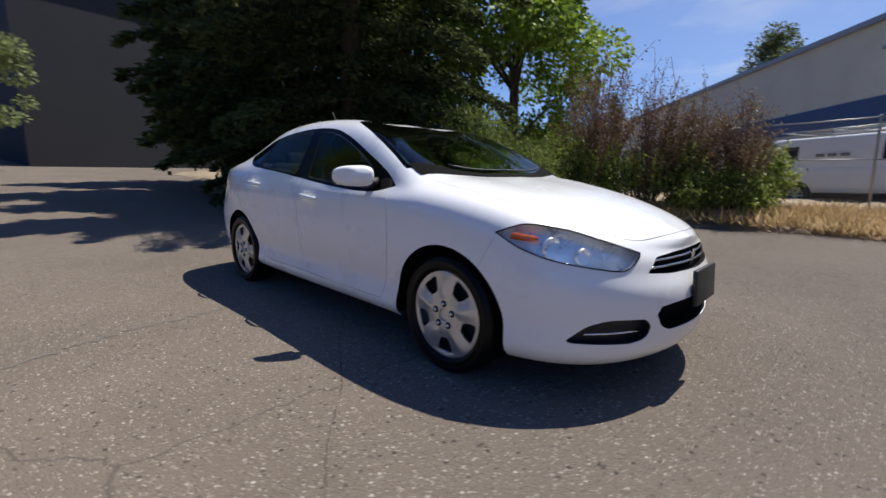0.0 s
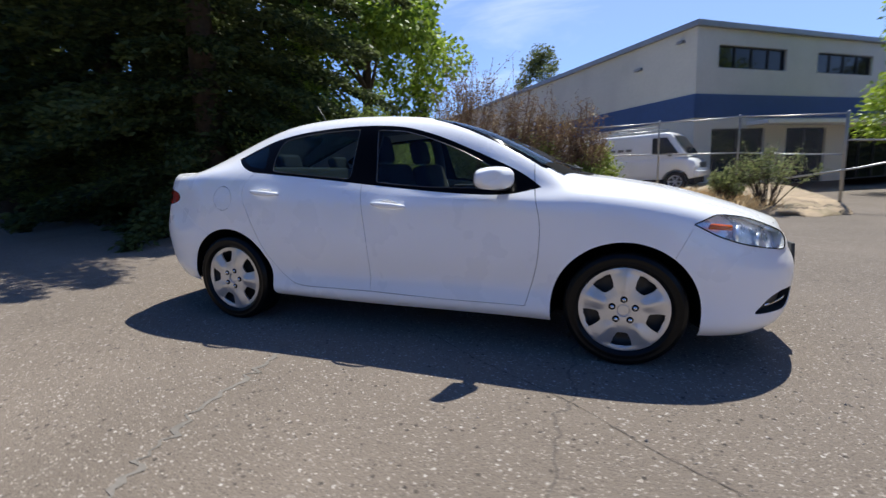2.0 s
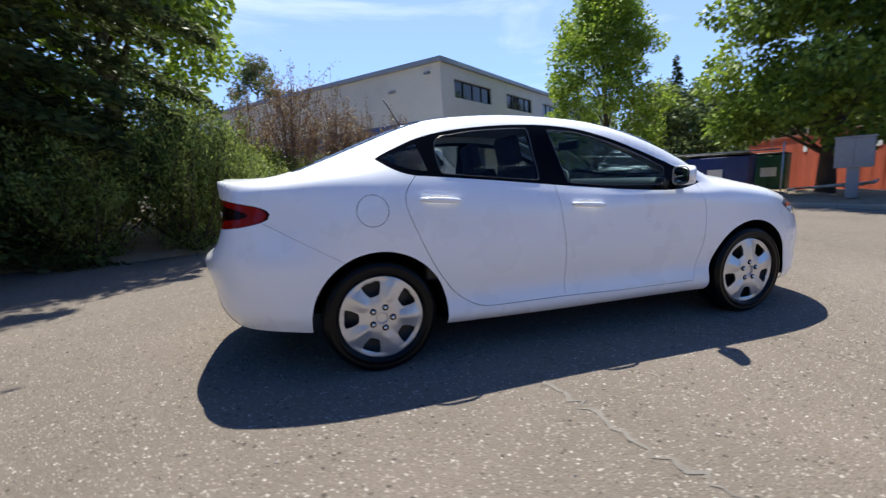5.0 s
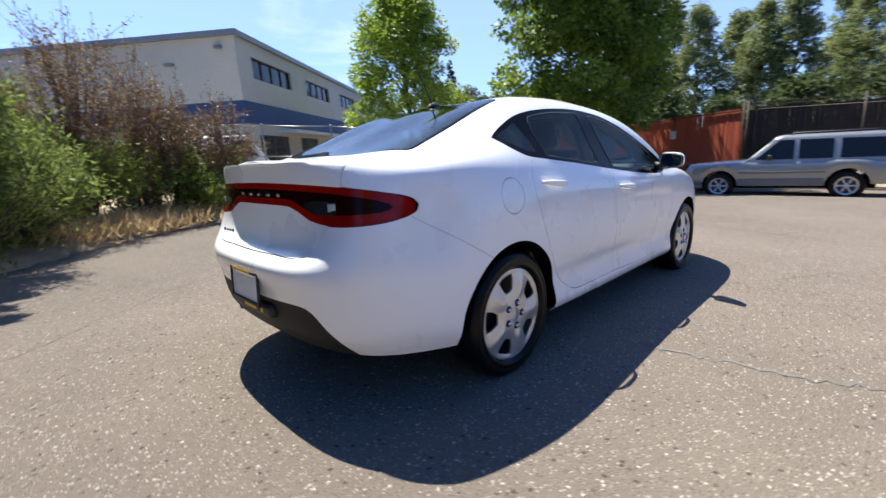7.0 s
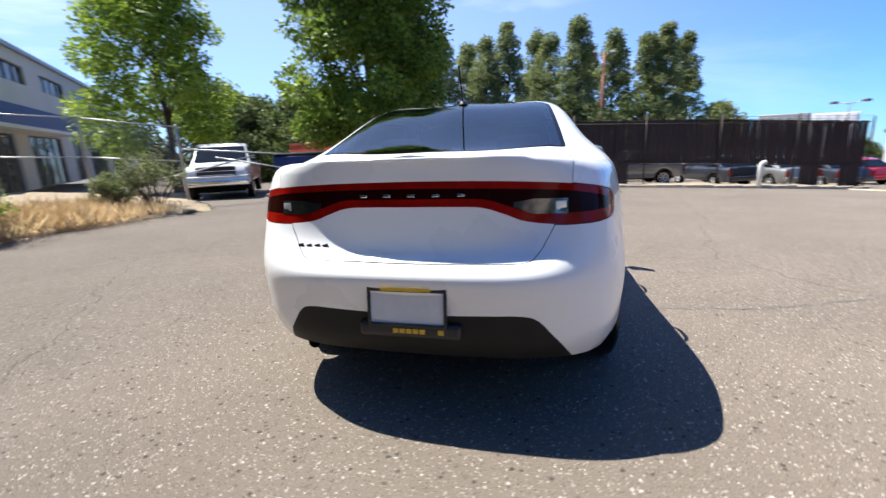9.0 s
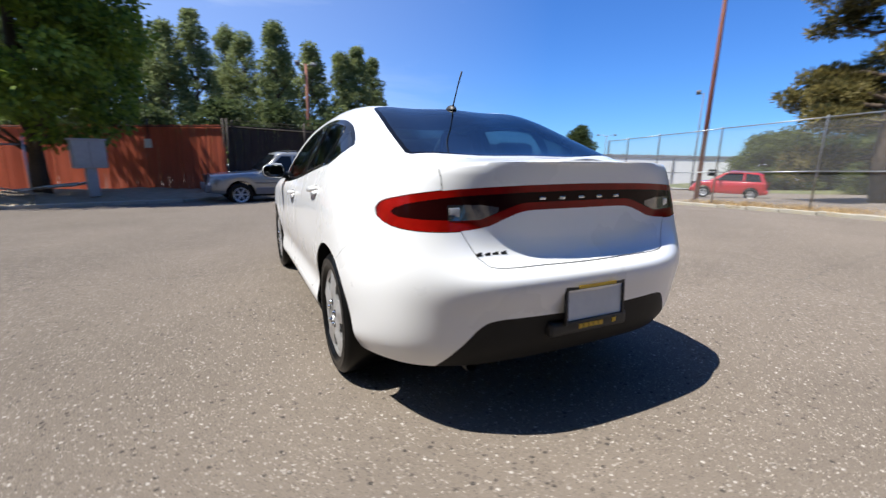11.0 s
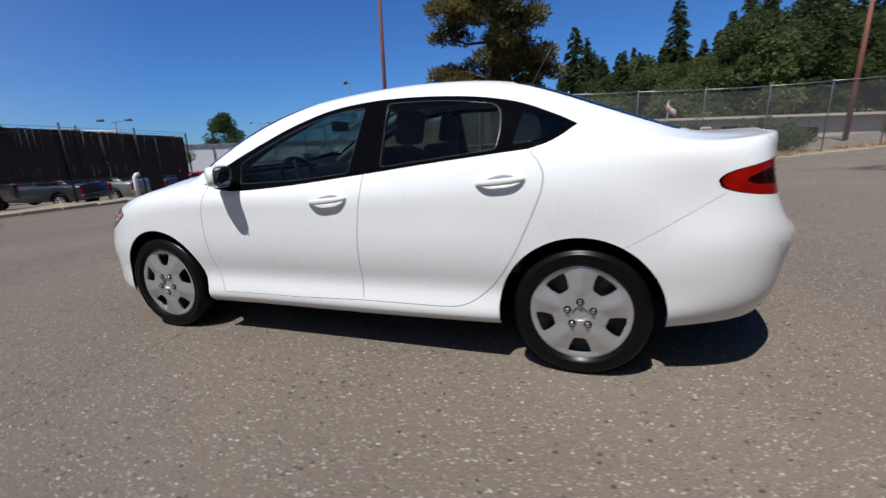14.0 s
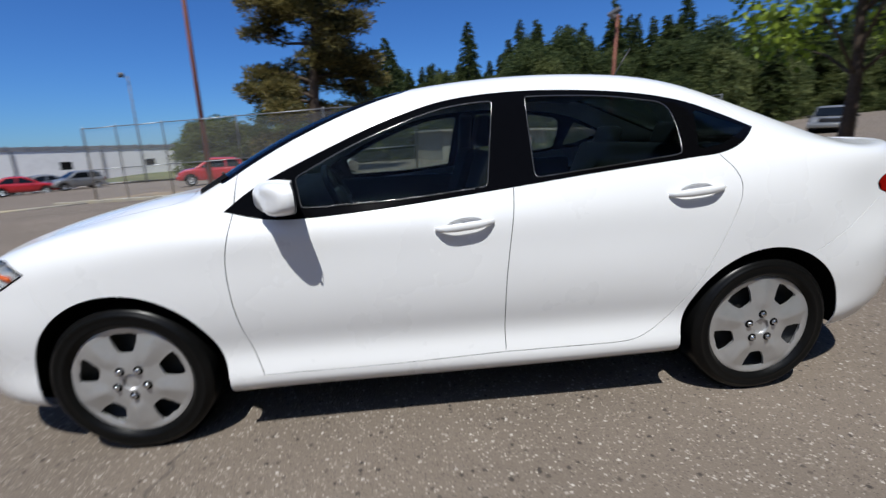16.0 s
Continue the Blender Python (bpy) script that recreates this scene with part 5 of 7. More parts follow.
def build_saloon():
    car = empty("saloon_car", pose(0, 0, 0), "white four-door saloon car with silver wheel covers parked on the asphalt", "car")
    left, lay = scored_half(False)
    right, lay_r = scored_half(True)

    def both(name, values, mat, label="", depth=0.004):
        bm = merged([pick(left, lay, values), flipped(pick(right, lay_r, values))])
        bmesh.ops.remove_doubles(bm, verts=bm.verts, dist=1e-4)
        return part(name, thick(bm, depth), mat, car, label, angle=50)

    def one(name, values, mat, which, label="", depth=0.004, parent=None):
        data = pick(left, lay, values) if which > 0 else flipped(pick(right, lay_r, values))
        bm = merged([data])
        return part(name, thick(bm, depth), mat, parent or car, label, angle=50)
    both("body_shell", {0}, M_PAINT, "white painted body")
    both("hood", {10}, M_PAINT)
    lid = both("boot_lid", {11}, M_PAINT)
    both("windscreen", {8}, M_SCREEN_GLASS, "tinted windscreen").visible_shadow = True
    both("windscreen_border", {24}, M_BLACK_GLOSS)
    both("rear_window", {9}, M_SCREEN_GLASS, "tinted rear window")
    both("rear_window_border", {25}, M_BLACK_GLOSS)
    both("rear_lamp_band", {12}, M_RED_LENS, "red full-width tail lamp")
    both("lamp_centre", {13}, M_DARK_RED, "smoked dark lens")
    both("rear_diffuser", {14}, M_DIFFUSER, "dark grey plastic lower bumper")
    for w in (1, -1):
        recess(car, "grille_recess", pick(left, lay, {17}), w, 0.06, M_LINING, "black grille opening")
        recess(car, "intake_recess", pick(left, lay, {18}), w, 0.08, M_LINING, "dark lower air intake")
    for w in (1, -1):
        fd = one("front_door", {2}, M_PAINT, w)
        rd = one("rear_door", {3}, M_PAINT, w)
        one("window_surround", {4}, M_BLACK_GLOSS, w, "black gloss window surround")
        one("front_side_window", {5}, M_GLASS, w)
        one("rear_side_window", {6}, M_GLASS, w)
        one("quarter_window", {7}, M_GLASS_DARK, w, "dark quarter window")
        part("window_seal", thick(merged([pick(left, lay, {27}) if w > 0 else flipped(pick(right, lay_r, {27}))]), -0.003), M_SEAL, car, "shiny grey window seal")
        headlight(car, pick(left, lay, {16}), w)
        recess(car, "fog_recess", pick(left, lay, {19}), w, 0.05, M_BLACK, "black fog lamp recess")
        for door, (hx, hz) in ((fd, HANDLES[0]), (rd, HANDLES[1])):
            handle(door, hx, hz, w)
        wing_mirror(car, w)
    one("fuel_flap", {20}, M_PAINT, -1)
    # dark inner shell seen through the seams
    bm = skin_mesh(0.016)
    drop = [f for f in bm.faces if f.calc_center_median().z > 0.93 and -1.85 < f.calc_center_median().x < 1.1]
    drop += [f for f in bm.faces if abs(abs(f.calc_center_median().x) - 1.345) < 0.42 and f.calc_center_median().z < 0.72 and f.calc_center_median().y > 0.45]
    drop += [f for f in bm.faces if f.calc_center_median().x > 1.55 or (f.calc_center_median().x < -1.75 and f.calc_center_median().z > 1.0)]
    bmesh.ops.delete(bm, geom=list(set(drop)), context="FACES")
    bm.verts.index_update()
    lay_i = bm.faces.layers.int.new("what")
    data = pick(bm, lay_i, {0})
    part("inner_shell", merged([data, flipped(data)]), M_LINING, car)
    # floor pan and wheel housings
    floor = bmesh.new()
    plan = [p for p in smooth_line(OUTLINE, 3)]
    rows = []
    for x in np.linspace(-2.17, 2.16, 90).tolist():
        half = max(0.2, float(np.interp(x, [p[0] for p in plan], [p[1] for p in plan])) - (0.2 if 0.96 < abs(x) < 1.72 else 0.11 if x < -1.72 else 0.06))
        z = 0.255 + 0.155 * min(1.0, max(0.0, (-1.1 - x) / 0.6))
        rows.append([floor.verts.new((x, y, z)) for y in (-half, 0.0, half)])
    for a, b in zip(rows, rows[1:]):
        for k in range(2):
            floor.faces.new((a[k], b[k], b[k + 1], a[k + 1]))
    thick(floor, 0.02)
    part("floor_pan", floor, M_LINING, car)
    for cx in (1.345, -1.345):
        for w in (1, -1):
            bm = bmesh.new()
            rim = [(0.388 * math.cos(t), 0.312 + 0.388 * math.sin(t)) for t in np.linspace(-0.06, math.pi + 0.06, 24)]
            a = [bm.verts.new((cx + x, w * (on_skin(cx + x, max(z, 0.31))[0].y - 0.007), z)) for x, z in rim]
            b = [bm.verts.new((cx + x, w * 0.55, z)) for x, z in rim]
            for i in range(len(a) - 1):
                bm.faces.new((a[i], a[i + 1], b[i + 1], b[i]))
            bm.faces.new(b)
            part("wheel_housing", bm, M_LINING, car)
    for x, w, turn in ((1.3515, 1, 90), (1.3515, -1, -90), (-1.3515, 1, -90), (-1.3515, -1, 105)):
        wheel(car, x, w, turn)
    left.free()
    right.free()
    nose_and_tail(car, lid)
    cabin(car)
    return car


def wheel(car, x, w, turn):
    hub = Matrix.Translation((x, w * 0.782, 0.317)) @ Euler((radians(-90 * w), 0, 0)).to_matrix().to_4x4()   # local z points outwards
    tyre = part("tyre", lathe([(0.215, -0.09), (0.235, -0.1), (0.29, -0.108), (0.308, -0.098), (0.317, -0.08), (0.3175, 0.0), (0.317, 0.08), (0.3115, 0.09), (0.3, 0.1), (0.296, 0.1015), (0.293, 0.1065), (0.284, 0.108),
                               (0.28, 0.1055), (0.262, 0.1065), (0.256, 0.1085), (0.25, 0.1055), (0.242, 0.098), (0.232, 0.088), (0.215, 0.07)], hub, 64), M_RUBBER, car, "black tyre with a shiny sidewall")
    bm = bmesh.new()
    rings = [0.028, 0.034, 0.05, 0.076, 0.083, 0.09, 0.104, 0.118, 0.135, 0.15, 0.165, 0.18, 0.195, 0.21, 0.222, 0.232, 0.237]
    hole = rounded([(0.124, -0.027), (0.165, -0.048), (0.204, -0.056), (0.211, 0.0), (0.204, 0.056), (0.165, 0.048), (0.124, 0.027)], 0.013, 4)
    n = 100
    grid = []
    for r in rings:
        row = []
        for k in range(n):
            t = 2 * math.pi * k / n
            lobe = abs(((t / (2 * math.pi) * 5 + 0.5) % 1) - 0.5) * 2          # 0 in a hole's middle, 1 in a spoke's
            dip = 0.006 * (1 - lobe) * min(1, max(0, (r - 0.085) / 0.05)) * min(1, max(0, (0.23 - r) / 0.02))
            ridge = 0.011 * max(0.0, 1 - (1 - lobe) / 0.55) * min(1, max(0, (r - 0.085) / 0.03)) * min(1, (0.237 - r) / 0.04)
            h = 0.089 - 0.012 * (r / 0.2) ** 2 - dip + ridge + (0.003 if r < 0.03 else 0) + (0.004 if 0.222 <= r < 0.235 else 0)
            row.append(bm.verts.new((r * math.cos(t), r * math.sin(t), h)))
        grid.append(row)
    for a, b in zip(grid, grid[1:]):
        for k in range(n):
            bm.faces.new((a[k], a[(k + 1) % n], b[(k + 1) % n], b[k]))
    bm.faces.new(grid[0])
    lay = bm.faces.layers.int.new("what")
    for k in range(5):
        c, s = math.cos(k * 1.256637), math.sin(k * 1.256637)
        poly = [(c * p - s * q, s * p + c * q) for p, q in hole]
        cut_outline(bm, poly, (1, 0, 0), (0, 1, 0), lambda q: True)
        label_faces(bm, poly, (1, 0, 0), (0, 1, 0), lambda q: True, lay, 1)
    bmesh.ops.delete(bm, geom=[f for f in bm.faces if f[lay] == 1], context="FACES")
    thick(bm, 0.012)
    spin = hub @ Matrix.Rotation(radians(turn if w < 0 else turn), 4, "Z") if w < 0 else hub @ Matrix.Rotation(radians(-turn), 4, "Z")
    bmesh.ops.transform(bm, matrix=spin, verts=bm.verts)
    cover = part("wheel_cover", bm, M_COVER, car, "silver five-spoke wheel cover", angle=40)
    part("steel_wheel", lathe([(0.0, 0.035), (0.1, 0.04), (0.17, 0.02), (0.215, 0.03), (0.23, 0.085)], hub, 40), M_STEEL, car)
    for k in range(5):
        a = k * 1.256637 + 0.628318
        m = spin @ pose(0.061 * math.cos(a), 0.061 * math.sin(a), 0.0985)
        # raised black disc round each nut, painting the shade of a recess
        part("nut_shade_disc", lathe([(0.0185, -0.008), (0.0185, 0.003), (0.0165, 0.0035), (0.0, 0.0028)], m, 16), M_LINING, cover)
        part("wheel_nut", lathe([(0.0115, 0.0), (0.0115, 0.012), (0.0085, 0.016), (0.0, 0.016)], m, 6), M_CHROME, cover)


build_saloon()
# ---- verges and kerbs ----
def verge(name, edge, away, label, rise=0.4, steps=(0.0, 0.12, 0.5, 1.2, 2.5, 5.0, 9.0)):
    """A strip of rough ground that climbs from the asphalt's edge."""
    rng = np.random.default_rng(5)
    bm = bmesh.new()
    line = smooth_line(edge, 8)
    rows = []
    for i, (x, y) in enumerate(line):
        row = []
        for s in steps:
            px, py = x + away[0] * s, y + away[1] * s
            up = 0.006 + rise * (1 - math.exp(-s / 2.2)) + (0.05 if s > 0.1 else 0) + (rng.normal(0, 0.025) if s > 0 else 0)
            row.append(bm.verts.new((px + (rng.normal(0, 0.05) if s < 0.2 else 0), py + (rng.normal(0, 0.06) if s < 0.2 else 0), ground_z(px, py) + up)))
        rows.append(row)
    for a, b in zip(rows, rows[1:]):
        for j in range(len(steps) - 1):
            bm.faces.new((a[j], b[j], b[j + 1], a[j + 1]))
    return tagged(link_mesh(name, bm, M_DIRT), label, "ground", kind="structure")


VERGE_EDGE = [(-26, 4.6), (-16, 4.2), (-11, 4.1), (-7.5, 4.1), (-5, 4.2), (-3.6, 4.7), (-2.6, 5.7), (-1.1, 7.1), (0.3, 7.75), (2.2, 8.15), (3.8, 8.2), (5.4, 7.9), (6.4, 8.5)]
verge("verge_north", VERGE_EDGE, (0.12, 0.99), "dry dirt verge with leaf litter")


def verge_z(x, y):
    pts = [p for p in smooth_line(VERGE_EDGE, 4)]
    near = min(pts, key=lambda p: abs(p[0] - x))
    s = max(0, y - near[1])
    return ground_z(x, y) + 0.05 + 0.4 * (1 - math.exp(-s / 2.2)) * (s > 0)


def kerb(name, line, label, w=0.16, h=0.13):
    """A run of concrete kerb stones with open joints, each a stone of its own."""
    pts = [Vector(p) for p in smooth_line(line, 6)]
    run = tagged(new(name), label, "kerb", kind="structure")
    stone = box((0.98, w, h), pose(0, 0, 0), 0.02, 2)
    me = bpy.data.meshes.new("kerb_stone")
    stone.to_mesh(me)
    stone.free()
    me.materials.append(M_KERB)
    carry, last = 0.0, pts[0]
    rng = np.random.default_rng(3)
    for a, b in zip(pts, pts[1:]):
        d = (b - a).length
        while carry < d:
            p = a + (b - a) * (carry / d)
            ob = new("kerb_stone", me)
            ob.parent = run
            t = (b - a).normalized()
            ob.matrix_world = pose(p.x, p.y, ground_z(p.x, p.y) + h / 2 - 0.02 + rng.normal(0, 0.006), 0, 0, math.degrees(math.atan2(t.y, t.x)) + rng.normal(0, 0.8))
            carry += 1.0
        carry -= d
    return run


verge("bed_east", [(10.3, 8.8), (10.7, 7.0), (11.3, 5.2), (11.9, 3.4), (12.8, 2.1), (14.6, 1.3)], (0.92, 0.39), "raised dirt bed behind the kerb", 0.3, (0.0, 0.12, 0.5, 1.2, 2.5, 5.0))
kerb("kerb_east", [(10.2, 8.9), (10.6, 7.0), (11.2, 5.2), (11.8, 3.4), (12.7, 2.0), (14.6, 1.1), (15.1, -0.5), (15.0, -3.2), (14.4, -6.6), (14.9, -9.5), (17.0, -13.2)], "weathered concrete kerb with worn yellow paint")
verge("bed_fence", [(15.3, 0.6), (15.15, -3.2), (14.55, -6.6), (15.05, -9.5), (17.1, -13.2)], (1, 0), "dirt strip below the slatted fence", 0.1, (0.0, 0.12, 0.5, 1.2, 2.0))
SOUTH = [(13.0, -14.75), (8.3, -14.05), (2.8, -13.3), (-0.4, -12.95), (-5.17, -15.4), (-11.5, -18.65), (-18.97, -22.5), (-27, -26.6)]
kerb("kerb_south", SOUTH, "weathered low concrete kerb with worn yellow paint")
verge("verge_south", [(x, y - 0.15) for x, y in SOUTH], (-0.3, -0.95), "dry grass strip along the wire fence", 0.12, (0.0, 0.12, 0.5, 1.2, 2.5))
tagged(link_mesh("patch_line", tube([(14.8, -11.2, ground_z(14.8, -11.2) + 0.004), (12.1, -14.6, ground_z(12.1, -14.6) + 0.004)], 0.06, 4), M_KERB), "pale concrete gutter line across the yard", "gutter", kind="structure")


def crack(line, width, mat, label, seed):
    """A wandering hairline or sealed seam lying in the asphalt."""
    rng = np.random.default_rng(seed)
    bm = bmesh.new()
    pts = smooth_line(line, 14)
    rows = []
    for i, (x, y) in enumerate(pts):
        a, b = pts[max(0, i - 1)], pts[min(len(pts) - 1, i + 1)]
        n = Vector((-(b[1] - a[1]), b[0] - a[0])).normalized()
        o, h = rng.normal(0, width * 0.6), width * rng.uniform(0.15, 0.6)
        rows.append([bm.verts.new((x + n.x * (o + s * h), y + n.y * (o + s * h), 0.003)) for s in (-1, 1)])
    for a, b in zip(rows, rows[1:]):
        bm.faces.new((a[0], b[0], b[1], a[1]))
    bmesh.ops.recalc_face_normals(bm, faces=bm.faces)
    return tagged(link_mesh("asphalt_crack", bm, mat), label, "crack", kind="structure")


M_CRACK = material("dirt_filled_crack", (0.055, 0.046, 0.037), 0.95, spread=0.4, grain=60)
M_SEAM = material("sealed_seam", (0.128, 0.114, 0.099), 0.9, spread=0.25, grain=40)
crack([(0.2, -0.75), (0.6, -1.05), (0.97, -1.27), (1.2, -1.42), (1.42, -1.61), (1.6, -1.73), (1.95, -1.95), (2.3, -2.3)], 0.005, M_CRACK, "thin dirt-filled crack in the asphalt", 1)
crack([(-0.62, -1.2), (-0.55, -1.6), (-0.46, -2.15), (-0.28, -2.56), (-0.05, -3.1), (0.3, -3.9)], 0.035, M_SEAM, "faint darker seam across the asphalt", 2)


def loose_grit(seed, count):
    """Small stones and crumbs lying loose on the asphalt round the car."""
    rng = np.random.default_rng(seed)
    verts, faces = [], []
    corners = np.array([(1, 0, 0), (0, 1, 0), (-1, 0, 0), (0, -1, 0), (0, 0, 0.8), (0, 0, -0.3)])
    tris = ((0, 1, 4), (1, 2, 4), (2, 3, 4), (3, 0, 4), (1, 0, 5), (2, 1, 5), (3, 2, 5), (0, 3, 5))
    for k in range(count):
        a, d = rng.uniform(0, 2 * math.pi), rng.uniform(1.6, 6.5)
        x, y = 1.35 * d * math.cos(a), d * math.sin(a)
        if abs(x) < 2.4 and abs(y) < 1.0:
            continue
        r = rng.uniform(0.003, 0.0075) * (1.7 if rng.uniform() < 0.06 else 1)
        spin = rng.uniform(0, math.pi)
        c, q = math.cos(spin), math.sin(spin)
        base = len(verts)
        for p in corners * rng.uniform(0.6, 1.25, (6, 1)):
            verts.append((x + r * (c * p[0] - q * p[1]), y + r * 0.8 * (q * p[0] + c * p[1]), ground_z(x, y) + r * (0.25 + p[2])))
        faces += [tuple(base + i for i in t) for t in tris]
    me = bpy.data.meshes.new("loose_grit")
    me.from_pydata(verts, [], faces)
    me.materials.append(material("grit_stone", (0.26, 0.23, 0.19), 0.9, spread=0.6, random_piece=1.0))
    return tagged(new("loose_grit", me), "loose grit and small stones on the asphalt", "grit", kind="stuff")


loose_grit(17, 2600)


# ---- the cream building ----
def wall_pieces(bm, length, height, thick_, openings):
    """A wall in local xz (outer face at y = 0, body towards +y) with rectangular openings (x0, x1, z0, z1) through it."""
    xs = sorted({0.0, length, *[o[0] for o in openings], *[o[1] for o in openings]})
    for x0, x1 in zip(xs, xs[1:]):
        holes = sorted((o[2], o[3]) for o in openings if o[0] <= x0 + 1e-6 and o[1] >= x1 - 1e-6)
        z = 0.0
        for a, b in holes + [(height, height)]:
            if a > z + 1e-4:
                add_box(bm, (x1 - x0, thick_, a - z), pose((x0 + x1) / 2, thick_ / 2, (a + z) / 2))
            z = b


def strip_window(parent, x0, x1, z0, z1, panes, y=0.12):
    win = part("window", box((x1 - x0, 0.02, z1 - z0), pose((x0 + x1) / 2, y + 0.03, (z0 + z1) / 2)), M_DARK_GLASS, parent, "dark strip window", smooth=False)
    bm = bmesh.new()
    for k in range(panes + 1):
        add_box(bm, (0.05, 0.06, z1 - z0), pose(x0 + 0.025 + (x1 - x0 - 0.05) * k / panes, y, (z0 + z1) / 2))
    for z in (z0 + 0.025, z1 - 0.025):
        add_box(bm, (x1 - x0, 0.06, 0.05), pose((x0 + x1) / 2, y - 0.002, z))
    part("window_frame", bm, M_BLACK, win, smooth=False)


def cream_building():
    b = empty("office_building", plumb(4.73, 16.92, 0.1, 40.3), "two-storey cream building with a blue band and dark strip windows", "building")
    wins = [(1.2, 5.28), (7.35, 11.45), (13.6, 17.7), (19.9, 24.0), (26.2, 30.3)]
    doors = [(1.0, 4.2), (5.6, 8.4), (10.0, 15.0), (17, 19), (21, 26), (28, 33)]
    ops = [(a, c, 4.88, 5.76) for a, c in wins] + [(a, c, 0.0, 2.5) for a, c in doors]
    bm = bmesh.new()
    wall_pieces(bm, 40, 6.35, 0.25, ops)
    bmesh.ops.remove_doubles(bm, verts=bm.verts, dist=1e-4)
    part("wall", bm, M_CREAM, b, smooth=False)
    for size, x, y in (((0.25, 30, 6.35), 0.123, 15.25), ((40, 0.25, 6.35), 20, 30.2), ((0.25, 30, 6.35), 39.8, 15.25)):
        part("wall", box(size, pose(x, y, 3.175)), M_CREAM, b, smooth=False)
    part("roof", box((40.3, 30.5, 0.22), pose(20, 15.1, 6.46), 0.02), M_ROOF_EDGE, b, "grey metal roof edge", smooth=False)
    part("floor_slab", box((39, 29, 0.2), pose(20, 15.2, 3.4)), M_GREY_WALL, b, smooth=False)
    bm = bmesh.new()
    add_box(bm, (40.02, 0.03, 0.92), pose(20, -0.016, 3.39))
    add_box(bm, (0.03, 30, 0.92), pose(-0.016, 15, 3.39))
    part("band", bm, M_BLUE, b, "blue painted band", smooth=False)
    for a, c in wins:
        strip_window(b, a, c, 4.88, 5.76, 4)
    for a, c in doors:
        strip_window(b, a, c, 0.0, 2.5, max(2, round((c - a) / 1.3)))
    bm = bmesh.new()
    add_box(bm, (12, 0.9, 0.16), pose(9, -0.45, 2.68), 0.02)
    part("canopy", bm, M_WHITE_WALL, b, "white canopy over the entrances", smooth=False)
    part("vent", box((0.16, 0.35, 0.12), pose(-0.08, 2.9, 5.42), 0.02), M_ROOF_EDGE, b)
    part("vent", box((0.16, 0.3, 0.12), pose(-0.08, 0.7, 5.95), 0.02), M_ROOF_EDGE, b)
    return b


cream_building()


def plain_building(name, m, size, wall_mat, label, roof_mat=None, windows=(), roof=0.25, eave=0.45):
    b = empty(name, m, label, "building")
    lx, ly, h = size
    bm = bmesh.new()
    wall_pieces(bm, lx, h, 0.3, [(x, x + w, z, z + hh) for x, w, z, hh in windows])
    part("wall", bm, wall_mat, b, smooth=False)
    part("wall", box((lx, 0.3, h), pose(lx / 2, ly, h / 2)), wall_mat, b, smooth=False)
    for x in (0.149, lx - 0.149):
        part("wall", box((0.3, ly, h), pose(x, ly / 2 + 0.15, h / 2)), wall_mat, b, smooth=False)
    part("roof", box((lx + 0.6, ly + 2 * eave, roof), pose(lx / 2, ly / 2, h + roof / 2)), roof_mat or M_ROOF_EDGE, b, smooth=False)
    for x, w, z, hh in windows:
        part("window", box((w, 0.04, hh), pose(x + w / 2, 0.15, z + hh / 2)), M_DARK_GLASS, b, smooth=False)
    return b


# the long white shed beyond the parked cars
row = [(3 + 7.5 * k, 1.0, 2.3, 0.8) for k in range(6)]
shed = plain_building("storage_shed", plumb(48.5, -33, -1.9, 223.5), (52, 14, 4.3), M_WHITE_WALL, "long low white shed with a dark roof edge", M_ROOF_EDGE, row, 0.35, 0.08)
for k in range(34):
    part("roof_rib", box((0.18, 0.3, 0.25), pose(0.8 + 1.5 * k, 0.0, 4.62)), M_ROOF_EDGE, shed, smooth=False)
for k in range(7):
    part("downpipe", box((0.14, 0.1, 4.2), pose(7 * k + 0.6, -0.06, 2.1)), M_GREY_WALL, shed, smooth=False)
plain_building("low_building", plumb(-2.5, -29.5, -0.9, 192), (22, 12, 2.55), M_TAN_WALL, "low tan flat-roofed building behind the wire fence", M_TAN_WALL, [(3, 2.4, 0.5, 1.5), (6.3, 1.1, 0.0, 2.1), (9.5, 2.6, 0.7, 1.2)], 0.15)
# the warehouse's shade is in its near-black wall colour
plain_building("grey_warehouse", plumb(-33, -1.2, 0.6, 96), (14, 14, 13), M_SHADED_BLOCK, "tall grey block warehouse with its shade put into the wall colour", M_ROOF_EDGE)
plain_building("distant_house", plumb(64, 34, -2, 200), (10, 8, 7), M_GREY_WALL, "distant grey flat-roofed building among trees", M_ROOF_EDGE, [(1.5, 1.5, 4, 1.3), (4.5, 1.5, 4, 1.3), (7.5, 1.5, 4, 1.3)])


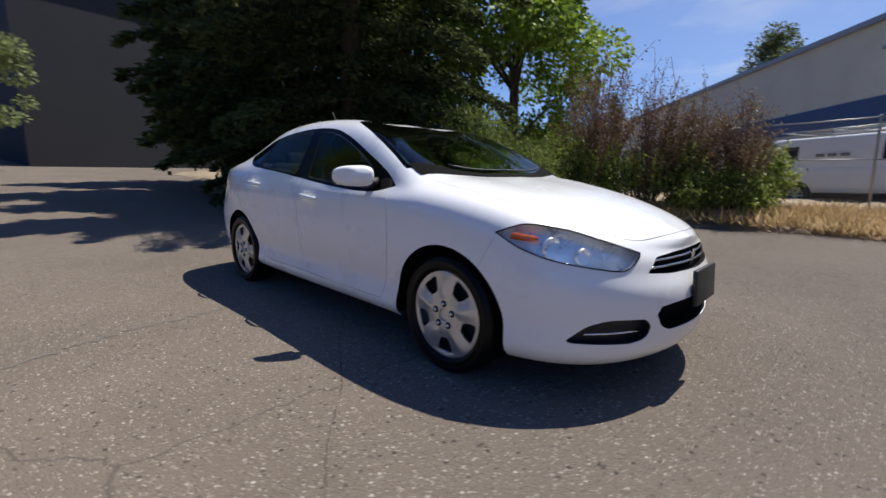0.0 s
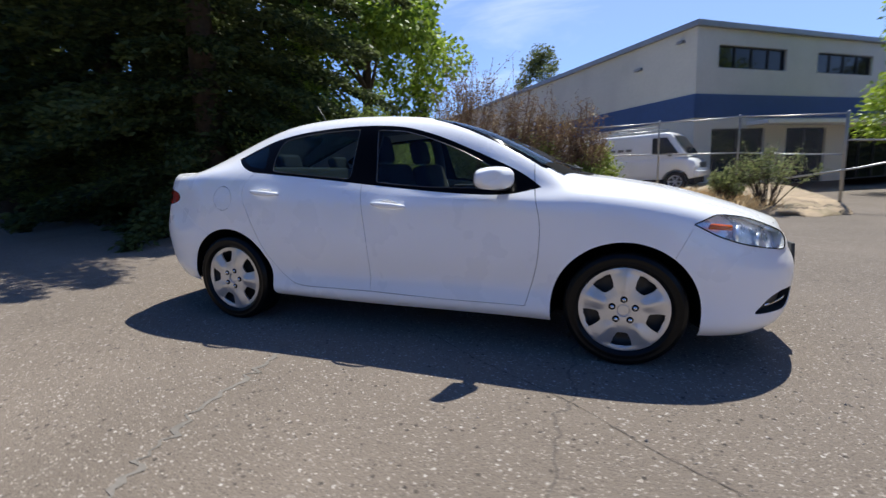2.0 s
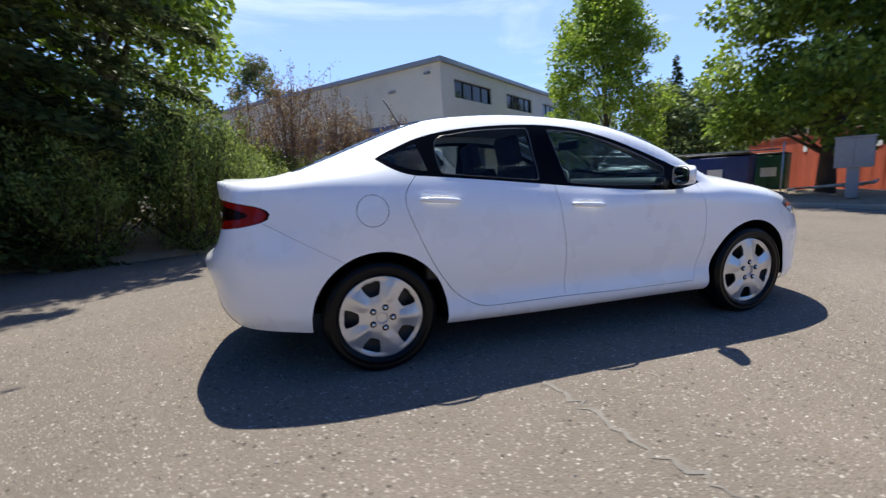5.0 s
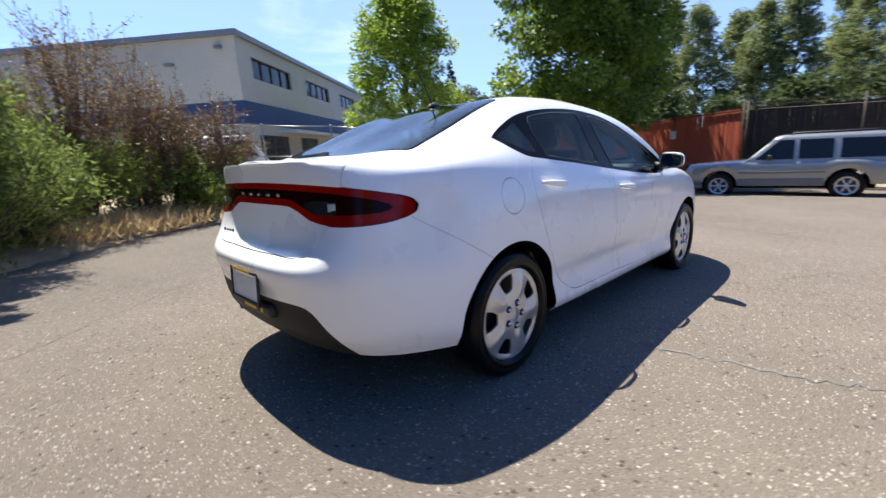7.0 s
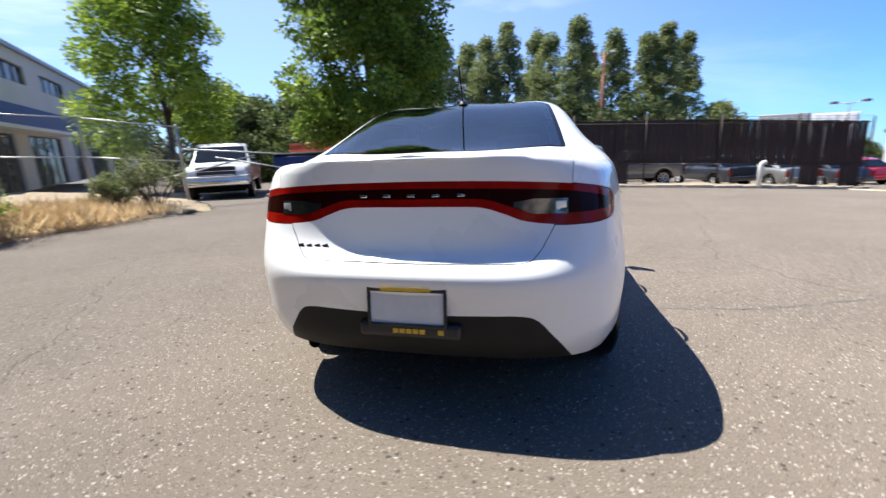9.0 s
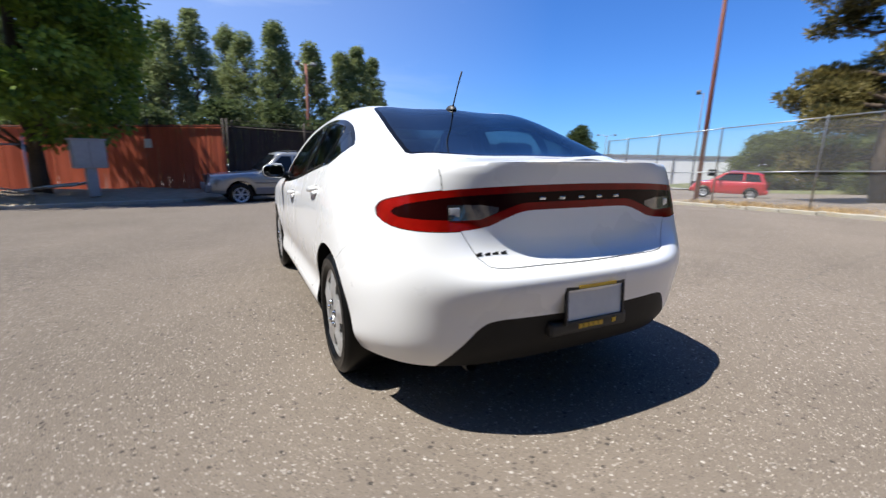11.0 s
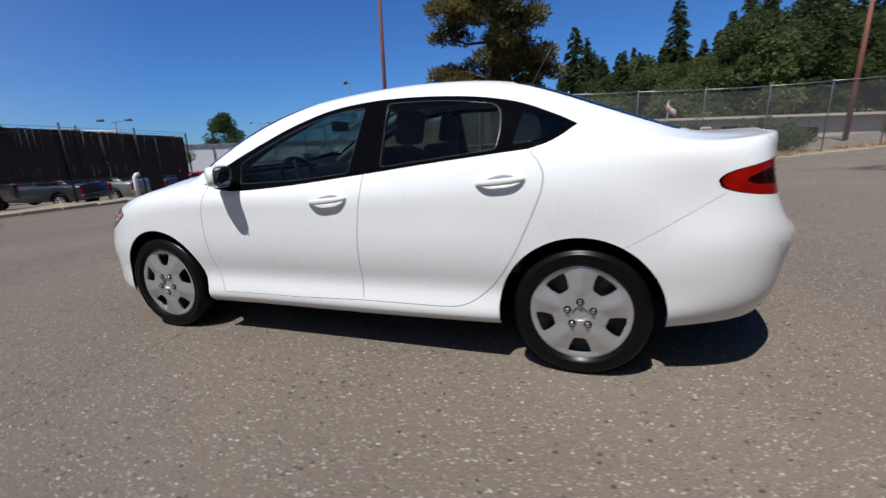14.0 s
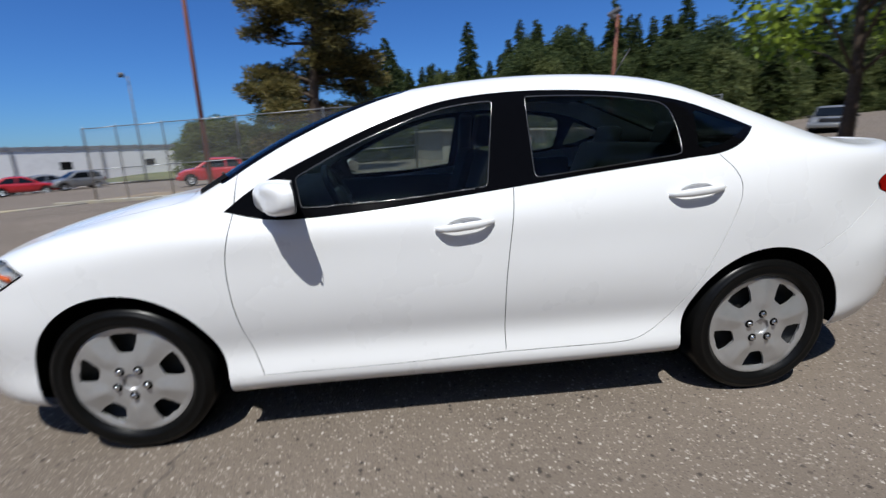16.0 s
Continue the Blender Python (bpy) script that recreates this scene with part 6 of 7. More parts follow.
for x, y, mat, l in ((40.0, -20.2, M_GREY_BOX, "tall grey box trailer behind the fence"), (41.5, -24.4, M_WHITE_WALL, "tall white box trailer behind the fence")):
    t = empty("box_trailer", plumb(x, y, -1.6, 62), l, "trailer")
    part("body", box((3.4, 2.6, 4.6), pose(0, 0, 3.3), 0.05), mat, t)
    for k in range(6):
        part("rib", box((0.08, 2.66, 4.4), pose(-1.5 + 0.6 * k, 0, 3.3), 0.01), mat, t, smooth=False)
    part("chassis", box((3.2, 1.0, 0.3), pose(0, 0, 0.9)), M_BLACK, t, smooth=False)
    for w in (1, -1):
        part("wheel", lathe([(0, -0.15), (0.42, -0.15), (0.48, -0.1), (0.48, 0.1), (0.42, 0.15), (0, 0.15)], Matrix.Translation((-0.6, w * 1.0, 0.48)) @ Euler((radians(90), 0, 0)).to_matrix().to_4x4(), 20), M_RUBBER, t)


# ---- fences ----
def wire_fence(name, posts, height, label, rails=(1.0,), barbs=False, wire=True, base=None, mesh_from=0.04, steel=None):
    """Galvanised posts with caps, top rails and woven wire."""
    f = empty(name, pose(posts[0][0], posts[0][1], 0), label, "fence")
    inv = f.matrix_world.inverted()
    steel = steel or M_GALV
    tops = []
    for i, (x, y) in enumerate(posts):
        z = (base or ground_z)(x, y)
        p0, p1 = inv @ Vector((x, y, z - 0.1)), inv @ Vector((x - 0.033 * height, y, z + height + 0.05))
        r = 0.036 if i in (0, len(posts) - 1) else 0.026
        post = part("post", tube([p0, p0 + (p1 - p0) * 0.98, p1], [r, r, r * 0.55], 8), steel, f)
        if barbs:
            part("barb_arm", tube([p1, p1 + Vector((0.05, -0.22, 0.26))], 0.012, 5), steel, post)
        tops.append((p0 + Vector((0, 0, 0.1)), p1 - Vector((0, 0, 0.06))))
    for (a0, a1), (b0, b1) in zip(tops, tops[1:]):
        for k in rails:
            part("rail", tube([a0 + (a1 - a0) * k, (a0 + (a1 - a0) * k + b0 + (b1 - b0) * k) / 2 - Vector((0, 0, 0.012)), b0 + (b1 - b0) * k], 0.018, 6), steel, f)
        if wire:
            bm = bmesh.new()
            q = [a0 + (a1 - a0) * mesh_from, b0 + (b1 - b0) * mesh_from, b1, a1]
            bm.faces.new([bm.verts.new(v + Vector((0, -0.03, 0))) for v in q])
            part("wire_panel", bm, M_WIRE, f, smooth=False)
        if barbs:
            for k in (0.3, 0.65, 1.0):
                o = Vector((0.05, -0.22, 0.26)) * k
                part("barbed_wire", tube([a1 + o, (a1 + b1) / 2 + o - Vector((0, 0, 0.02)), b1 + o], 0.006, 4), steel, f)
    return f


wire_fence("chain_link_fence", [(-5.5, 15.6), (-2.5, 14.1), (0.3, 12.6), (2.85, 11.3), (4.65, 10.35), (6.5, 9.35)], 2.05, "galvanised chain-link fence with pipe rails behind the shrubs", (1.0, 0.55), base=verge_z)
wire_fence("chain_link_gate", [(12.2, -15.2), (10.9, -15.0), (9.1, -14.75), (6.3, -14.35), (3.1, -13.9), (-0.2, -13.5)], 2.75, "tall chain-link gate fence with pipe rails", (1.0, 0.45, 0.03))
wire_fence("boundary_fence", [(-0.2 - 2.31 * k, -13.55 - 1.18 * k) for k in range(9)], 2.62, "tall chain-link boundary fence along the kerb", (1.0,), base=lambda x, y: ground_z(x, y) + 0.08)
# sagging swing-gate pipes beside the pick-up
gate = empty("pipe_gate", pose(6.5, 9.35, 0), "sagging galvanised pipe gate", "gate")
for pts in ([(0, 0, 1.62), (2.3, -1.6, 1.46), (4.9, -3.2, 1.55)], [(0.8, -0.4, 1.38), (2.6, -1.8, 0.95), (4.9, -3.4, 0.28)], [(-2.0, 0.9, 0.55), (0.2, -0.2, 1.0), (1.6, -1.1, 1.42)], [(4.9, -3.3, 0.0), (4.9, -3.3, 1.75)]):
    part("pipe", tube(pts, 0.024, 6), M_GALV, gate)


def slat_fence(name, p, q, z0, z1, mat, label, step=0.075, width=0.062, posts=3.0, gaps=0.0, seed=1, low=None, category="fence", caps=True):
    """Upright slats woven between posts and rails; each slat stands a little differently."""
    rng = np.random.default_rng(seed)
    a, b = Vector(p), Vector(q)
    t = (b - a).normalized()
    f = empty(name, pose(a.x, a.y, 0), label, category)
    bm = bmesh.new()
    n, full = int((b - a).length / step), 0.0
    side = Vector((-t.y, t.x))
    for k in range(n):
        if rng.uniform() < gaps * (k / n):
            continue
        c = a + t * (k * step)
        g = ground_z(c.x, c.y)
        if k % 11 == 0:
            full = rng.uniform()
        lo = g + (z0 if low is None or full > low else 0.1)
        hi = g + z1 + rng.normal(0, 0.012)
        add_box(bm, (width, 0.012, hi - lo), Matrix.Translation((c.x - a.x - 0.03 * (lo + hi) / 2, c.y - a.y, (lo + hi) / 2)) @ Euler((0, radians(rng.normal(0, 0.35)), math.atan2(t.y, t.x) + rng.normal(0, 0.12))).to_matrix().to_4x4())
    tagged(part("slats", bm, mat, f, smooth=False), kind="stuff")
    k = 0.0
    while k <= (b - a).length:
        c = a + t * k - side * 0.05
        g = ground_z(c.x, c.y)
        part("post", tube([(c.x - a.x, c.y - a.y, g - 0.1), (c.x - a.x - 0.033 * z1, c.y - a.y, g + z1 + 0.25)], 0.035, 8), M_DARK_POST, f)
        k += posts
    for h in (z0 + 0.05, z1 - 0.05):
        part("rail", tube([(-0.03 * h, 0, ground_z(*a) + h), (b.x - a.x - 0.03 * h, b.y - a.y, ground_z(*b) + h)], 0.022, 6), M_DARK_POST, f)
    if caps:
        for h in (0.1, 0.2):
            part("barbed_wire", tube([(-0.09, 0, ground_z(*a) + z1 + h), (b.x - a.x - 0.09, b.y - a.y, ground_z(*b) + z1 + h)], 0.006, 4), M_DARK_POST, f)
    return f


slat_fence("orange_fence", (15.9, 1.45), (24.0, 17.0), 0.05, 2.75, M_ORANGE, "tall rust-orange slatted fence", 0.1, 0.094, caps=False, seed=2)
for k in (3.0, 7.5, 12):
    t = Vector((8.1, 15.55)).normalized()
    c = Vector((15.9, 1.45)) + t * k + Vector((-0.05, 0.02))
    tagged(link_mesh("notice_plate", box((0.3, 0.01, 0.34), pose(c.x, c.y, 2.05 + ground_z(c.x, c.y), 0, 0, 62.5), 0.004), M_WHITE_PAINT, smooth=False), "small white notice on the orange fence", "sign", "notices")
slat_fence("slatted_fence", (15.95, 1.3), (17.8, -13.3), 0.95, 2.75, M_SLAT, "tall dark brown slatted fence with missing slats", 0.07, 0.0655, gaps=0.0, seed=3, low=0.15)
wire_fence("low_wire_panel", [(15.98, 1.1), (16.5, -3.5), (17.1, -8.2), (17.82, -13.4)], 2.9, "wire panels carrying the dark slats", (0.36,), wire=False, steel=M_DARK_POST)
bollard = empty("bollard", plumb(14.5, -8.2), "white bent steel pipe bollard beside the kerb", "bollard")
part("pipe", tube([(0, 0, -0.1), (0, 0, 0.85), (-0.02, -0.05, 0.93), (-0.05, -0.14, 0.95)], 0.075, 14), M_WHITE_PAINT, bollard)


# ---- plants ----
conifer(pose(-6.6, 3.9, verge_z(-6.6, 3.9)), 15.5, 3.9, 0.5, 11, L_DARK, "dense dark conifer on the verge", 150000, 0.14, group="verge conifers", droop=0.3, belly=0.42)
conifer(pose(-9.9, 4.2, verge_z(-9.9, 4.2)), 16, 3.6, 0.4, 12, L_DARK, "tall dark conifer on the verge", 100000, 0.16, group="verge conifers")
conifer(pose(-13.0, 3.4, verge_z(-13.0, 3.4)), 14.5, 3.7, 2.0, 13, L_OLIVE, "tall dark conifer beside the drive", 36000, 0.3, group="verge conifers")
conifer(pose(-17.5, 4.6, verge_z(-17.5, 4.6)), 14.5, 3.6, 1.8, 14, L_OLIVE, "tall dark conifer beside the drive", 26000, 0.34, group="verge conifers")
conifer(pose(-10.5, 9.0, 0.6), 15, 4.0, 0.6, 15, L_DARK, "dark conifer behind the others", 10000, 0.55, group="verge conifers")
broadleaf(pose(-6.4, 10.4, 0.4), 12.0, 3.1, 0.9, 21, L_LIME, "bright lime-green broadleaf tree", 46000, 0.17, 140)
broadleaf(pose(-27, -3.6, 1.5), 9.0, 2.6, 1.4, 22, L_POPLAR, "green tree beside the warehouse", 7000, 0.2, 40)
for k, (x, y, h, r) in enumerate(((-4.9, 4.5, 2.0, 1.4), (-3.6, 5.0, 2.3, 1.35), (-3.1, 6.3, 1.6, 1.1), (-6.6, 4.9, 1.7, 1.4), (-8.4, 4.4, 1.8, 1.5), (-11.0, 3.6, 1.6, 1.6))):
    shrub(pose(x, y, verge_z(x, y)), h, r, 30 + k, L_JUNIPER, "spreading feathery green juniper on the verge", 26000, 0.075, 70, name="juniper", group="junipers", plume=1.0)
for k, (x, y, h, r) in enumerate(((-2.05, 7.9, 3.7, 1.15), (-1.0, 8.5, 3.2, 1.1), (-0.2, 8.9, 3.0, 0.9), (0.75, 8.6, 2.6, 0.75), (-3.0, 8.8, 3.1, 1.1))):
    shrub(pose(x, y, verge_z(x, y)), h, r, 50 + k, L_RED, "tall sparse bronze-leaved shrub", 3900, 0.05, 38, sparse=0.6, name="bronze_shrub", group="bronze shrubs")
for k, (x, y, h, r) in enumerate(((0.9, 8.4, 1.1, 0.6), (0.1, 8.3, 0.9, 0.6), (-2.3, 7.7, 1.7, 0.95), (-1.3, 8.2, 1.45, 0.9), (-0.3, 8.8, 1.5, 0.85), (1.0, 9.6, 1.5, 0.7), (-3.2, 8.2, 1.9, 1.0), (-0.7, 9.8, 1.8, 0.9))):
    shrub(pose(x, y, verge_z(x, y)), h, r, 60 + k, L_SHRUB, "leafy green shrub on the verge", 4600, 0.075, 36, sparse=0.4, name="green_shrub", group="green shrubs")
for k, (x, y, h, r) in enumerate(((4.9, 8.8, 1.45, 0.95), (4.1, 9.1, 0.9, 0.5))):
    shrub(pose(x, y, verge_z(x, y)), h, r, 70 + k, L_POPLAR, "dusty half-dry shrub by the fence", 2600, 0.05, 34, sparse=0.6, name="dry_shrub", group="dry shrubs")
rng = np.random.default_rng(9)
spots = []
for k in range(80):
    x = rng.uniform(-2.8, 4.3)
    e = min(smooth_line(VERGE_EDGE, 4), key=lambda p: abs(p[0] - x))[1]
    y = e + abs(rng.normal(0.25, 0.7)) + 0.1
    spots.append((x, y, verge_z(x, y), rng.uniform(0.4, 1.0)))
spots += [(1.9, 8.75, verge_z(1.9, 8.75), 1.9), (2.5, 8.7, verge_z(2.5, 8.7), 1.7), (1.3, 8.5, verge_z(1.3, 8.5), 1.6), (0.9, 8.9, verge_z(0.9, 8.9), 1.6), (1.6, 9.3, verge_z(1.6, 9.3), 1.8), (2.3, 9.4, verge_z(2.3, 9.4), 1.6), (3.1, 8.8, verge_z(3.1, 8.8), 1.2)]
grass_patch("dry_grass", spots, 4, M_STRAW, 0.32, "straw-coloured dry grass tufts on the verge")
spots = []
for k in range(70):
    f = rng.uniform(0, 1)
    x = 8 - 30 * f
    y = -13.1 - (0.135 * (x + 0.4) if x > -0.4 else 0.515 * (-0.4 - x)) - rng.uniform(0.1, 1.5)
    spots.append((x, y, ground_z(x, y) + 0.08, rng.uniform(0.3, 0.9)))
grass_patch("dry_grass", spots, 6, M_STRAW, 0.2, "dry grass along the boundary fence")
for k, (x, y, h, r) in enumerate(((-3.7, -16.5, 1.7, 1.15), (-4.6, -17.0, 1.5, 0.9), (-7.4, -18.8, 1.6, 1.3), (-8.6, -19.3, 1.3, 1.0), (-14, -22.0, 1.2, 1.1))):
    shrub(pose(x, y, ground_z(x, y)), h, r, 80 + k, L_BUSH, "dark green bush behind the wire fence", 6000, 0.085, 44, name="green_shrub", group="fence bushes")
broadleaf(plumb(13.2, 16.2, 0.0), 9.8, 2.95, 1.8, 106, L_MAPLE, "light green maple behind the pick-up", 36000, 0.16, 105, group="maples")
broadleaf(plumb(14.3, 6.7, 0.1), 12.0, 3.15, 1.75, 102, L_MAPLE_DEEP, "large full green maple by the utility cabinet", 66000, 0.18, 150, group="maples", tall=1.1)
plate_pine(plumb(5.2, -24.5, -0.6), 17.5, 7, "large old pine with uneven flat pads of needles")
for k in range(16):
    x, y = 44 + rng.uniform(-2, 5), 17 - 2.2 * k + rng.normal(0, 0.5)
    broadleaf(plumb(x, y, -1.2), rng.uniform(15.5, 18.5) - 0.3 * k if k < 15 else rng.uniform(5.5, 7), rng.uniform(1.6, 2.5), 0.8, 120 + k, L_POPLAR, "tall narrow poplar beyond the yard", 19000, 0.2, 190, name="poplar_tree", group="poplars", tall=1.0)
for k in range(9):
    x, y = 27 + rng.uniform(0, 12) + k * 1.2, 14 + 2.3 * k + rng.normal(0, 1)
    broadleaf(plumb(x, y, -0.8), rng.uniform(6, 9.5), rng.uniform(2.4, 3.4), 0.8, 150 + k, L_BUSH if k % 2 else L_HILL_PALE, "green broadleaf tree beyond the orange fence", 4500, 0.3, 34, group="far trees")
for k in range(7):
    x, y = 30 + rng.uniform(-1, 3), 12 - 3.4 * k + rng.normal(0, 0.6)
    broadleaf(plumb(x, y, -0.6), rng.uniform(4.5, 6.5), rng.uniform(2.0, 2.8), 0.4, 170 + k, L_HILL, "dark green tree behind the slatted fence", 3500, 0.28, 28, group="fence trees")


for k in range(10):
    d, a = rng.uniform(36, 50), radians(26 + 2.2 * k)
    broadleaf(plumb(d * math.cos(a), d * math.sin(a), -0.9), rng.uniform(7.5, 9.8), rng.uniform(2.8, 3.6), 0.6, 240 + k, (L_BUSH, L_HILL_PALE)[k % 2], "green broadleaf tree beyond the yard", 6000, 0.3, 50, group="far trees")


# ---- the wooded hill ----
def hill_z(x, y):
    d = max(0.0, -y - 34 - 0.25 * max(0, x))
    return -1.2 + min(8.0, 0.12 * d + 0.0008 * d * d) * max(0.0, min(1.0, (24 - x) / 22))


hill = sheet([x for x in range(-170, 40, 10)], [y for y in range(-190, -30, 8)], lambda x, y: hill_z(x, y) + noise.noise((x * 0.05, y * 0.05, 0)) * 0.8)
tagged(link_mesh("hill", hill, M_HILL), "scrubby hillside beyond the fence", "hill", kind="structure")
kinds = [conifer(pose(-12, -78, hill_z(-12, -78) - 0.3), 15, 4.0, 0.6, 200, L_HILL, "dark conifer on the hillside", 12000, 0.45, group="hill trees"),
         conifer(pose(-20, -82, hill_z(-20, -82) - 0.3), 12, 3.6, 0.5, 201, L_DARK, "dark conifer on the hillside", 10000, 0.45, group="hill trees"),
         broadleaf(pose(-28, -66, hill_z(-28, -66) - 0.3), 9, 3.6, 0.6, 202, L_HILL, "rounded green tree on the hillside", 11000, 0.27, 60, group="hill trees"),
         broadleaf(pose(-6, -60, hill_z(-6, -60) - 0.3), 7.5, 3.2, 0.3, 203, L_HILL_PALE, "rounded green tree on the hillside", 10000, 0.27, 50, group="hill trees")]
for k in range(270):
    a = radians(rng.uniform(-150, -86))
    d = rng.uniform(48, 118)
    x, y = d * math.cos(a), d * math.sin(a)
    if y > -40:
        continue
    tall = rng.uniform(0, 1) < (0.6 if d > 70 else 0.25)
    s = rng.uniform(0.55, 0.9) * (1.2 if tall else 1.35) * (1.0 if a < radians(-105) else 0.68)
    copy_thing(kinds[rng.integers(0, 2) if tall else rng.integers(2, 4)], pose(x, y, hill_z(x, y) - 0.4, 0, 0, rng.uniform(0, 360)) @ Matrix.Diagonal((s, s, s * rng.uniform(0.9, 1.2), 1)))
for k in range(22):
    a = radians(-104 + 1.9 * k + rng.normal(0, 0.6))
    d, s = rng.uniform(37, 47) + (6 if k > 14 else 0), rng.uniform(0.5, 0.8)
    copy_thing(kinds[rng.integers(2, 4)], pose(d * math.cos(a), d * math.sin(a), -1.3, 0, 0, rng.uniform(0, 360)) @ Matrix.Diagonal((s * 1.2, s * 1.2, s, 1)))
for k in range(26):
    a = radians(rng.uniform(-84, -30))
    d = rng.uniform(105, 140)
    s = rng.uniform(0.45, 0.8)
    copy_thing(kinds[rng.integers(2, 4)], pose(d * math.cos(a), d * math.sin(a), -3.2, 0, 0, rng.uniform(0, 360)) @ Matrix.Diagonal((s * 1.3, s * 1.3, s, 1)))
broadleaf(plumb(85, -81, -3.2), 13.5, 5.0, 1.5, 261, L_HILL, "lone dark broadleaf tree beyond the shed", 14000, 0.4, 110, group="far trees")
broadleaf(plumb(-7.3, 66, 0), 19, 4.2, 5.0, 263, L_HILL_PALE, "distant round-crowned tree behind the building", 9000, 0.35, 70, group="far trees")
conifer(plumb(30, 28.6, -0.6), 11.5, 1.5, 0.8, 264, L_DARK, "slim dark conifer between the maples", 6000, 0.3)
broadleaf(plumb(40, -30.5, -1.4), 4.6, 1.5, 1.0, 262, L_POPLAR, "young tree in front of the shed", 2500, 0.2, 40, group="far trees")
for k in range(40):
    a = radians(rng.uniform(20, 100))
    d = rng.uniform(75, 110)
    s = rng.uniform(0.6, 1.0)
    copy_thing(kinds[rng.integers(2, 4)], pose(d * math.cos(a), d * math.sin(a), -1.5, 0, 0, rng.uniform(0, 360)) @ Matrix.Diagonal((s * 1.2, s * 1.2, s, 1)))
for k in range(40):
    a = radians(rng.uniform(100, 215))
    d = rng.uniform(62, 95)
    s = rng.uniform(0.7, 1.2)
    copy_thing(kinds[rng.integers(0, 4)], pose(d * math.cos(a), d * math.sin(a), 2.2, 0, 0, rng.uniform(0, 360)) @ Matrix.Diagonal((s, s, s, 1)))
broadleaf(pose(-9.5, -6.5, 0.2), 7.5, 2.6, 2.6, 230, L_MAPLE, "broadleaf tree overhanging the yard", 9000, 0.16, 50)


# ---- parked vehicles ----
def road_wheel(parent, x, y, r, w, rim):
    m = Matrix.Translation((x, y, r)) @ Euler((radians(-90 if y > 0 else 90), 0, 0)).to_matrix().to_4x4()
    t = part("wheel", lathe([(r * 0.62, -w / 2), (r * 0.95, -w / 2), (r, -w * 0.35), (r, w * 0.35), (r * 0.95, w / 2), (r * 0.66, w / 2), (r * 0.6, w * 0.3)], m, 28), M_RUBBER, parent)
    part("rim_well", lathe([(0, w * 0.2), (r * 0.5, w * 0.2), (r * 0.6, w * 0.3)], m, 20), M_STEEL, t)
    bm = lathe([(r * 0.53, w * 0.36), (r * 0.58, w * 0.46), (r * 0.64, w * 0.48)], m, 24)
    add_lathe(bm, [(0, w * 0.42), (r * 0.12, w * 0.42), (r * 0.17, w * 0.34)], m, 16)
    for k in range(6):
        add_box(bm, (r * 0.42, r * 0.13, w * 0.1), m @ Matrix.Rotation(k * math.pi / 3, 4, "Z") @ pose(r * 0.34, 0, w * 0.36))
    part("rim", bm, rim, t)


def lofted(rows):
    """A closed half-shell lofted through cross-sections of equal length, mirrored to both sides."""
    bm = bmesh.new()
    for w in (1, -1):
        g = [[bm.verts.new((x, w * y, z)) for x, y, z in row] for row in rows]
        for a, b in zip(g, g[1:]):
            for k in range(len(a) - 1):
                bm.faces.new((a[k], a[k + 1], b[k + 1], b[k]) if w > 0 else (a[k], b[k], b[k + 1], a[k + 1]))
    bmesh.ops.remove_doubles(bm, verts=bm.verts, dist=1e-4)
    bmesh.ops.holes_fill(bm, edges=[e for e in bm.edges if e.is_boundary], sides=0)
    bmesh.ops.recalc_face_normals(bm, faces=bm.faces)
    return bm


def hull(low, wheels, r, hw):
    """The lower body: bowed flanks, rounded ends and open wheel arches."""
    z0 = min(z for _, z in low)
    x0, x1 = min(x for x, _ in low), max(x for x, _ in low)
    up = [p for p in low if p[1] > z0 + 0.25]
    xs = {x0, x0 + 0.03, x0 + 0.12, x0 + 0.3, x1 - 0.3, x1 - 0.12, x1 - 0.03, x1, *np.linspace(x0 + 0.4, x1 - 0.4, 14).tolist()}
    for wx in wheels:
        xs |= {wx + (r + 0.07) * math.cos(t) for t in np.linspace(0, math.pi, 13).tolist()}
    rows = []
    for x in sorted(xs):
        top = float(np.interp(x, [p[0] for p in up], [p[1] for p in up]))
        end = min(x - x0, x1 - x)
        top -= 0.09 * max(0.0, 1 - end / 0.12) ** 2
        plan = hw * (1 - 0.14 * max(0.0, 1 - end / 0.32) ** 2)
        zb = z0 + 0.06 * max(0.0, 1 - end / 0.2)
        for wx in wheels:
            d = abs(x - wx)
            if d < r + 0.0701:
                zb = max(zb, r + math.sqrt(max(0.0, (r + 0.07) ** 2 - d * d)))
        zb = min(zb, top - 0.16)
        row = [(x, 0.0, zb), (x, plan * 0.7, zb), (x, plan * 0.97, zb)]
        for f, k in ((0.03, 0.985), (0.3, 1.0), (0.6, 0.998), (0.82, 0.98), (0.93, 0.955)):
            row.append((x, plan * k, zb + (top - zb) * f))
        rows.append(row + [(x, plan * 0.9, top), (x, plan * 0.5, top + 0.025), (x, 0.0, top + 0.035)])
    return lofted(rows)


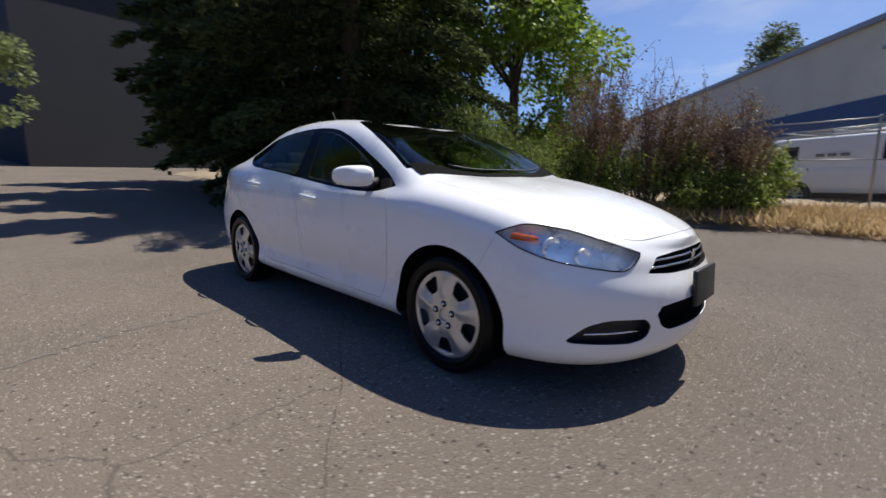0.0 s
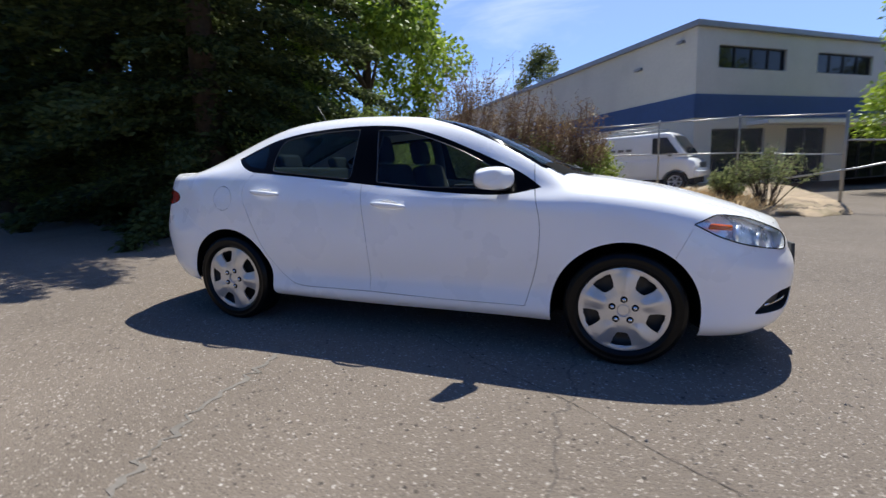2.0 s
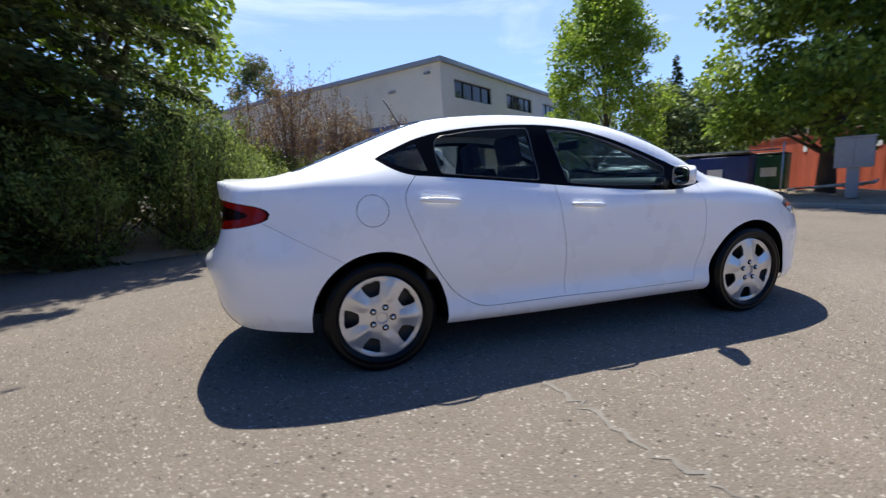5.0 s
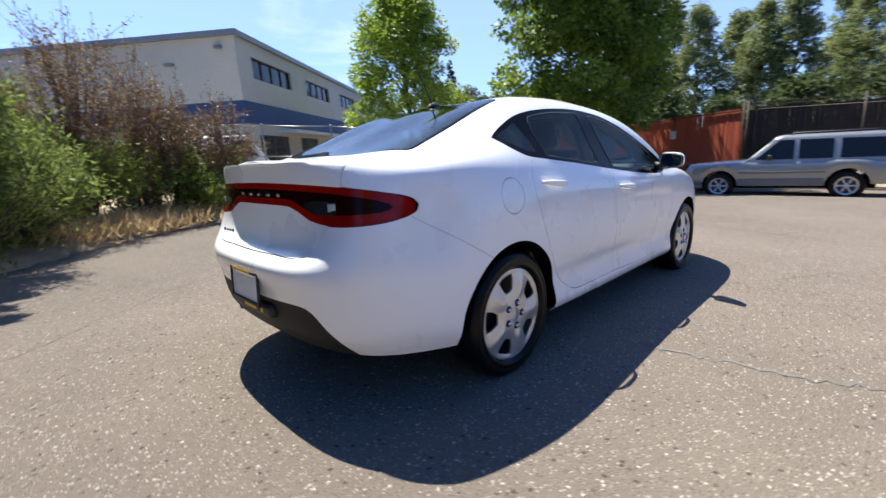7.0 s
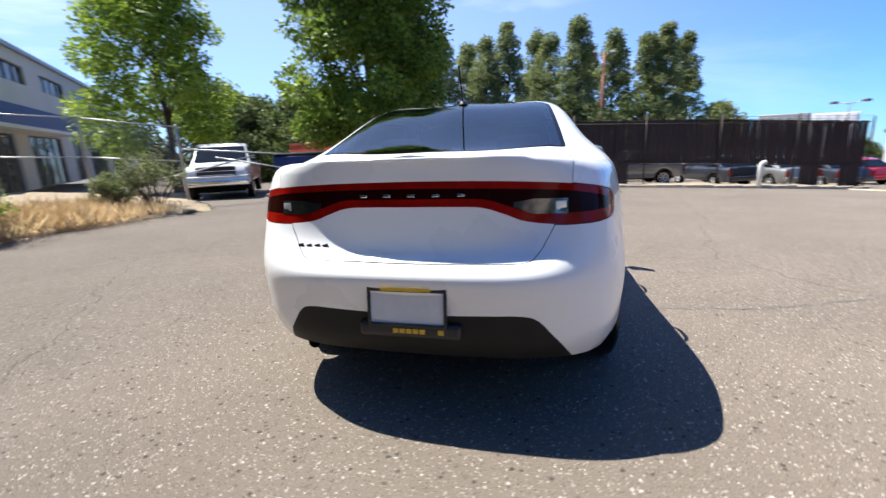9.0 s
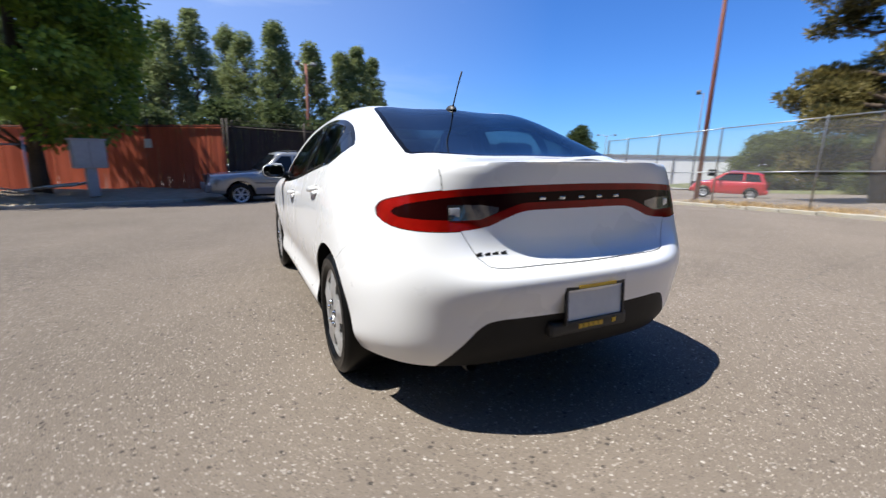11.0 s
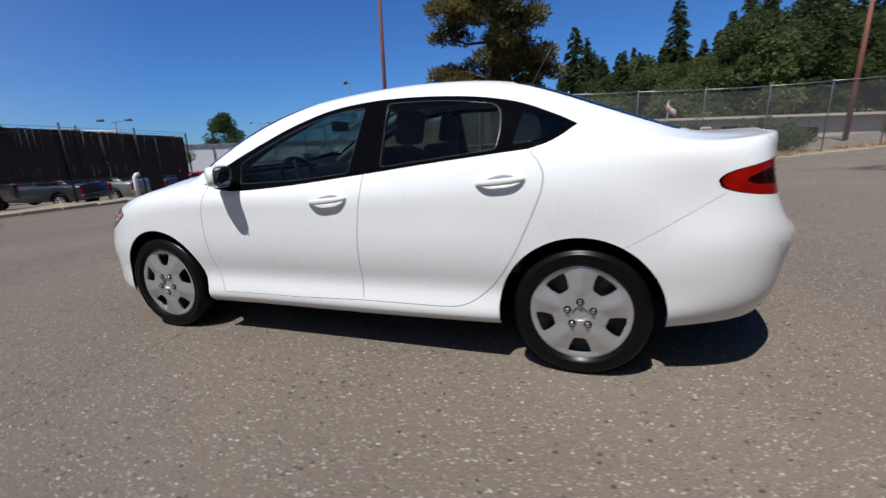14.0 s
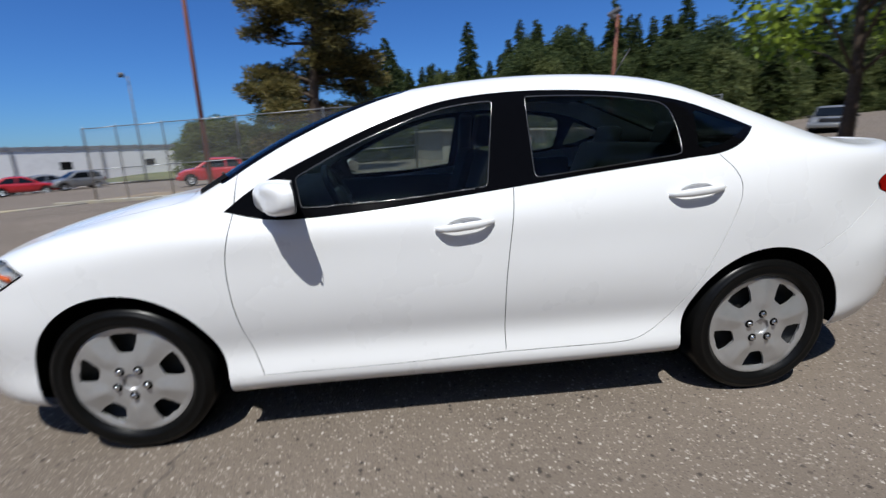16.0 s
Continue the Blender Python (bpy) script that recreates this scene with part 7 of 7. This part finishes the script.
def roof_shell(cab, hw, taper):
    """The upper body: leaning sides, rounded roof edges."""
    zmin, zmax = min(z for _, z in cab), max(z for _, z in cab)
    pts = sorted(cab)
    rows = []
    for x in sorted({p[0] for p in pts} | set(np.linspace(pts[0][0], pts[-1][0], 16).tolist())):
        top = max(zmin + 0.004, float(np.interp(x, [p[0] for p in pts], [p[1] for p in pts])))
        side = lambda z: hw * (1 - (1 - taper) * (z - zmin) / (zmax - zmin))
        h = top - zmin
        row = [(x, side(zmin), zmin - 0.03), (x, side(zmin + h * 0.45), zmin + h * 0.45), (x, side(zmin + h * 0.88), zmin + h * 0.88)]
        rows.append(row + [(x, side(zmin + h * 0.96) * 0.985, zmin + h * 0.96), (x, side(top) * 0.93, top), (x, side(top) * 0.5, top + 0.02), (x, 0.0, top + 0.028)])
    return lofted(rows)


def vehicle(name, m, label, category, low, cab, width, wheels, r, paint, glass_cuts, taper=0.84, rim=None, clad=None, group=""):
    """A parked vehicle: lower body with wheel arches, tapered cab, dark windows, wheels, lamps and bumpers. low and cab are side outlines (x, z), nose at +x."""
    car = empty(name, m, label, category, group)
    hw = width / 2
    body = part("body", hull(low, wheels, r, hw), paint, car, angle=40)
    zmin, zmax = min(z for _, z in cab), max(z for _, z in cab)
    part("cab", roof_shell(cab, hw - 0.04, taper), paint, car, angle=40)
    for w in (1, -1):
        for q in glass_cuts:
            bm = bmesh.new()
            vs = []
            for x, z in q:
                f = (z - zmin) / (zmax - zmin)
                vs.append(bm.verts.new((x, w * ((hw - 0.04) * (1 - (1 - taper) * f) + 0.006), z)))
            bm.faces.new(vs if w < 0 else vs[::-1])
            part("side_window", thick(bm, 0.004), M_DARK_GLASS, car, smooth=False)
        for wx in wheels:
            road_wheel(car, wx, w * (hw - 0.1), r, 0.2, rim or M_COVER)
        nx = max(x for x, _ in low)
        tx = min(x for x, _ in low)
        nz = [z for x, z in low if x > nx - 0.12]
        part("headlight", box((0.06, 0.32, 0.14), pose(nx - 0.05, w * (hw - 0.24), max(nz) - 0.14), 0.02), M_LAMP, car)
        part("tail_lamp", box((0.05, 0.14, 0.3), pose(tx + 0.02, w * (hw - 0.1), max(z for x, z in low if x < tx + 0.2) - 0.2), 0.015), M_RED_LENS, car)
        part("mirror", cushion((0.1, 0.16, 0.13), pose(max(x for x, _ in cab) - 0.55, w * (hw + 0.06), zmin + 0.12), 0.03), M_BLACK, car)
    # windscreen and rear glass on the cab's sloping ends
    back_low, back_top, front_top, front_low = cab[0], cab[1], cab[-2], cab[-1]
    for hi, lo, s in ((front_top, front_low, 1), (back_top, back_low, -1)):
        bm = bmesh.new()
        vs = []
        for f, w in ((0.12, 1), (0.12, -1), (0.9, -1), (0.9, 1)):
            x, z = lo[0] + (hi[0] - lo[0]) * f, lo[1] + (hi[1] - lo[1]) * f
            g = (z - zmin) / (zmax - zmin)
            vs.append(bm.verts.new((x + s * 0.02, w * ((hw - 0.12) * (1 - (1 - taper) * g)), z + 0.03)))
        bm.faces.new(vs if s > 0 else vs[::-1])
        part("windscreen" if s > 0 else "rear_window", thick(bm, 0.004), M_DARK_GLASS, car, smooth=False)
    z_b = min(z for _, z in low) + 0.16
    part("bumper", box((0.16, width * 0.98, 0.22), pose(max(x for x, _ in low) - 0.01, 0, z_b), 0.04), clad or paint, car)
    part("bumper", box((0.16, width * 0.98, 0.22), pose(min(x for x, _ in low) + 0.01, 0, z_b), 0.04), clad or paint, car)
    part("grille", box((0.03, width * 0.5, 0.2), pose(max(x for x, _ in low) + 0.0, 0, z_b + 0.3), 0.01), M_BLACK, car)
    part("underbody", box((max(wheels) - min(wheels) + 1.0, width - 0.5, 0.2), pose(0, 0, 0.38)), M_LINING, car, smooth=False)
    if clad:
        for w in (1, -1):
            part("side_cladding", box((max(wheels) - min(wheels) - 2 * r - 0.15, 0.03, 0.2), pose((wheels[0] + wheels[1]) / 2, w * (hw + 0.006), 0.46), 0.01), clad, car)
            part("rub_strip", box((max(wheels) - min(wheels) - 2 * r - 0.15, 0.02, 0.05), pose((wheels[0] + wheels[1]) / 2, w * (hw + 0.006), 0.72), 0.008), clad, car)
    return car


def suv(m, label, paint, group=""):
    car = vehicle("estate_suv", m, label, "car", [(-2.28, 0.40), (-2.3, 0.62), (-2.26, 1.02), (0.75, 1.03), (1.5, 1.0), (2.2, 0.94), (2.32, 0.82), (2.33, 0.40)],
                  [(-2.22, 1.0), (-2.05, 1.58), (-1.9, 1.64), (0.05, 1.66), (0.2, 1.62), (0.85, 1.0)], 1.74, (-1.3, 1.42), 0.36, paint,
                  [[(-2.0, 1.06), (-1.9, 1.52), (-1.12, 1.54), (-1.12, 1.06)], [(-0.98, 1.06), (-0.98, 1.54), (-0.3, 1.55), (-0.3, 1.06)], [(-0.2, 1.06), (-0.2, 1.55), (0.12, 1.55), (0.62, 1.06)]], 0.8, clad=M_GREY_CLAD, group=group)
    for w in (1, -1):
        part("roof_rail", tube([(-1.9, w * 0.6, 1.66), (-1.8, w * 0.6, 1.71), (-0.2, w * 0.6, 1.72), (-0.1, w * 0.6, 1.67)], 0.016, 6), M_BLACK, car)
    return car


def sedan(m, label, paint, group=""):
    return vehicle("parked_car", m, label, "car", [(-2.15, 0.3), (-2.2, 0.6), (-2.1, 0.92), (-1.5, 0.95), (0.9, 0.93), (1.75, 0.8), (2.1, 0.66), (2.15, 0.3)],
                   [(-1.75, 0.92), (-1.0, 1.38), (-0.6, 1.45), (0.1, 1.44), (0.3, 1.38), (1.1, 0.9)], 1.72, (-1.25, 1.3), 0.31, paint,
                   [[(-1.35, 0.98), (-0.85, 1.34), (-0.35, 1.36), (-0.35, 0.98)], [(-0.25, 0.98), (-0.25, 1.36), (0.15, 1.35), (0.75, 0.98)]], 0.8, group=group)


def hatchback(m, label, paint, group=""):
    return vehicle("hatchback", m, label, "car", [(-1.72, 0.28), (-1.78, 0.6), (-1.72, 0.95), (-1.3, 0.98), (0.8, 0.94), (1.4, 0.86), (1.72, 0.68), (1.76, 0.28)],
                   [(-1.7, 0.93), (-1.5, 1.36), (-1.2, 1.48), (-0.1, 1.5), (0.15, 1.44), (0.95, 0.92)], 1.64, (-1.1, 1.12), 0.3, paint,
                   [[(-1.5, 0.99), (-1.38, 1.34), (-0.75, 1.4), (-0.75, 0.99)], [(-0.66, 0.99), (-0.66, 1.4), (0.05, 1.4), (0.6, 0.99)]], 0.8, group=group)


def pickup(m, label, paint):
    return vehicle("pickup_truck", m, label, "car", [(-2.7, 0.55), (-2.72, 0.8), (-2.7, 1.2), (-0.6, 1.2), (1.1, 1.18), (2.3, 1.12), (2.45, 0.98), (2.46, 0.55)],
                   [(-0.65, 1.15), (-0.55, 1.78), (-0.4, 1.84), (0.35, 1.84), (0.5, 1.78), (1.25, 1.15)], 1.95, (-1.75, 1.55), 0.4, paint,
                   [[(-0.45, 1.24), (-0.42, 1.7), (0.4, 1.72), (0.92, 1.24)]], 0.84)


suv(plumb(12.45, -0.25, -0.2, 97), "silver estate SUV with grey lower panels parked by the kerb", M_SILVER)
suv(plumb(19.6, -4.6, ground_z(19.6, -4.6), 100), "grey SUV parked behind the slatted fence", M_SILVER, "cars behind the fence")
for x, y, a, p, l in ((20.0, 1.0, 85, M_DARK_CAR, "dark car parked behind the slatted fence"), (20.6, -8.6, 20, M_DARK_CAR, "dark car parked behind the slatted fence"),
                      (21.4, -11.4, 15, M_SILVER, "silver car parked behind the slatted fence"), (22.5, -14.2, 10, M_DARK_CAR, "dark car parked behind the slatted fence"), (26, -17.5, 12, M_RED_CAR, "red car parked in the far yard")):
    sedan(plumb(x, y, None, a), l, p, "cars behind the fence")
truck = pickup(plumb(11.2, 11.8, 0.0, 212) @ Matrix.Scale(1.07, 4), "white pick-up truck parked beyond the gate", M_WHITE_TRUCK)
part("radiator_grille", box((0.05, 1.15, 0.36), pose(2.45, 0, 0.92), 0.02), M_BLACK, truck)
for z in (0.85, 0.97):
    part("grille_bar", box((0.03, 1.1, 0.025), pose(2.485, 0, z), 0.008), M_CHROME, truck)
part("chrome_bumper", box((0.14, 1.85, 0.2), pose(2.5, 0, 0.6), 0.05), M_CHROME, truck)
for p, l, f, back, turn in ((M_TEAL_CAR, "pale green saloon in the parked row", 0.23, 0.0, 228), (M_RED_CAR, "red saloon in the parked row", 1.12, -0.4, 220), (M_SILVER, "pale silver hatchback in the parked row", 1.88, -0.6, 52),
                            (M_DARK_CAR, "dark car behind the parked row", 0.75, 2.6, 226), (M_RED_CAR, "dark red car behind the parked row", 1.2, 2.8, 222), (M_SILVER, "silver car behind the parked row", 1.55, 2.6, 228),
                            (M_RED_CAR, "red car at the end of the parked row", -0.5, 1.8, 226), (M_DARK_CAR, "dark car at the end of the parked row", -1.2, 1.0, 222)):
    (hatchback if "hatchback" in l else sedan)(plumb(31.5 - 3.0 * f + 0.66 * back, -28.5 - 2.7 * f - 0.74 * back, None, turn) @ Matrix.Scale(0.92, 4), l, p, "parked row")
hatchback(plumb(11.5, -24.0, None, 25), "small red hatchback parked behind the wire gate", M_RED_CAR)
pickup(plumb(-25.0, -21.8, 0.0, 40), "silver pick-up parked at the far end of the yard", M_SILVER)
van = vehicle("service_van", plumb(2.85, 15.3, 0.2, -22), "white service van with a ladder rack behind the fence", "van", [(-2.3, 0.45), (-2.35, 0.8), (-2.3, 1.25), (1.3, 1.25), (1.8, 1.12), (1.95, 0.95), (1.96, 0.45)],
              [(-2.3, 1.2), (-2.25, 2.05), (-2.1, 2.1), (0.95, 2.1), (1.1, 2.04), (1.68, 1.2)], 1.95, (-1.45, 1.3), 0.36, M_PAINT, [[(0.5, 1.35), (0.5, 1.92), (0.98, 1.92), (1.38, 1.35)], [(-1.9, 1.45), (-1.9, 1.85), (-1.5, 1.85), (-1.5, 1.45)]], 0.9)
for w in (1, -1):
    part("rack_rail", tube([(-2.1, w * 0.75, 2.3), (0.6, w * 0.75, 2.3)], 0.025, 6), M_GALV, van)
for x in (-1.9, -0.7, 0.5):
    part("rack_bar", tube([(x, -0.8, 2.1), (x, -0.78, 2.28), (x, 0.78, 2.28), (x, 0.8, 2.1)], 0.02, 6), M_GALV, van)
for x in (-0.9, -0.6, -0.3):
    part("lettering_bar", box((0.22, 0.006, 0.09), pose(x, -0.955, 1.55)), M_GREY_CLAD, van, smooth=False)


# ---- poles, cabinet, bins, signs ----
def lamp_post(m, height, r, mat, label, heads, head_w=0.5):
    p = empty("lamp_post", m, label, "lamp post")
    part("pole", tube([(0, 0, -0.2), (0, 0, height * 0.5), (0, 0, height)], [r, r * 0.85, r * 0.6], 10), mat, p)
    for dx, dy, tilt in heads:
        part("arm", tube([(0, 0, height - 0.15), (dx, dy, height + 0.05)], 0.03, 6), M_GALV, p)
        part("lamp_head", cushion((0.34, head_w, 0.2), pose(dx * 1.3, dy * 1.3, height + 0.05, tilt, 0, math.degrees(math.atan2(dy, dx)))), M_GREY_CLAD, p)
    return p


lamp_post(plumb(22.0, -36.0, -1.4), 8.6, 0.08, M_GREY_CLAD, "tall grey floodlight post", [(0.25, 0.2, 20)])
lamp_post(plumb(46, -50, -2), 7.4, 0.08, M_GREY_CLAD, "distant grey twin-armed lamp post", [(0.8, 0.5, 0), (-0.8, -0.5, 0)])
lamp_post(plumb(36, -22.5, -1.2), 5.6, 0.08, M_GREY_CLAD, "distant twin-armed lamp post", [(0.7, 0.4, 0), (-0.7, -0.4, 0)])
lamp_post(plumb(35, -4.9, -0.9), 9.9, 0.16, M_RUST_POLE, "reddish timber pole with two floodlights", [(0.15, 0.5, 25), (0.15, -0.5, 25)])
lamp_post(plumb(-13.3, -26, -0.3), 8.4, 0.13, M_RUST_POLE, "reddish timber pole with two floodlights", [(0.3, 0.4, 25), (0.1, -0.4, 25)])
lamp_post(plumb(-46, -52, 1.0), 8.0, 0.12, M_RUST_POLE, "distant timber pole with a floodlight", [(0.3, 0.2, 20)])
lamp_post(plumb(-4.9, -26.6, -0.9), 3.6, 0.04, M_GALV, "thin flag pole behind the fence", [])
mast = empty("steel_mast", plumb(8.6, -16.9), "tall rusty red steel mast", "mast")
part("pole", tube([(0, 0, -0.3), (0, 0, 6), (0, 0, 13)], [0.1, 0.085, 0.065], 12), M_RUST_POLE, mast)
flag = bmesh.new()
g = [[flag.verts.new((x * 0.07, 0.06 * math.sin(x * 1.1), 0.4 * z - 0.05 * x)) for z in (0, 0.5, 1)] for x in range(9)]
for a, b in zip(g, g[1:]):
    for j in range(2):
        flag.faces.new((a[j], b[j], b[j + 1], a[j + 1]))
ob = link_mesh("flag", thick(flag, 0.004), material("faded_flag_cloth", (0.5, 0.33, 0.33), 0.9, spread=0.5, grain=9))
ob.matrix_world = plumb(-4.9, -26.55, 2.1, 150)
tagged(ob, "faded red and white flag on a pole", "flag")
sign = empty("notice_sign", plumb(-4.93, -15.88, None, 27), "white notice with red print wired to the fence", "sign")
part("board", box((0.42, 0.012, 0.36), pose(0, 0.04, 1.2), 0.004), M_WHITE_PAINT, sign, smooth=False)
for k, (w, z) in enumerate(((0.34, 1.13), (0.3, 1.05), (0.34, 0.97), (0.24, 0.9))):
    part("print_bar", box((w, 0.004, 0.035), pose(0, 0.049, z + 0.18)), M_SIGN_RED, sign, smooth=False)
cab = empty("utility_cabinet", plumb(12.6, 5.0, 0.14, 118), "grey steel utility cabinet on a pedestal", "cabinet")
part("body", box((0.8, 0.36, 0.8), pose(0, 0, 1.2), 0.02), M_GREY_BOX, cab)
part("pedestal", box((0.26, 0.26, 0.85), pose(0, 0, 0.4), 0.015), M_GREY_BOX, cab)
part("cap", box((0.86, 0.42, 0.05), pose(0, 0, 1.62), 0.015), M_GREY_BOX, cab)
part("door_line", box((0.01, 0.006, 0.7), pose(0, 0.182, 1.2)), M_GREY_CLAD, cab, smooth=False)
for x, y, a, sz, mat, l in ((13.7, 10.0, 118, (2.0, 1.3, 1.35), M_BLUE_BIN, "blue steel dumpster with a white label"), (15.6, 9.4, 116, (1.0, 0.9, 1.35), M_GREEN_BIN, "green steel waste bin beside the dumpster")):
    bin_ = empty("dumpster", plumb(x, y, 0.05, a), l, "waste bin")
    bm = box(sz, pose(0, 0, sz[2] / 2 + 0.08), 0.03)
    for v in bm.verts:
        if v.co.z > 0.7:
            v.co.x *= 1.06
            v.co.y *= 1.06
    part("body", bm, mat, bin_)
    for k in range(4):
        part("rib", box((0.07, sz[1] * 1.08, sz[2] * 0.9), pose(sz[0] * (-0.36 + 0.24 * k), 0, sz[2] / 2 + 0.08), 0.015), mat, bin_)
    part("lid", box((sz[0] * 1.08, sz[1] * 1.1, 0.06), pose(0, 0, sz[2] + 0.12, 4, 0, 0), 0.02), M_BLACK, bin_)
    part("label", box((0.5, 0.012, 0.34), pose(0.0, sz[1] * 0.55 + 0.04, sz[2] * 0.6)), M_WHITE_PAINT, bin_, smooth=False)
for k in range(6):
    m = pose(12.6 + 0.35 * k, 6.6 - 0.25 * k + 0.2 * (k % 2), 0.32 + 0.03 * k, 8 * k, 5, 35 + 31 * k)
    tagged(link_mesh("scrap_board", box((0.9, 0.16, 0.03), m, 0.004), M_KERB if k % 2 else M_WHITE_PAINT), "loose weathered board on a scrap heap", "board", "scrap heap")
